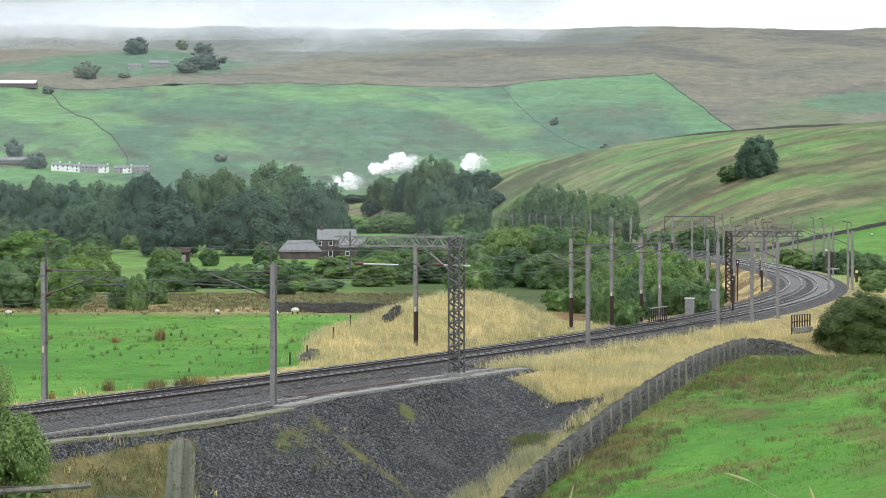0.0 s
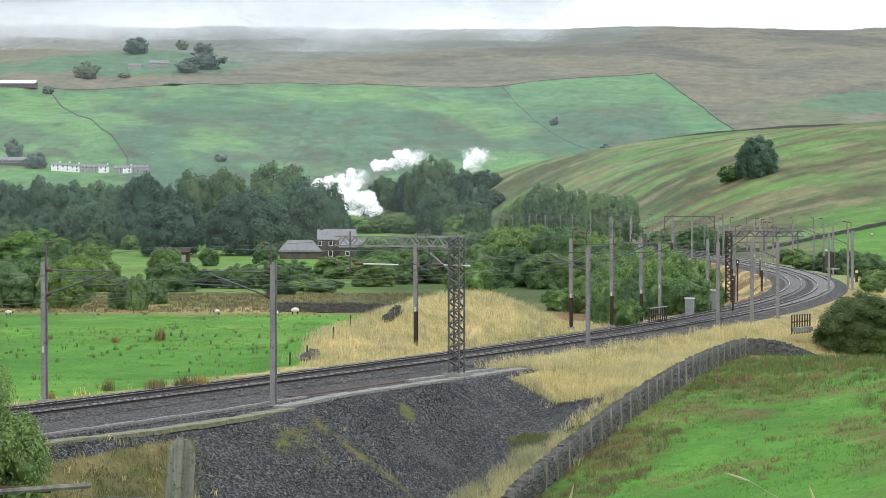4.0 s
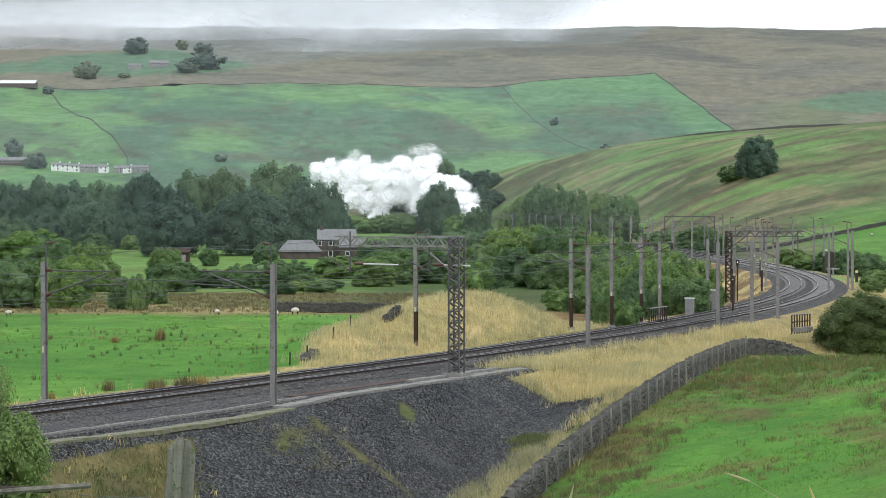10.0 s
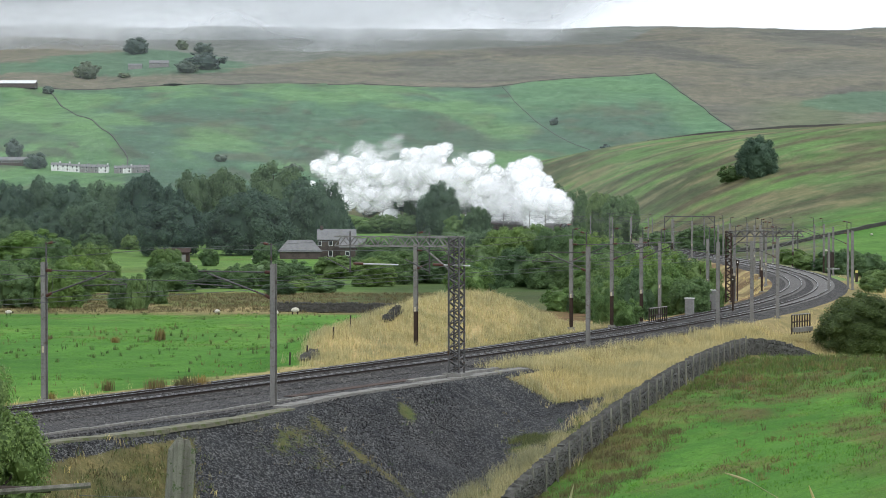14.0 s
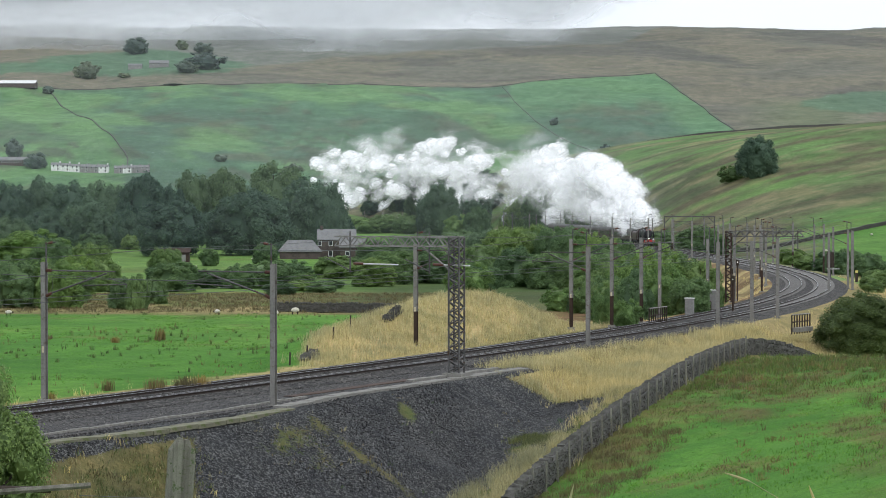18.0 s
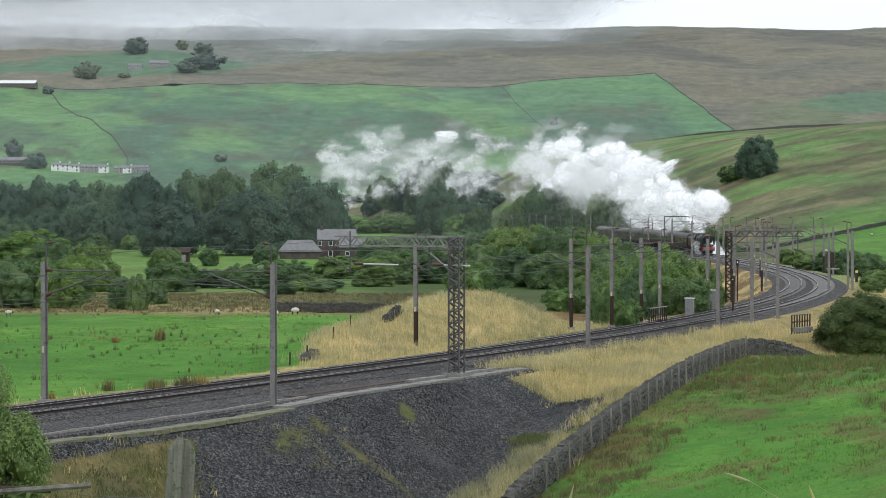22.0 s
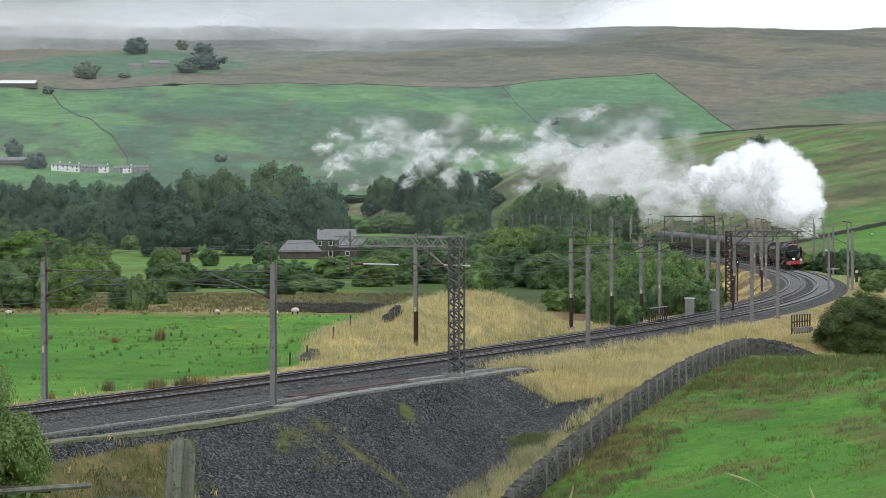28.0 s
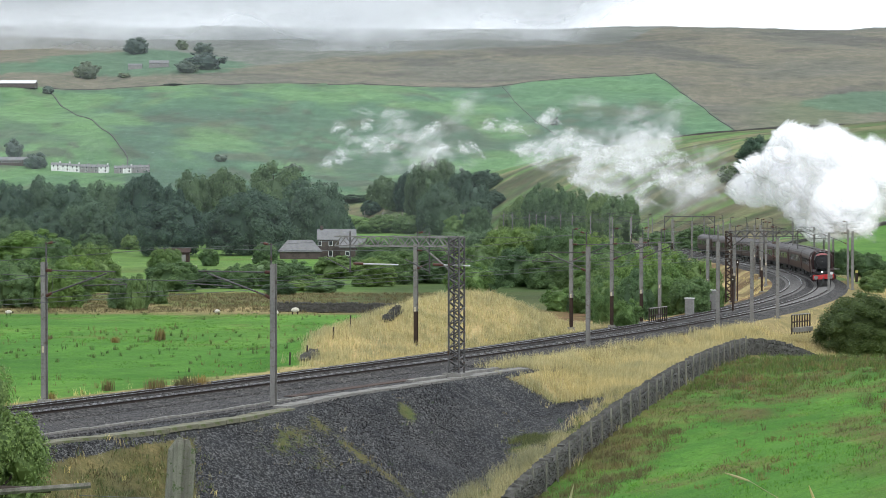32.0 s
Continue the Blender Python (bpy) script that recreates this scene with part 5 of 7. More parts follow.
def tender():
    t = tagged(empty("tender"), "maroon tender heaped with coal behind the locomotive", "tender")
    part("tank", Mesh().sweep([[(-1.3, y, 1.2), (-1.32, y, 2.9), (-1.05, y, 3.25), (1.05, y, 3.25), (1.32, y, 2.9), (1.3, y, 1.2)] for y in (-3.8, 3.8)]), M_MAROON, t)
    part("coal", Mesh().blob((0, 0.6, 3.15), (0.95, 2.6, 0.5), 3, 0.5, 6, 12), M_COAL, t)
    part("frame", Mesh().box((0, 0, 1.0), (2.2, 7.4, 0.5)), M_BLACK, t)
    for s in (-1, 1):
        for y in (2.4, 0.0, -2.4):
            wheel(t, s * 0.74, y, 0.6)
    return t


def coach():
    """A main-line coach, 19.9 m over the body, local +y along it."""
    t = tagged(empty("railway_coach"), "dark maroon main-line coach with a grey roof", "coach", "coaches of the train")
    L = 9.85
    body = [(-1.38, 1.05), (-1.42, 1.9), (-1.38, 2.95), (-1.3, 3.2), (1.3, 3.2), (1.38, 2.95), (1.42, 1.9), (1.38, 1.05)]
    b = part("body", Mesh().sweep([[(x, y, z) for x, z in body] for y in (-L, L)]), M_MAROON, t)
    roof = [(-1.34, 3.17)] + [(1.34 * math.cos(a), 3.17 + 0.68 * math.sin(a)) for a in np.linspace(math.pi * 0.95, math.pi * 0.05, 9)] + [(1.34, 3.17)]
    r = part("roof", Mesh().sweep([[(x, y, z) for x, z in roof] for y in (-L, L)]), M_ROOF, t)
    for y in (-7, -4.2, -1.4, 1.4, 4.2, 7):
        part("ventilator", Mesh().box((0.35, y, 3.86), (0.22, 0.4, 0.12)), M_ROOF, r)
    win = Mesh().box((0, 0, 0), (0.03, 1.3, 0.82)).data("window", M_GLASS)
    frm = Mesh().box((0, 0, 0.44), (0.05, 1.4, 0.05)).data("window_rail", M_GALV_DK)
    for s in (-1, 1):
        for k in range(8):
            w = part("window", win, None, t, at=pose(s * 1.415, -7.35 + k * 2.1, 2.3))
            part("window_rail", frm, None, w)
        for y in (-9.2, 9.2):
            part("door", Mesh().box((s * 1.415, y, 2.0), (0.03, 0.75, 1.85)), M_MAROON, t)
    part("underframe", Mesh().box((0, 0, 0.95), (2.3, 19.2, 0.25)).box((0, 0.5, 0.65), (2.0, 3.6, 0.5)), M_BLACK, t)
    for s in (-1, 1):
        bg = part("bogie", Mesh().box((0, s * 7.1, 0.62), (2.1, 3.4, 0.34)), M_BLACK, t)
        for y in (-1.3, 1.3):
            for x in (-0.74, 0.74):
                part("wheel", Mesh().tube([(x - 0.06, s * 7.1 + y, 0.46), (x + 0.06, s * 7.1 + y, 0.46)], 0.46, 14), M_BLACK, bg)
        part("gangway", Mesh().box((0, s * 10.0, 2.2), (1.1, 0.3, 2.1)), M_BLACK, t)
    return t


ENGINE, TENDER = locomotive(), tender()
COACHES = [coach()]
for _ in range(7):
    COACHES.append(copy_thing(COACHES[0], Matrix()))
TRAIN = [(ENGINE, 13.6), (TENDER, 8.2)] + [(c, 20.3) for c in COACHES]

# where along the line the train's front is, by its y on the middle line
FRONT_T = [0, 4, 6, 8, 10, 12, 14, 16, 17, 19, 21, 22, 23.5, 25, 26.5, 28, 29, 30, 31, 32]
FRONT_Y = [1322, 1146, 1056, 965, 872, 778, 688, 606, 569, 515, 468, 446, 414, 386, 360, 336, 318, 301, 285, 269]


def arc_at(y):
    return float(np.interp(y, _GY, _GL))


def y_at(a):
    return float(np.interp(a, _GL, _GY))


def smooth_curve(t, ts, vs):
    """Monotone cubic through the given rows."""
    k = max(0, min(len(ts) - 2, int(np.searchsorted(ts, t, side="right")) - 1))
    d = [(vs[i + 1] - vs[i]) / (ts[i + 1] - ts[i]) for i in range(len(ts) - 1)]
    g = [d[0]] + [2 * d[i - 1] * d[i] / (d[i - 1] + d[i]) if d[i - 1] * d[i] > 0 else 0 for i in range(1, len(d))] + [d[-1]]
    h = ts[k + 1] - ts[k]
    u = (t - ts[k]) / h
    return (2 * u ** 3 - 3 * u * u + 1) * vs[k] + (u ** 3 - 2 * u * u + u) * h * g[k] + (-2 * u ** 3 + 3 * u * u) * vs[k + 1] + (u ** 3 - u * u) * h * g[k + 1]


def front_y(t):
    return smooth_curve(t, FRONT_T, FRONT_Y)


def vehicle_pose(t, ahead, length):
    """Pose of a vehicle whose front end is that far behind the train's front."""
    a0 = arc_at(front_y(t)) + ahead
    f, r = track_point(y_at(a0 + 0.18 * length), 1.7), track_point(y_at(a0 + 0.82 * length), 1.7)
    mid = (f + r) / 2
    lean = math.degrees(math.atan(cant(mid.y)))
    return Matrix.Translation(mid) @ pose(0, 0, 0, 0, 0, math.degrees(math.atan2(f.y - r.y, f.x - r.x)) - 90) @ pose(0, 0, 0, 0, lean, 0)


# ---- houses ----
def gable_house(name, x, y, L, W, h, rise, rot, wall, label, category="house", windows=(), chimneys=(), roof_mat=None, hip=0.0, group=""):
    """Walls, a pitched roof with overhang, windows with frame and pane, chimneys. Local x along the ridge, front at -y."""
    t = tagged(empty(name, pose(x, y, ground_z(x, y) - 0.1, 0, 0, rot)), label, category, group)
    w = Mesh()
    w.box((0, 0, h / 2 - 0.5), (L, W, h + 1.0))
    if not hip:
        for s in (-1, 1):
            w.add([(s * L / 2, -W / 2, h), (s * L / 2, W / 2, h), (s * L / 2, 0, h + rise), (s * (L / 2 - 0.3), -W / 2, h), (s * (L / 2 - 0.3), W / 2, h), (s * (L / 2 - 0.3), 0, h + rise)], [(0, 1, 2), (3, 5, 4), (0, 2, 5, 3), (1, 4, 5, 2)])
    part("wall", w, wall, t)
    o, th = 0.35, 0.16
    k = rise / (W / 2)
    r = Mesh()
    for s in (-1, 1):
        e = [(-L / 2 - o, s * (W / 2 + o), h - o * k), (L / 2 + o, s * (W / 2 + o), h - o * k), (L / 2 + o - hip, 0, h + rise), (-L / 2 - o + hip, 0, h + rise)]
        r.add(e + [(p[0], p[1], p[2] + th) for p in e], [(0, 1, 2, 3), (4, 7, 6, 5), (0, 4, 5, 1), (1, 5, 6, 2), (2, 6, 7, 3), (3, 7, 4, 0)])
    if hip:
        for s in (-1, 1):
            e = [(s * (L / 2 + o), -W / 2 - o, h - o * k), (s * (L / 2 + o), W / 2 + o, h - o * k), (s * (L / 2 + o - hip), 0, h + rise)]
            r.add(e + [(p[0], p[1], p[2] + th) for p in e], [(0, 1, 2), (3, 5, 4), (0, 3, 4, 1), (1, 4, 5, 2), (2, 5, 3, 0)])
    rf = part("roof", r, roof_mat or M_SLATE, t)
    for cx in chimneys:
        ch = part("chimney", Mesh().box((cx, 0, h + rise + 0.25), (0.8, 0.7, 1.6)), wall, rf)
    for wx, wz, ww, wh in windows:
        fr = part("window", Mesh().box((wx, -W / 2 - 0.02, wz), (ww + 0.22, 0.1, wh + 0.22)), M_WHITE, t)
        part("pane", Mesh().box((wx, -W / 2 - 0.06, wz), (ww, 0.06, wh)).box((wx, -W / 2 - 0.1, wz), (0.06, 0.04, wh)), M_GLASS, fr)
    return t


wins = [(-1.6, 4.1, 0.8, 1.1), (2.2, 4.1, 0.8, 1.1), (-4.4, 4.1, 0.8, 1.1), (-1.6, 1.5, 0.9, 1.3), (2.2, 1.5, 0.9, 1.3)]
gable_house("farmhouse", -27.6, 592, 9.5, 6.5, 5.2, 2.4, 3, M_HOUSE, "dark stone two-storey farmhouse with a slate roof", windows=wins, chimneys=(-3.9,))
gable_house("farm_outbuilding", -23.2, 587, 6.5, 5.0, 3.4, 1.9, 3, M_HOUSE, "dark stone outbuilding with a pale slate roof", "outbuilding", windows=[(-1.5, 1.6, 0.9, 1.0)])
gable_house("barn", -37.0, 590, 10.5, 7.5, 2.2, 2.6, 5, M_HOUSE, "low barn with a hipped grey slate roof", "barn", hip=2.4)
gable_house("shed", -64.5, 548, 7.0, 4.0, 2.4, 0.8, 2, M_RUST, "dark open shed with a brown roof", "shed", roof_mat=M_RUST)
part("door", Mesh().box((0.5, -2.05, 1.0), (4.5, 0.08, 1.7)), M_GREYWALL, bpy.data.objects["shed"])
# the terrace of cottages below the hill
x0 = -272.0
for k in range(10):
    white = k in (0, 1, 2, 5, 7)
    L = 6.6 if k < 6 else 6.0
    gable_house("cottage", x0 + L / 2, 1585 - 2.0 * (k > 5), L - 0.05, 6.5, 3.9 if k < 6 else 3.5, 1.5, 0, M_RENDER if white else M_GREYWALL, ("white rendered" if white else "grey rendered") + " two-storey terrace cottage with a slate roof", windows=[(-1.5, 3.2, 0.9, 1.1), (1.5, 3.2, 0.9, 1.1), (1.5, 1.1, 1.0, 1.2)], chimneys=(2.6,), group="cottages of the terrace")
    x0 += L + (4.5 if k == 5 else 0)
gable_house("long_barn", -305, 1615, 25, 9, 3.6, 2.0, 0, M_HOUSE, "long brown farm building with a row of windows", "barn", windows=[(-10 + 2.4 * k, 2.4, 1.4, 1.1) for k in range(9)])
gable_house("long_barn", -404, 2172, 34, 14, 3.2, 3.0, 0, M_HOUSE, "long barn with a pale metal roof on the hillside", "barn", roof_mat=M_WHITE)
gable_house("hill_farm", -298, 2395, 20, 10, 4.0, 3.0, 4, M_GREYWALL, "grey hill farm with a slate roof", "farmhouse", windows=[(-6, 3.2, 1.2, 1.4), (0, 3.2, 1.2, 1.4)])
gable_house("farm_outbuilding", -322, 2388, 14, 8, 3.4, 2.0, 4, M_GREYWALL, "low grey outbuilding beside the hill farm", "outbuilding")


# ---- sheep ----
def sheep_proto():
    t = tagged(empty("sheep"), "cream-coloured sheep grazing on the grass", "sheep", "sheep in the fields")
    part("body", Mesh().blob((0, 0, 0.62), (0.55, 0.3, 0.31), 4, 0.25, 7, 12), M_WOOL, t, smooth=True)
    part("head", Mesh().blob((0.66, 0, 0.55), (0.19, 0.1, 0.12), 2, 0.1, 5, 8), M_TIMBER_DK, t, smooth=True)
    for x in (-0.34, 0.34):
        for yy in (-0.14, 0.14):
            part("leg", Mesh().tube([(x, yy, 0), (x, yy, 0.42)], 0.05, 6), M_TIMBER_DK, t)
    return t


SHEEP_AT = [(-15.0, 231, 20), (-45.5, 221, 200), (-43.5, 228, 10), (-22.8, 230, 150), (-16.6, 227, 70), (-48, 575, 0), (-46, 578, 40), (-44, 571, 170), (-57, 470, 20), (-54, 474, 200), (-38, 590, 5), (64.5, 402, 30), (68, 455, 180), (79, 470, 10), (88, 520, 60), (95, 505, 190), (-52, 480, 90)]
sh = sheep_proto()
for k, (x, y, r) in enumerate(SHEEP_AT):
    m = sized(pose(x, y, ground_z(x, y) - 0.02, 0, 0, r), 0.78, 0.78, 0.78)
    if k:
        copy_thing(sh, m)
    else:
        sh.matrix_basis = m


# ---- field walls ----
def far_wall(pts, h, w, label, step=6.0):
    """A dry stone wall that follows the ground, of uneven height."""
    mb, ring = Mesh(), []
    for (xa, ya), (xb, yb) in zip(pts[:-1], pts[1:]):
        L = math.hypot(xb - xa, yb - ya)
        k = max(2, int(L / step))
        nx, ny = -(yb - ya) / L, (xb - xa) / L
        for i in range(k + (pts[-1] == (xb, yb))):
            x, y = xa + (xb - xa) * i / k, ya + (yb - ya) * i / k
            z, hh = ground_z(x, y), h * (0.8 + 0.4 * noise.noise(Vector((x * 0.3, y * 0.3, 0))))
            ring.append([(x - nx * w, y - ny * w, z - 2.0), (x - nx * w * 0.6, y - ny * w * 0.6, z + hh), (x + nx * w * 0.6, y + ny * w * 0.6, z + hh), (x + nx * w, y + ny * w, z - 2.0)])
    mb.sweep(ring)
    return tagged(part("field_wall", mb, M_STONE), label, "wall", "walls of the fields", "structure")


top_pts = [(a * yy, yy) for a, yy in zip(TOP_A[1:10], TOP_Y[1:10])]
far_wall(top_pts, 0.8, 0.5, "dark dry stone wall along the edge of the moor", 14)
far_wall([(-370, 2156), (-345, 2060), (-306, 1948), (-256, 1770), (-228, 1650), (-222, 1600)], 0.8, 0.5, "dry stone wall down the hillside", 12)
far_wall([(58, 2239), (66, 2090), (80, 1948), (100, 1820), (122, 1720)], 0.45, 0.4, "dry stone wall down the hillside", 12)
far_wall([(96, 1120), (120, 1080), (150, 1050), (185, 1030), (225, 1020)], 1.3, 0.7, "dark dry stone wall along the ridge", 8)
far_wall([(62, 505), (90, 520), (125, 545)], 1.0, 0.5, "dry stone wall across the slope", 3.0)


def stone_wall(pts, h, w, parts_max, label):
    """Courses of uneven stones with copes on edge; the first ones are parts, the rest one mesh."""
    rng = np.random.RandomState(4)
    t = tagged(empty("dry_stone_wall"), label, "wall", "walls of the fields", "structure")
    protos = []
    for k in range(10):
        mb = Mesh()
        e = lambda: 1 + 0.22 * (rng.rand() - 0.5)
        vs = [(sx * 0.5 * e(), sy * 0.5 * e(), sz * 0.5 * e()) for sx in (-1, 1) for sy in (-1, 1) for sz in (-1, 1)]
        mb.add(vs, [(0, 1, 3, 2), (4, 6, 7, 5), (0, 4, 5, 1), (2, 3, 7, 6), (0, 2, 6, 4), (1, 5, 7, 3)])
        protos.append(mb)
    datas = [mb.data("stone", M_STONE) for mb in protos]
    rest, core, made = Mesh(), [], 0
    for (xa, ya), (xb, yb) in zip(pts[:-1], pts[1:]):
        L = math.hypot(xb - xa, yb - ya)
        ux, uy = (xb - xa) / L, (yb - ya) / L
        ang = math.degrees(math.atan2(uy, ux))
        k = int(L / 1.0)
        for i in range(k + 1):
            x, y = xa + ux * L * i / k, ya + uy * L * i / k
            z = ground_z(x, y)
            core.append([(x + uy * w * 0.36, y - ux * w * 0.36, z - 0.5), (x + uy * w * 0.26, y - ux * w * 0.26, z + h - 0.12), (x - uy * w * 0.26, y + ux * w * 0.26, z + h - 0.12), (x - uy * w * 0.36, y + ux * w * 0.36, z - 0.5)])
        for side in (1, -1):
            zc = 0.0
            while zc < h - 0.1:
                ch = 0.055 + 0.045 * rng.rand()
                s = rng.rand() * 0.3
                while s < L:
                    sl = 0.24 + 0.34 * rng.rand()
                    x, y = xa + ux * (s + sl / 2), ya + uy * (s + sl / 2)
                    off = side * (w * 0.46 - (w * 0.13) * zc / h + 0.1 * (rng.rand() - 0.5))
                    m = Matrix.Translation((x + uy * off, y - ux * off, ground_z(x, y) + zc + ch / 2 + 0.035 * math.sin(s * 1.3))) @ pose(0, 0, 0, rng.normal() * 3, rng.normal() * 2.5, ang + rng.normal() * 5) @ Matrix.Diagonal((sl - 0.012, 0.24, ch - 0.006, 1))
                    j = rng.randint(10)
                    if side == 1 and made < parts_max and s < 9:
                        part("stone", datas[j], None, t, at=m)
                        made += 1
                    else:
                        rest.add([m @ Vector(v) for v in protos[j].v], protos[j].f)
                    s += sl
                zc += ch
        s = 0.0
        while s < L:
            sl = 0.06 + 0.07 * rng.rand()
            x, y = xa + ux * s, ya + uy * s
            ch = 0.12 + 0.2 * rng.rand()
            m = Matrix.Translation((x, y, ground_z(x, y) + h + ch / 2 - 0.06)) @ pose(0, 0, 0, rng.normal() * 8, 20 + rng.normal() * 16, ang + rng.normal() * 12) @ Matrix.Diagonal((sl, w * (0.75 + 0.2 * rng.rand()), ch, 1))
            j = rng.randint(10)
            rest.add([m @ Vector(v) for v in protos[j].v], protos[j].f)
            s += sl + 0.05
    part("core", Mesh().sweep(core), M_STONE, t)
    tagged(part("stones", rest, M_STONE, t), kind="stuff")
    return t


stone_wall([(2.7, 92.5), WALL_A, WALL_B], 0.98, 0.52, 290, "grey dry stone wall with upright copes between field and railway")
stone_wall([WALL_B, (24.6, 164.5), (27.8, 168.2), (31.5, 172.5)], 0.98, 0.52, 0, "grey dry stone wall with upright copes at the corner of the field")
stone_wall([(-18, 238), (-10, 236), (-4, 233), (0.5, 226)], 0.85, 0.5, 0, "low dark dry stone wall at the edge of the field")
stone_wall([(-9.1, 149.0), (-8.6, 152.2)], 0.2, 0.6, 0, "tumbled remains of a dry stone wall beside the bank")
stone_wall([(-4.1, 163.6), (-3.3, 167.6)], 0.22, 0.6, 0, "tumbled remains of a dry stone wall on the bank's edge")


# the wire fence along the wall's field side
fence = tagged(empty("wire_fence"), "grey wooden posts with thin wires along the wall", "fence")
fr = random.Random(3)
ln = math.hypot(WALL_B[0] - WALL_A[0], WALL_B[1] - WALL_A[1])
ux, uy = (WALL_B[0] - WALL_A[0]) / ln, (WALL_B[1] - WALL_A[1]) / ln
tops = []
for k in range(27):
    s = -3 + k * 2.35
    x, y = WALL_A[0] + ux * s + uy * 0.55, WALL_A[1] + uy * s - ux * 0.55
    z = ground_z(x, y)
    lean = (fr.uniform(-0.07, 0.07), fr.uniform(-0.05, 0.05))
    top = Vector((x + lean[0], y + lean[1], z + 1.42 + fr.uniform(-0.1, 0.1)))
    part("post", Mesh().tube([(x, y, z - 0.3), top], 0.05, 5), M_MOSSY, fence)
    tops.append((Vector((x, y, z)), top))
for u in (0.45, 0.7, 0.95):
    part("wire", Mesh().tube([a.lerp(b, u) for a, b in tops], 0.006, 3), M_WIRE, fence)
fence2 = tagged(empty("wire_fence"), "short dark fence posts beside the field", "fence")
for x, y in ((-9.9, 147.0), (-9.0, 150.5), (-7.6, 157.5), (-6.6, 162), (-5.4, 168), (-3.9, 174.0)):
    z = ground_z(x, y)
    part("post", Mesh().tube([(x, y, z - 0.2), (x + 0.03, y, z + 0.85)], 0.06, 6), M_TIMBER_DK, fence2)

# the fence beside the camera: a mossy post, a bar and a wire
near = tagged(empty("near_fence"), "mossy split timber post with a weathered bar and wire", "fence")
post = Mesh()
px, py = -2.31, 20.0
gz = ground_z(px, py)
for dx, dy, tip, r in ((-0.075, 0.02, 7.4, 0.045), (-0.02, -0.02, 7.46, 0.052), (0.04, 0.01, 7.44, 0.05), (0.085, -0.01, 7.37, 0.042)):
    post.tube([(px - 0.06 + dx, py + dy, gz - 0.4), (px - 0.045 + dx, py + dy, gz + 0.5), (px - 0.005 + dx, py + dy, 7.1), (px + 0.01 + dx, py + dy, tip - 0.05), (px + 0.022 + dx * 0.9, py + dy, tip)], [r * 1.25, r * 1.2, r * 1.05, r, r * 0.55], 9)
part("post", post, M_MOSSY, near)
part("bar", Mesh().tube([(-4.5, 19.6, 6.98), (-3.1, 20.0, 7.04)], 0.028, 6), M_TIMBER, near)
part("bar", Mesh().tube([(-4.5, 19.7, 7.06), (-3.45, 20.0, 7.0)], 0.03, 6), M_TIMBER_DK, near)
part("wire", Mesh().tube([(-3.2, 20.0, 6.95), (px, py - 0.1, 6.93), (0.5, 20.2, 6.6)], 0.004, 3), M_WIRE, near)


# ---- grasses ----
def blade_mesh(name, pts, h, w, per, rng, lean, wide, mat):
    """Tufts of tapered bent blades, per of them round each point."""
    n = len(pts) * per
    p = np.repeat(np.asarray(pts, float), per, 0)
    a, q = rng.rand(n) * 6.283, rng.rand(n) ** 0.5 * w
    base = p + np.stack([np.cos(a) * q, np.sin(a) * q, np.full(n, -0.05)], 1)
    hh = np.repeat(h, per) * (0.6 + 0.55 * rng.rand(n))
    bend = np.stack([rng.normal(size=n) * lean * hh * 0.5, rng.normal(size=n) * lean * hh * 0.5, np.zeros(n)], 1)
    side = np.stack([np.sin(a) * -wide, np.cos(a) * wide, np.zeros(n)], 1)
    up = np.stack([np.zeros(n), np.zeros(n), hh], 1)
    v = np.stack([base - side, base + side, base + bend * 0.4 + side * 0.7 + up * 0.6, base + bend * 0.4 - side * 0.7 + up * 0.6, base + bend + up], 1)
    idx = (np.arange(n) * 5)[:, None] + np.array([0, 1, 2, 3, 3, 2, 4])
    me = bpy.data.meshes.new(name)
    me.vertices.add(n * 5)
    me.vertices.foreach_set("co", v.ravel())
    me.loops.add(n * 7)
    me.loops.foreach_set("vertex_index", idx.ravel())
    me.polygons.add(n * 2)
    me.polygons.foreach_set("loop_start", (np.arange(n) * 7)[:, None].repeat(2, 1).ravel() + np.tile([0, 4], n))
    me.update(calc_edges=True)
    me.materials.append(mat)
    return me


def scatter(name, mat, label, test, box, count, h, w, per, seed, lean=0.35, wide=0.02, ragged=0.0):
    rng = np.random.RandomState(seed)
    xs = rng.uniform(box[0], box[1], count)
    ys = rng.uniform(box[2], box[3], count)
    ok = test(xs, ys) if not ragged else test(xs + rng.normal(size=count) * ragged, ys + rng.normal(size=count) * ragged * 1.5)
    xs, ys = xs[ok], ys[ok]
    hs = h * (0.6 + 0.7 * rng.rand(len(xs)))
    me = blade_mesh(name, np.stack([xs, ys, terrain(xs, ys)], 1), hs, w, per, rng, lean, wide, mat)
    return tagged(part(name, me, None), label, "grass", kind="stuff")


def yb_of(x, y):
    return y + track_n(x, y) * 0.5


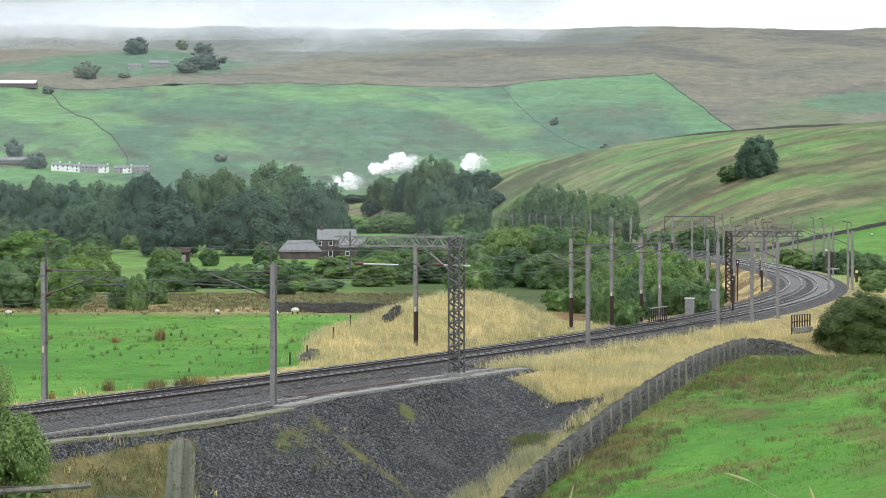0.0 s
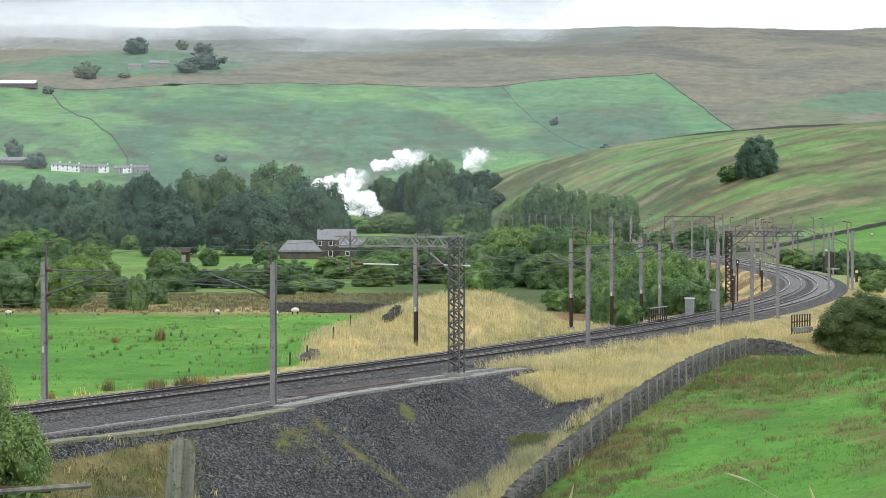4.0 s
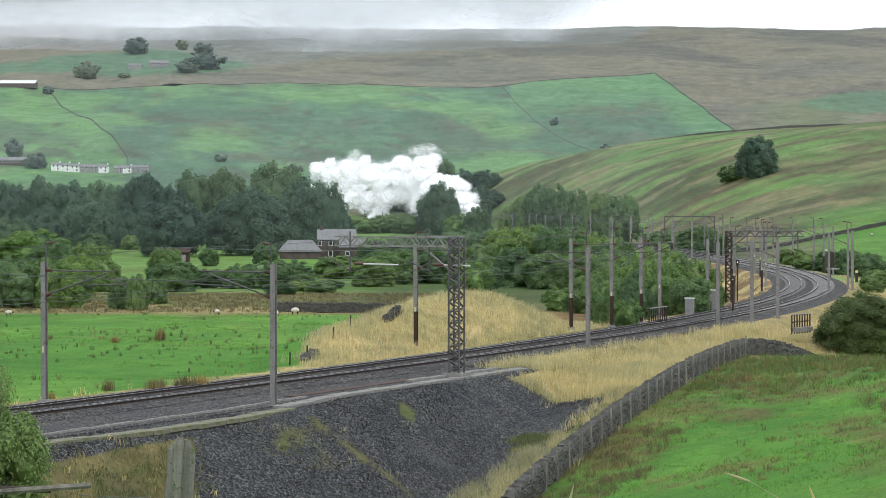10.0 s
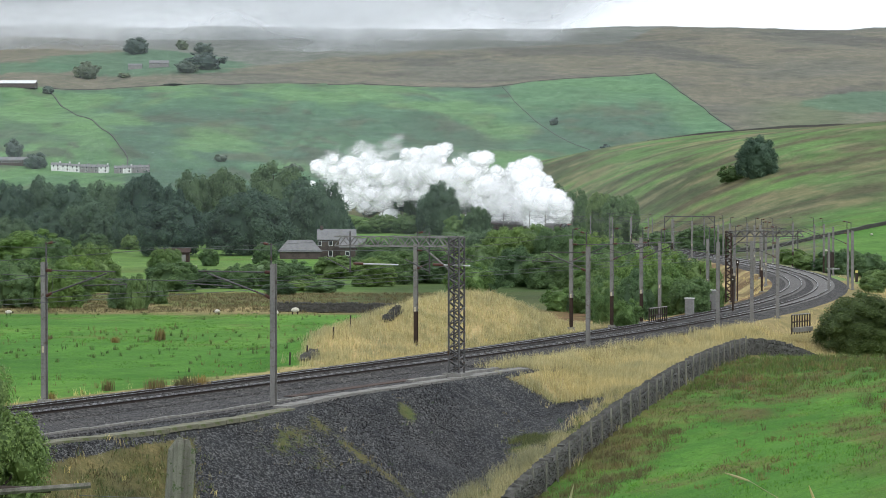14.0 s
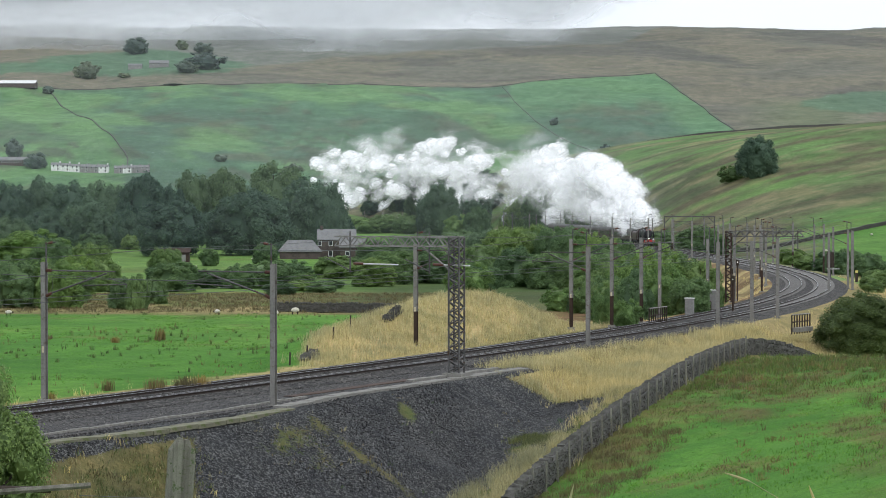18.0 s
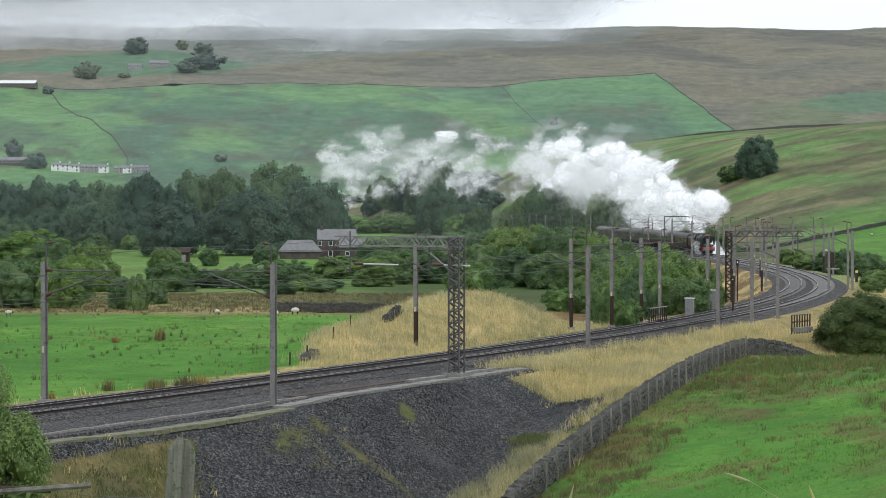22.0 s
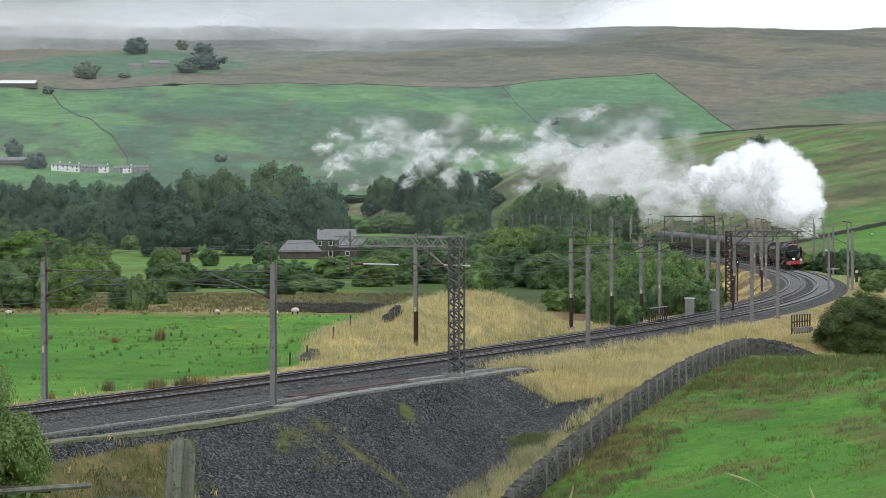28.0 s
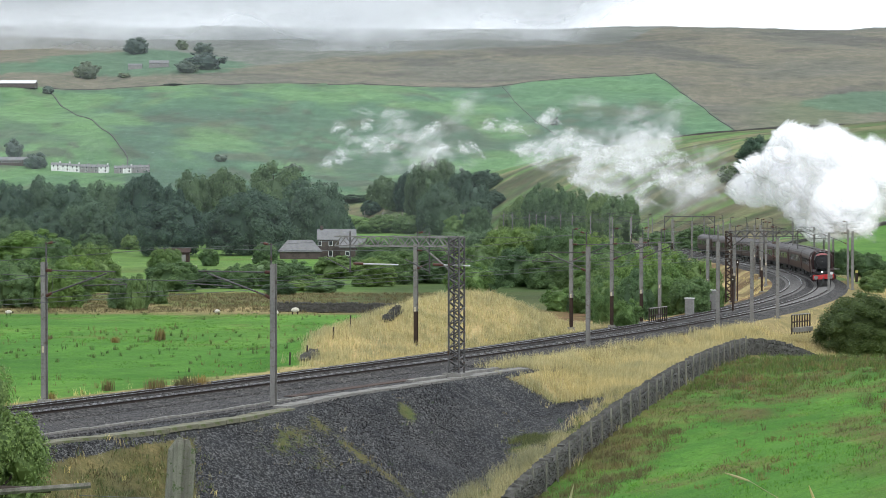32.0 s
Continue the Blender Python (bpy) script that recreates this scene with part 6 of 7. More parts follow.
scatter("dry_grass", M_STRAW, "tall dry straw-coloured grass on the bank", lambda x, y: (track_n(x, y) < -5.8) & (track_n(x, y) > -19 + 1.2 * fbm(x, y, 14, 5)) & (x + fbm(x, y, 14, 5) > -8.9) & (yb_of(x, y) + 2 * fbm(x, y, 14, 5) > 142) & (yb_of(x, y) < 196), (-14, 22, 130, 215), 20000, 0.6, 0.35, 12, 1, 0.5, 0.01, 0.5)
scatter("dry_grass", M_STRAW, "tall dry straw-coloured grass between wall and line", lambda x, y: (track_n(x, y) > np.where(y > 137.5, 5.9, edge_n(y) + 0.3)) & (wall_side(x, y) < -0.6) & (y + 2 * fbm(x, y, 14, 5) > 133) & (y < 186), (2, 26, 112, 186), 20000, 0.6, 0.35, 12, 2, 0.5, 0.01, 0.5)
scatter("dry_grass", M_STRAW, "dry grass verge along the track", lambda x, y: ((track_n(x, y) < -5.4) & (track_n(x, y) > -7.4) & (y > 95)) | ((track_n(x, y) > 6.0) & (track_n(x, y) < 13) & (y > 186)), (-30, 60, 95, 330), 13000, 0.4, 0.28, 7, 3, 0.5, 0.011, 0.3)
scatter("dry_grass", M_STRAW, "pale tussocks beside the foot of the wall", lambda x, y: (wall_side(x, y) < -0.4) & (wall_side(x, y) > -3.4) & (fbm(x, y, 5, 31) > -0.25), (-3, 14, 90, 134), 3600, 0.6, 0.32, 16, 4, 0.55, 0.008, 0.4)
scatter("rushes", M_RUSH, "brown rushes scattered in the fields", lambda x, y: (track_n(x, y) < -9) & (fbm(x, y, 9, 33) > 0.2), (-52, 0, 108, 232), 2200, 0.42, 0.2, 7, 5, 0.35, 0.014, 2.0)
scatter("weeds", M_WEED, "dark green docks and weeds scattered in the field", lambda x, y: (track_n(x, y) < -9) & (fbm(x, y, 11, 35) > 0.15), (-52, 0, 108, 232), 1500, 0.4, 0.22, 9, 15, 0.5, 0.03, 2.5)
scatter("rushes", M_RUSH, "brown rough grass in the sloping field", lambda x, y: (wall_side(x, y) > 0.8) & (fbm(x, y * 0.45, 3.0, 51) * 0.75 + 0.45 * fbm(x, y, 30, 1) + 0.4 * (1 - sstep(0, 7, wall_side(x, y))) > 0.12 + 0.3 * (1 - sstep(70, 95, y))), (4, 36, 62, 150), 9000, 0.2, 0.45, 12, 6, 0.9, 0.011, 1.1)
scatter("dead_weeds", M_DEAD, "tall brown docks in the sloping field", lambda x, y: (wall_side(x, y) > 1.5) & (fbm(x, y * 0.6, 4.0, 53) > 0.25), (6, 38, 84, 166), 1300, 0.28, 0.3, 12, 36, 0.9, 0.016, 0.8)
scatter("weeds", M_WEED, "green weeds in the top of the sloping field", lambda x, y: (wall_side(x, y) > 0.6) & (fbm(x, y, 7, 34) > 0.15), (14, 40, 122, 172), 4500, 0.36, 0.35, 12, 7, 0.7, 0.02, 1.8)
def weedy(x, y):
    return (track_n(x, y) > edge_n(y) - 0.1) & (zones(x, y)[1] < 0.6) & (wall_side(x, y) < -0.6) & (y < 133)


scatter("weeds", M_WEED, "green weeds on the tipped stone", weedy, (-26, 12, 82, 133), 4200, 0.17, 0.3, 9, 8, 0.7, 0.014, 0.7)
scatter("dead_weeds", M_DEAD, "brown withered weeds on the tipped stone", weedy, (-26, 12, 82, 133), 7000, 0.16, 0.3, 9, 18, 0.8, 0.012, 0.7)
scatter("pale_weeds", M_STRAW, "thin pale grass on the tipped stone", weedy, (-26, 12, 82, 133), 1700, 0.25, 0.3, 6, 28, 0.6, 0.01, 0.7)
def rough_foot(x, y):
    return weedy(x, y) & (x / y < -0.085 + 0.03 * fbm(x, y, 3.0, 51))


scatter("rough_grass", M_DEAD, "rough brown grass at the foot of the tipped stone", rough_foot, (-26, 0, 78, 116), 3200, 0.26, 0.35, 10, 41, 0.9, 0.012, 0.5)
scatter("weeds", M_OLIVE, "olive green weeds at the foot of the tipped stone", lambda x, y: rough_foot(x, y) & (fbm(x, y, 5, 12) > -0.1), (-26, 0, 78, 116), 8000, 0.26, 0.35, 10, 42, 0.8, 0.018, 0.6)
scatter("dry_grass", M_STRAW, "pale dry grass at the foot of the tipped stone", lambda x, y: rough_foot(x, y) & (fbm(x, y, 4, 31) > 0.1), (-26, 0, 78, 116), 900, 0.34, 0.3, 8, 43, 0.7, 0.01, 0.6)
scatter("rough_grass", M_DEAD, "rough brown grass beyond the field", lambda x, y: (track_n(x, y) < -12) & (fbm(x, y, 14, 5) > -0.4), (-70, 6, 234, 305), 5200, 0.36, 0.6, 9, 9, 0.8, 0.025, 2.0)
scatter("weeds", M_WEED, "green weeds along the railway side of the wall", lambda x, y: (wall_side(x, y) < -0.5) & (wall_side(x, y) > -2.2) & (fbm(x, y, 6, 37) > -0.2), (6, 26, 118, 168), 1500, 0.4, 0.3, 10, 38, 0.7, 0.016, 0.4)
scatter("field_grass", M_BRACKEN, "tufts of green grass in the fields", lambda x, y: ((track_n(x, y) < -8) & (yb_of(x, y) < 300)) | (wall_side(x, y) > 0.8), (-50, 38, 62, 232), 9000, 0.11, 0.35, 7, 10, 0.8, 0.018)


scatter("turf", M_TURF, "short bright green turf of the sloping field", lambda x, y: (wall_side(x, y) > 0.5) & (fbm(x, y, 6, 2) + 0.6 * fbm(x, y * 0.45, 3.0, 51) > -0.25), (3, 40, 66, 172), 30000, 0.09, 0.3, 6, 11, 1.1, 0.014)
scatter("turf", M_TURF, "short bright green turf of the level field", lambda x, y: (track_n(x, y) < -8) & (fbm(x, y, 6, 2) > -0.15), (-52, -6, 106, 234), 16000, 0.1, 0.4, 5, 12, 1.1, 0.02)


scatter("dry_grass", M_STRAW, "dry straw-coloured grass behind the wall's corner", lambda x, y: (track_n(x, y) > 5.8) & (y > 161 + (x - 21.2) * 1.15), (20, 37, 160, 190), 3500, 0.5, 0.35, 10, 71, 0.55, 0.01, 0.3)
# the growth between the tipped stone and the field wall
scatter("dry_grass", M_STRAW, "tall pale tussocks between tipped stone and wall", lambda x, y: (wall_side(x, y) < -0.5) & (wall_side(x, y) > -6.0 + 0.12 * (y - 100)) & (y < 117.5) & (y > 96), (-4, 8, 94, 119), 1700, 0.7, 0.3, 22, 81, 0.6, 0.008, 0.35)
scatter("weeds", M_OLIVE, "olive green weeds between tipped stone and wall", lambda x, y: (wall_side(x, y) < -0.5) & (wall_side(x, y) > -2.8 - 1.1 * fbm(x, y, 4, 31)) & (y > 113), (2, 16, 112, 134), 1500, 0.4, 0.3, 18, 82, 0.7, 0.011, 0.4)
scatter("weeds", M_OLIVE, "olive green strip of weeds on the tipped stone", lambda x, y: np.abs((x - 3.0) - (125.5 - y) * 0.42) + 0.5 * fbm(x, y, 3, 12) < 0.75, (2, 7, 117.5, 123), 900, 0.3, 0.25, 16, 83, 0.7, 0.011, 0.2)
scatter("weeds", M_BRACKEN, "green tufts between tipped stone and wall", lambda x, y: (wall_side(x, y) < -0.5) & (wall_side(x, y) > -4.5) & (fbm(x, y, 2.5, 84) > 0.3), (-2, 12, 96, 130), 900, 0.4, 0.28, 18, 84, 0.7, 0.012, 0.3)
# tufted brown rushes that stand in drifts over the sloping field
scatter("rushes", M_RUSH, "thick brown tufts of rushes in the sloping field", lambda x, y: (wall_side(x, y) > 0.9) & (fbm(x, y * 0.5, 12, 61) + 0.4 * fbm(x, y, 3, 62) > 0.12), (5, 37, 84, 150), 900, 0.42, 0.32, 42, 63, 0.75, 0.008, 0.5)
scatter("rushes", M_DEAD, "withered tufts of rushes in the sloping field", lambda x, y: (wall_side(x, y) > 0.9) & (fbm(x, y * 0.5, 12, 61) + 0.4 * fbm(x, y, 3, 64) > 0.05), (5, 37, 84, 152), 700, 0.36, 0.35, 40, 65, 0.8, 0.008, 0.6)
scatter("rushes", M_DEAD, "rough withered grass along the foot of the wall", lambda x, y: (wall_side(x, y) > 0.7) & (wall_side(x, y) < 4.5) & (y < 116), (3, 16, 84, 118), 900, 0.34, 0.4, 34, 66, 0.8, 0.008, 0.5)

# dry grass stalks that stand up just below the camera
for k, bow in enumerate((((1.32, 8.0, 7.1), (1.27, 8.0, 8.3), (1.18, 8.0, 8.47), (1.08, 8.0, 8.53), (0.99, 8.0, 8.56)), ((1.4, 8.2, 7.1), (1.37, 8.2, 8.3), (1.345, 8.2, 8.42), (1.32, 8.2, 8.49)), ((0.36, 8.0, 7.1), (0.43, 8.0, 8.4), (0.46, 8.0, 8.52)))):
    stalk = tagged(empty("grass_stalk"), "single dry bent grass stalk below the camera", "grass stalk", "dry stalks near the camera")
    part("stem", Mesh().tube(bow, [0.0024, 0.002, 0.0016, 0.0014, 0.001][:len(bow)], 5), M_STRAW, stalk)
    a, b = Vector(bow[-2]), Vector(bow[-1])
    part("seed_head", Mesh().tube([a, a.lerp(b, 0.3), a.lerp(b, 0.7), b], [0.0025, 0.0055, 0.0045, 0.0012], 6), M_STRAW, stalk)


def clump(x, y, h, w, label, seed):
    me = blade_mesh("rush_clump", [(x, y, ground_z(x, y))], np.array([h]), w, int(260 * w), np.random.RandomState(seed), 0.25, 0.02, M_RUSH)
    return tagged(part("rush_clump", me, None), label, "rushes", "rush clumps in the field")


for k, (x, y, h, w) in enumerate([(-15.6, 123.5, 0.85, 0.7), (-14.2, 125.0, 0.9, 0.75), (-13.4, 126.0, 0.85, 0.6), (-18.6, 126.5, 0.7, 0.4), (-20.6, 119, 0.6, 0.4), (-22.5, 181, 1.0, 0.5), (-25.5, 177, 0.5, 0.4), (-31.5, 181, 0.5, 0.5)]):
    clump(x, y, h, w, "brown clump of rushes standing in the green field", 70 + k)


# ---- steam: wisps of soft flakes that boil up, turn, drift and thin out ----
def steam_material(name, most, grain, torn, shift):
    m, n, l, b = mat_base(name, 1.0, 0, 0.0)
    b.inputs["Base Color"].default_value = (0.98, 0.98, 0.98, 1)
    tr = n.new("ShaderNodeBsdfTranslucent")
    tr.inputs["Color"].default_value = (0.98, 0.98, 0.98, 1)
    mx = n.new("ShaderNodeMixShader")
    mx.inputs[0].default_value = 0.5
    l.new(b.outputs[0], mx.inputs[1])
    l.new(tr.outputs[0], mx.inputs[2])
    at = n.new("ShaderNodeVertexColor")
    at.layer_name = "body"
    nz = noise_node(n, l, grain, 4, "Object", 0.65)
    f = n.new("ShaderNodeMath")
    f.operation = "MULTIPLY_ADD"
    l.new(nz.outputs["Fac"], f.inputs[0])
    f.inputs[1].default_value = torn
    f.inputs[2].default_value = shift
    s = n.new("ShaderNodeMath")
    s.operation = "ADD"
    l.new(f.outputs[0], s.inputs[0])
    l.new(at.outputs["Color"], s.inputs[1])
    mr = n.new("ShaderNodeMapRange")
    mr.interpolation_type = "SMOOTHSTEP"
    mr.inputs["From Min"].default_value, mr.inputs["From Max"].default_value = 0.0, 0.9
    mr.inputs["To Max"].default_value = most
    l.new(s.outputs[0], mr.inputs["Value"])
    clear = n.new("ShaderNodeBsdfTransparent")
    out = n.new("ShaderNodeMixShader")
    l.new(mr.outputs[0], out.inputs[0])
    l.new(clear.outputs[0], out.inputs[1])
    l.new(mx.outputs[0], out.inputs[2])
    l.new(out.outputs[0], n["Material Output"].inputs[0])
    return m


M_STEAM = steam_material("steam", 0.95, 0.6, 0.9, -0.45)
M_WISP = steam_material("torn_steam", 0.31, 0.2, 3.4, -1.9)
M_VAPOUR = steam_material("thin_steam", 0.18, 0.13, 3.4, -1.9)


def puff_data(seed, count, r, mat):
    """Soft domed flakes, thick in the middle and thin at the rim, lying like scales over a lump of steam."""
    rng = np.random.RandomState(seed)
    mb, val = Mesh(), []
    thick = mat is M_STEAM
    for k in range(count):
        d = rng.normal(size=3)
        d /= np.linalg.norm(d)
        p = d * r * (0.5 * rng.rand() ** 0.5) * np.array([1, 0.8, 0.95])
        q = r * (0.46 + 0.3 * rng.rand())
        o = len(mb.v)
        mb.v.append(tuple(p + np.array([0, -0.12 * q, 0])))
        val.append(0.95 if thick else 0.6)
        for ring, (rad, v) in enumerate(((0.5, 0.75 if thick else 0.42), (1.0, -0.12))):
            for i in range(10):
                c = 2 * math.pi * i / 10
                w = 1 + 0.16 * rng.normal() * (ring == 1)
                mb.v.append(tuple(p + np.array([math.cos(c) * rad * w, 0.1 * (rad - 0.75), 1.2 * math.sin(c) * rad * w]) * q))
                val.append(v)
        for i in range(10):
            j = (i + 1) % 10
            mb.f.append((o, o + 1 + i, o + 1 + j))
            mb.f.append((o + 1 + i, o + 11 + i, o + 11 + j, o + 1 + j))
    me = mb.data("steam_cloud", mat, True)
    lay = me.color_attributes.new("body", "FLOAT_COLOR", "POINT")
    lay.data.foreach_set("color", [c for v in val for c in (v, v, v, 1)])
    return me


def facing(n):
    """Turn of a wisp whose flakes face the way n."""
    return Vector((0, -1, 0)).rotation_difference(Vector(n)).to_matrix().to_4x4()


PUFFS_SMALL = [puff_data(230 + k, 9, 3.0, M_STEAM) for k in range(6)]
PUFFS = [puff_data(200 + k, 12, 4.8, M_STEAM) for k in range(6)]
PUFFS_BIG = [puff_data(210 + k, 14, 7.0, M_STEAM) for k in range(5)]
WISPS = [puff_data(240 + k, 7, 8.5, M_WISP) for k in range(6)]
VAPOUR = [puff_data(220 + k, 5, 13.0, M_VAPOUR) for k in range(6)]
STEAM = []


def steam_rows(rng, t0, origin, path, life, fade, sink=18.0):
    """From its wait below the line's bed a wisp comes up at t0, follows its path by age, and at last turns its edge."""
    o = Vector(origin)
    face = Vector((rng.uniform(-0.25, 0.25), -1, rng.uniform(0.95, 1.35))).normalized()
    roll = rng.uniform(-25, 25)
    along = (o + path(life) - Vector(EYE)).normalized()
    flat = Vector((rng.gauss(0, 1), rng.gauss(0, 0.2), rng.gauss(0, 1)))
    edge_on = (flat - along * flat.dot(along)).normalized()
    if edge_on.dot(face) < 0:
        edge_on = -edge_on

    def at(t):
        a = t - t0
        if a <= 0:
            return Matrix.Translation((o.x, o.y, o.z - sink)) @ facing(face) @ pose(0, 0, 0, 0, roll, 0)
        turn = roll + 2.0 * min(a, life)
        if a > life + fade + 0.03:
            p = o + path(life + fade)
            return Matrix.Translation((p.x, p.y, o.z - sink - 10)) @ facing(face.slerp(edge_on, 0.68)) @ pose(0, 0, 0, 0, turn, 0)
        edge = min(1.0, max(0.0, (a - life) / fade))
        return Matrix.Translation(o + path(a)) @ facing(face.slerp(edge_on, 0.68 * edge)) @ pose(0, 0, 0, 0, turn, 0)

    end = life + fade
    ages = {-0.04, 0.04, 0.4, 0.9, 1.7, 3.0, 3 + (life - 3) * 0.5, life, life + fade * 0.5, end, end + 0.08}
    times = {0.0, 32.0, *[t0 + a for a in ages]}
    return [(t, at(t)) for t in sorted(t for t in times if 0 <= t <= 32)]


def puff(rng, kind, t0, origin, up, rise, spread, drift, life, fade, quick=1.1, side=(0, 0, 0), swing=(0, 0, 0)):
    """One wisp: it shoots up by the height up, spreads, and then rises and drifts on."""
    sd = Vector((rng.gauss(0, 1), rng.gauss(0, 1), rng.gauss(0, 0.7)))
    sv, gv, dv = Vector(side), Vector(swing), Vector((drift[0], drift[1], rise))

    def path(a):
        g = spread * (1 - math.exp(-a / 2.5)) + spread * 0.09 * a
        return sv * (1 - math.exp(-a / 0.8)) + gv * (1 - math.exp(-max(a - 0.8, 0) / 3.0)) + sd * g + Vector((0, 0, up * (1 - math.exp(-a / quick)))) + dv * a

    thin = kind is VAPOUR or kind is WISPS
    ob = new("steam_cloud", rng.choice(kind))
    tagged(ob, "thin white steam drifting over the line" if thin else "billowing white steam from the locomotive hanging over the line", "steam", "steam of the train", "stuff")
    STEAM.append((ob, steam_rows(rng, t0, origin, path, life, fade)))


def emit():
    rng = random.Random(17)
    t = 0.7
    while t < 31.95:
        y = y_at(arc_at(front_y(t)) + 11.0)
        p = track_point(y, 2.4, 6.2) if y >= 470 else track_point(y, 3.8, 8.0)
        if y < 470:
            # close by: a tall rolling column blown to the outside of the curve
            top = float(np.interp(y, [250, 330, 420, 470], [14.5, 14, 10, 7.5]))
            for k in range(9):
                kind = PUFFS_SMALL if k < 5 else PUFFS
                side = (rng.uniform(-0.5, 6.0) * float(1 - sstep(300, 440, y)) * float(np.interp(y, [275, 295, 320], [1.5, 1.1, 0.6])), 0, 0)
                puff(rng, kind, t + rng.uniform(-0.22, 0.22), p + Vector((rng.gauss(0, 0.5), rng.gauss(0, 0.5), rng.gauss(0.6, 0.4))), rng.uniform(-0.15, 0.95) * top * 0.7, rng.uniform(0.25, 0.6), 1.4, (rng.uniform(0.3, 1.0), rng.uniform(0.3, 1.5)), rng.uniform(5.0, 8.0), 1.6, side=side)
        else:
            first, second = t < 9.2, 10.3 <= t < 16.4
            top = float(np.interp(y, [470, 520, 570, 620, 800, 950, 1150, 1300], [6, 5, 6.5, 10.5, 16, 15, 21, 18]))
            out = track_point(y, 1.0) - track_point(y, 0.0)
            reach = 17.0 if 4.5 < t < 9.2 else 13.0 if second else 0.0
            thick = 3 if t < 2.2 else 5 if not (first or second) else 12
            for k in range(thick):
                kind = PUFFS_SMALL if k % 6 < 2 or y < 560 else PUFFS if k % 6 < 4 else PUFFS_BIG
                wait = 0.7 if kind is PUFFS_BIG else 0.0
                u = rng.uniform(-0.08, 1.0)
                if first:
                    life = rng.uniform(15.0, 20.0 + 2 * u) - t - 1
                elif second:
                    life = rng.uniform(18.5, 23.5 + 3 * u) - t - 1
                else:
                    life = rng.uniform(2.6, 4.5)
                life = max(3.2, life * (0.88 + 0.12 * u))
                side = (-rng.uniform(0, 20), 0, 0) if y > 1080 else (0, 0, 0)
                drift = (rng.uniform(-0.3, 0.5) if first else rng.uniform(0.5, 1.1), rng.uniform(2.5, 5.0))
                puff(rng, kind, t + wait + rng.uniform(-0.2, 0.2), p + Vector((rng.gauss(0, 0.6), rng.gauss(0, 0.8), rng.gauss(0, 0.4) + 4 * wait * u)), u * top, (0.25 + 0.55 * u) * rng.uniform(0.5, 1.3), 1.9, drift, life, 1.6, side=side, swing=out * reach * rng.uniform(0.4, 1.1))
            for k in range(4 if first or second else 1):
                u = rng.uniform(0.1, 1.0)
                drift = (rng.uniform(-0.3, 0.5) if first else rng.uniform(0.5, 1.2), rng.uniform(2.0, 4.0))
                side = (-rng.uniform(0, 20), 0, 0) if y > 1080 else (0, 0, 0)
                life = rng.uniform(20, 26 + 5 * u) - t if first else rng.uniform(25.5, 32 + 6 * u) - t if second else 4.5
                puff(rng, WISPS, t + rng.uniform(0.8, 2.5), p + Vector((rng.gauss(0, 1), rng.gauss(0, 2), 2)), u * top, (0.3 + 0.6 * u) * rng.uniform(0.5, 1.3), 2.4, drift, max(4.0, life), 3.0, quick=1.6, side=side, swing=out * reach * rng.uniform(0.3, 1.0))
            for k in range(2 if first or second else 0):
                drift = (rng.uniform(-0.2, 0.9) if first else rng.uniform(0.8, 1.8), rng.uniform(0.5, 2.5))
                puff(rng, VAPOUR, t + rng.uniform(1.5, 4.0), p + Vector((rng.gauss(0, 2), rng.gauss(0, 2), 4)), rng.uniform(0.2, 1.0) * top, rng.uniform(0.4, 1.0), 3.2, drift, max(5.0, rng.uniform(22, 36) - t), 4.0, quick=2.0)
        t += 0.5
    # steam already hanging over the wood when the shot begins
    for cx, cy, cz, sx, num in ((-54, 1220, 20, 2.5, 4), (-33, 1215, 28, 5, 9), (-22, 1210, 31, 4, 7), (13, 1180, 29, 3, 4)):
        for k in range(num + 3):
            a = Vector((cx + rng.gauss(0, sx), cy + rng.gauss(0, 6), cz + rng.gauss(0, 1.2)))
            if k < num:
                puff(rng, PUFFS_SMALL if k % 2 else PUFFS, -3.0, a, 0.5, 0.4, 0.8, (rng.gauss(0.5, 0.3), 0.5), rng.uniform(5.5, 9.0), 2.5)
            else:
                puff(rng, WISPS, -3.0, a, 1.0, 0.6, 1.5, (rng.gauss(0.7, 0.3), 0.5), rng.uniform(8, 14), 3.0)


emit()


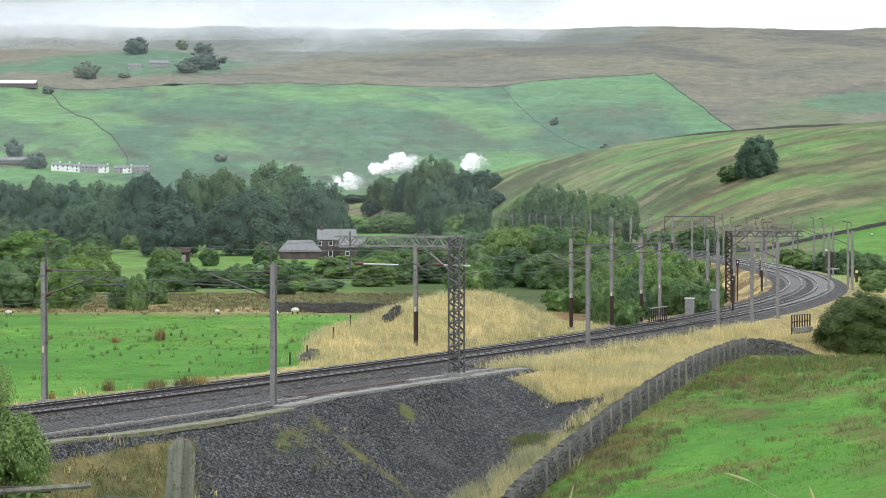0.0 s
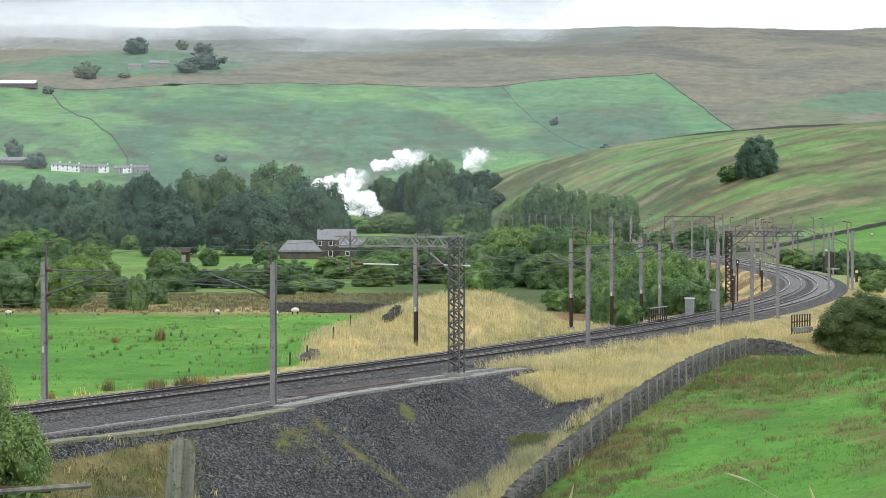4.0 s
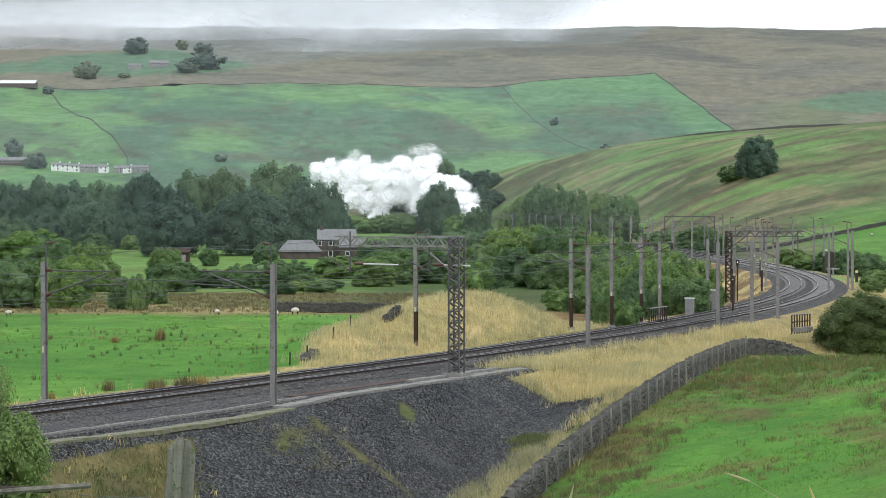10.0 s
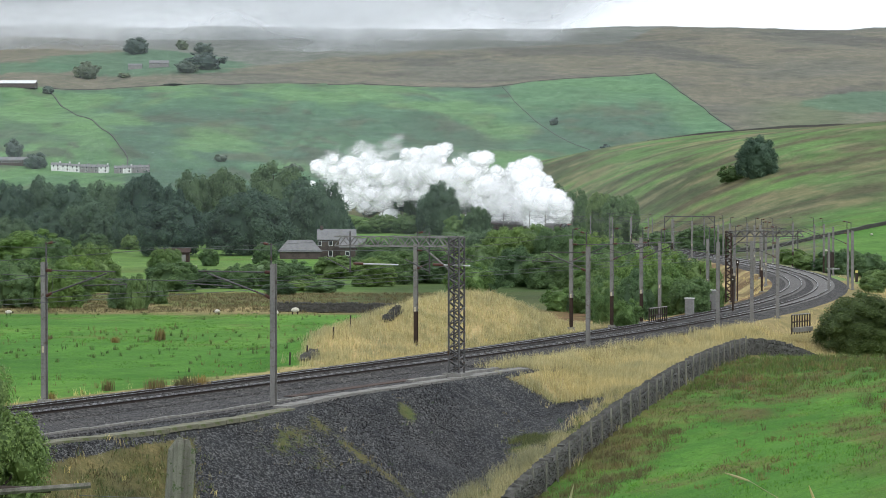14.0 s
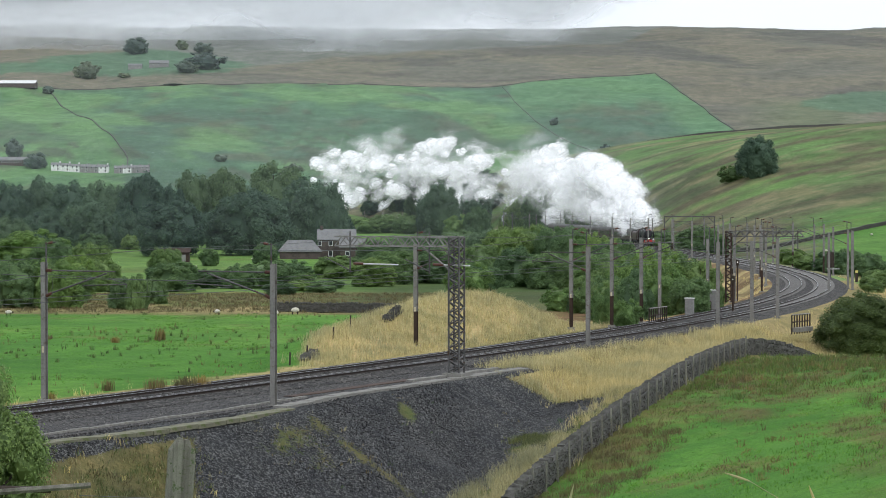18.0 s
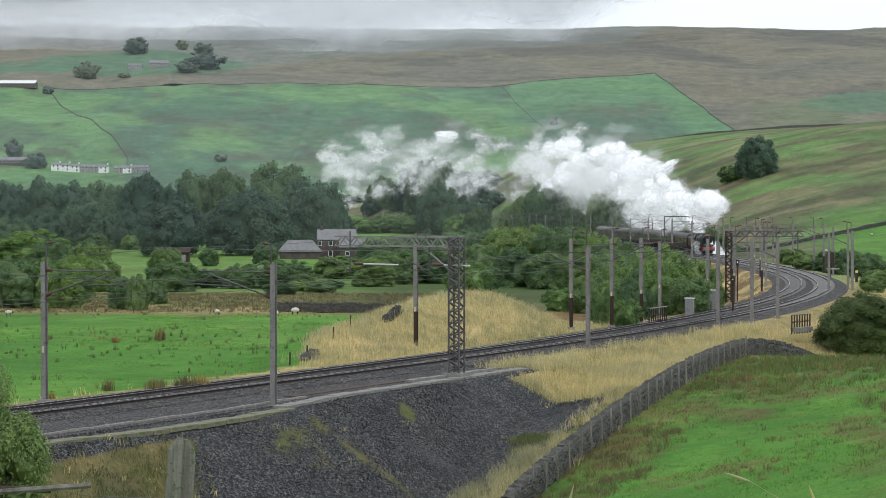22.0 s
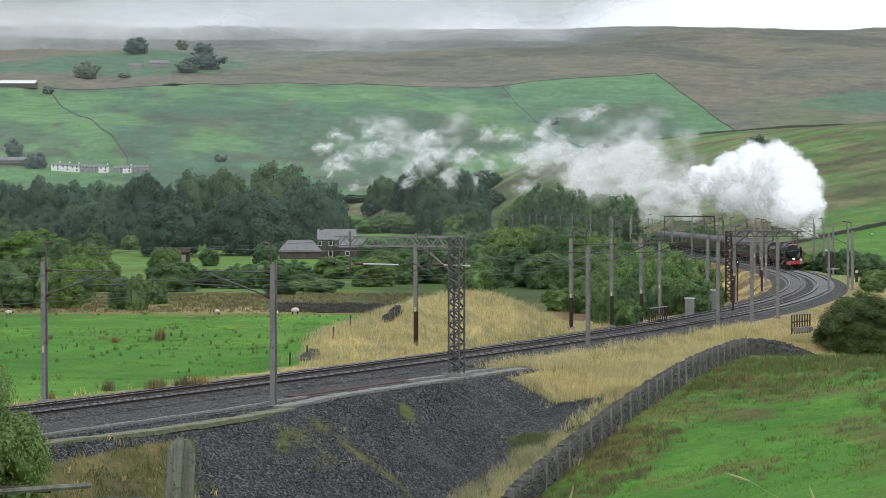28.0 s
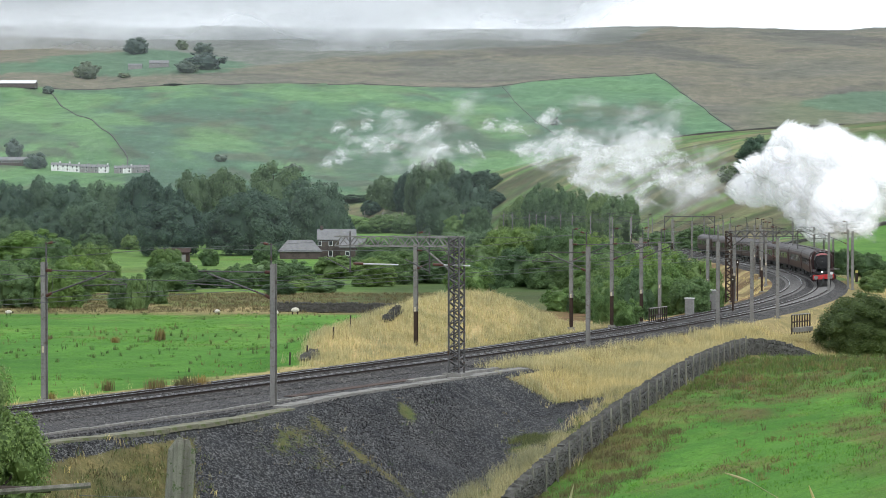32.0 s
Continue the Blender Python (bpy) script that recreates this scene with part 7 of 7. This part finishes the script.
# ---- low cloud on the hilltops ----
def cloud_material(name, soft):
    m, n, l, b = mat_base(name, 1.0, 0, 0.0)
    b.inputs["Base Color"].default_value = (0.86, 0.88, 0.9, 1)
    tr = n.new("ShaderNodeBsdfTranslucent")
    tr.inputs["Color"].default_value = (0.86, 0.88, 0.9, 1)
    body = n.new("ShaderNodeMixShader")
    body.inputs[0].default_value = 0.5
    l.new(b.outputs[0], body.inputs[1])
    l.new(tr.outputs[0], body.inputs[2])
    clear = n.new("ShaderNodeBsdfTransparent")
    at = n.new("ShaderNodeVertexColor")
    at.layer_name = "body"
    nz = noise_node(n, l, 0.008, 5, "Object", 0.6, stretch=(0.6, 1, 0.8))
    add = n.new("ShaderNodeMath")
    add.operation = "MULTIPLY_ADD"
    l.new(nz.outputs["Fac"], add.inputs[0])
    add.inputs[1].default_value = 1.3
    add.inputs[2].default_value = -0.65
    s = n.new("ShaderNodeMath")
    s.operation = "ADD"
    l.new(add.outputs[0], s.inputs[0])
    l.new(at.outputs["Color"], s.inputs[1])
    mr = n.new("ShaderNodeMapRange")
    mr.interpolation_type = "SMOOTHSTEP"
    mr.inputs["From Min"].default_value, mr.inputs["From Max"].default_value = 0.5 - soft, 0.5 + soft
    l.new(s.outputs[0], mr.inputs["Value"])
    mx = n.new("ShaderNodeMixShader")
    l.new(mr.outputs[0], mx.inputs[0])
    l.new(clear.outputs[0], mx.inputs[1])
    l.new(body.outputs[0], mx.inputs[2])
    l.new(mx.outputs[0], n["Material Output"].inputs[0])
    return m


M_CLOUD = cloud_material("low_cloud", 0.62)
CLOUDS = []


def cloud_bank(y, z0, z1, x0, x1, slope, seed, full, label):
    """A curved bank of low cloud whose under edge frays out, hanging against the hill."""
    mb, val = Mesh(), []
    nx, nz = 70, 40
    vs, fs = [], []
    for i in range(nx + 1):
        for k in range(nz + 1):
            u, w = i / nx, k / nz
            x = x0 + (x1 - x0) * u
            z = z0 + (z1 - z0) * w + slope * (x - x0)
            vs.append((x, 60 * noise.noise(Vector((u * 6, w * 3, seed))) + 90 * w, z))
            fade = max(0.0, (u - 0.8) / 0.2) + max(0.0, (0.12 - u) / 0.12)
            val.append(0.02 - 1.6 * fade + (z - z0) / full + 0.3 * noise.noise(Vector((u * 7, 0, seed + 5))))
    for i in range(nx):
        for k in range(nz):
            a = i * (nz + 1) + k
            fs.append((a, a + nz + 1, a + nz + 2, a + 1))
    me = mb.add(vs, fs).data("low_cloud", M_CLOUD, True)
    lay = me.color_attributes.new("body", "FLOAT_COLOR", "POINT")
    lay.data.foreach_set("color", [c for v in val for c in (v, v, v, 1)])
    ob = tagged(new("low_cloud", me), label, "cloud", "cloud on the hills", "structure")
    CLOUDS.append((ob, y))
    return ob


cloud_bank(2650, 178, 330, -900, 330, 0.0, 1, 95, "pale low cloud with a frayed edge over the moor")
cloud_bank(2820, 188, 380, -1000, 380, 0.0, 2, 85, "pale low cloud hanging over the hilltop")


# ---- thin translucent sheets added across the valley to stand in for haze ----
def haze_material(name):
    m, n, l, b = mat_base(name, 1.0, 0, 0.0)
    b.inputs["Base Color"].default_value = (0.84, 0.9, 0.94, 1)
    tr = n.new("ShaderNodeBsdfTranslucent")
    tr.inputs["Color"].default_value = (0.84, 0.9, 0.94, 1)
    body = n.new("ShaderNodeMixShader")
    body.inputs[0].default_value = 0.4
    l.new(b.outputs[0], body.inputs[1])
    l.new(tr.outputs[0], body.inputs[2])
    at = n.new("ShaderNodeVertexColor")
    at.layer_name = "body"
    clear = n.new("ShaderNodeBsdfTransparent")
    mx = n.new("ShaderNodeMixShader")
    l.new(at.outputs["Color"], mx.inputs[0])
    l.new(clear.outputs[0], mx.inputs[1])
    l.new(body.outputs[0], mx.inputs[2])
    l.new(mx.outputs[0], n["Material Output"].inputs[0])
    return m


M_HAZE = haze_material("valley_haze")


def mist_bank(y, x0, x1, h, most, seed):
    """An added haze sheet bowed across the valley, clear at the ground, the top and the ends."""
    nx, nz, vs, fs, val = 60, 24, [], [], []
    for i in range(nx + 1):
        u = i / nx
        x = x0 + (x1 - x0) * u
        yy = y + 40 * math.sin(u * 5 + seed)
        g = ground_z(x, yy)
        for k in range(nz + 1):
            w = (k / nz) ** 1.6
            vs.append((x, yy + 0.15 * h * w, g - 0.5 + h * w))
            ends = float(sstep(0, 0.1, u) * sstep(0, 0.1, 1 - u) * sstep(0.0, 0.12, w) * sstep(0, 0.15, 1 - w))
            val.append(most * ends * (1 + 0.35 * noise.noise(Vector((u * 5, w * 4, seed)))))
    for i in range(nx):
        for k in range(nz):
            a = i * (nz + 1) + k
            fs.append((a, a + nz + 1, a + nz + 2, a + 1))
    me = Mesh().add(vs, fs).data("mist_bank", M_HAZE, True)
    lay = me.color_attributes.new("body", "FLOAT_COLOR", "POINT")
    lay.data.foreach_set("color", [c for v in val for c in (v, v, v, 1)])
    return tagged(new("mist_bank", me), "thin pale sheet of added haze across the valley", "mist", "mist of the valley", "structure")


mist_bank(520, -170, 60, 70, 0.034, 1)
mist_bank(1330, -460, 330, 190, 0.04, 2)


# ---- what moves ----
def motions():
    behind = 0.0
    for ob, length in TRAIN:
        walk(ob, [(t * 0.5, vehicle_pose(t * 0.5, behind, length)) for t in range(65)])
        behind += length
    for ob, rows in STEAM:
        walk(ob, rows)
    for k, (ob, y) in enumerate(CLOUDS):
        walk(ob, [(0.0, pose(0, y, 0)), (32.0, pose(26 + 8 * k, y, -4 - 2 * k))])


motions()
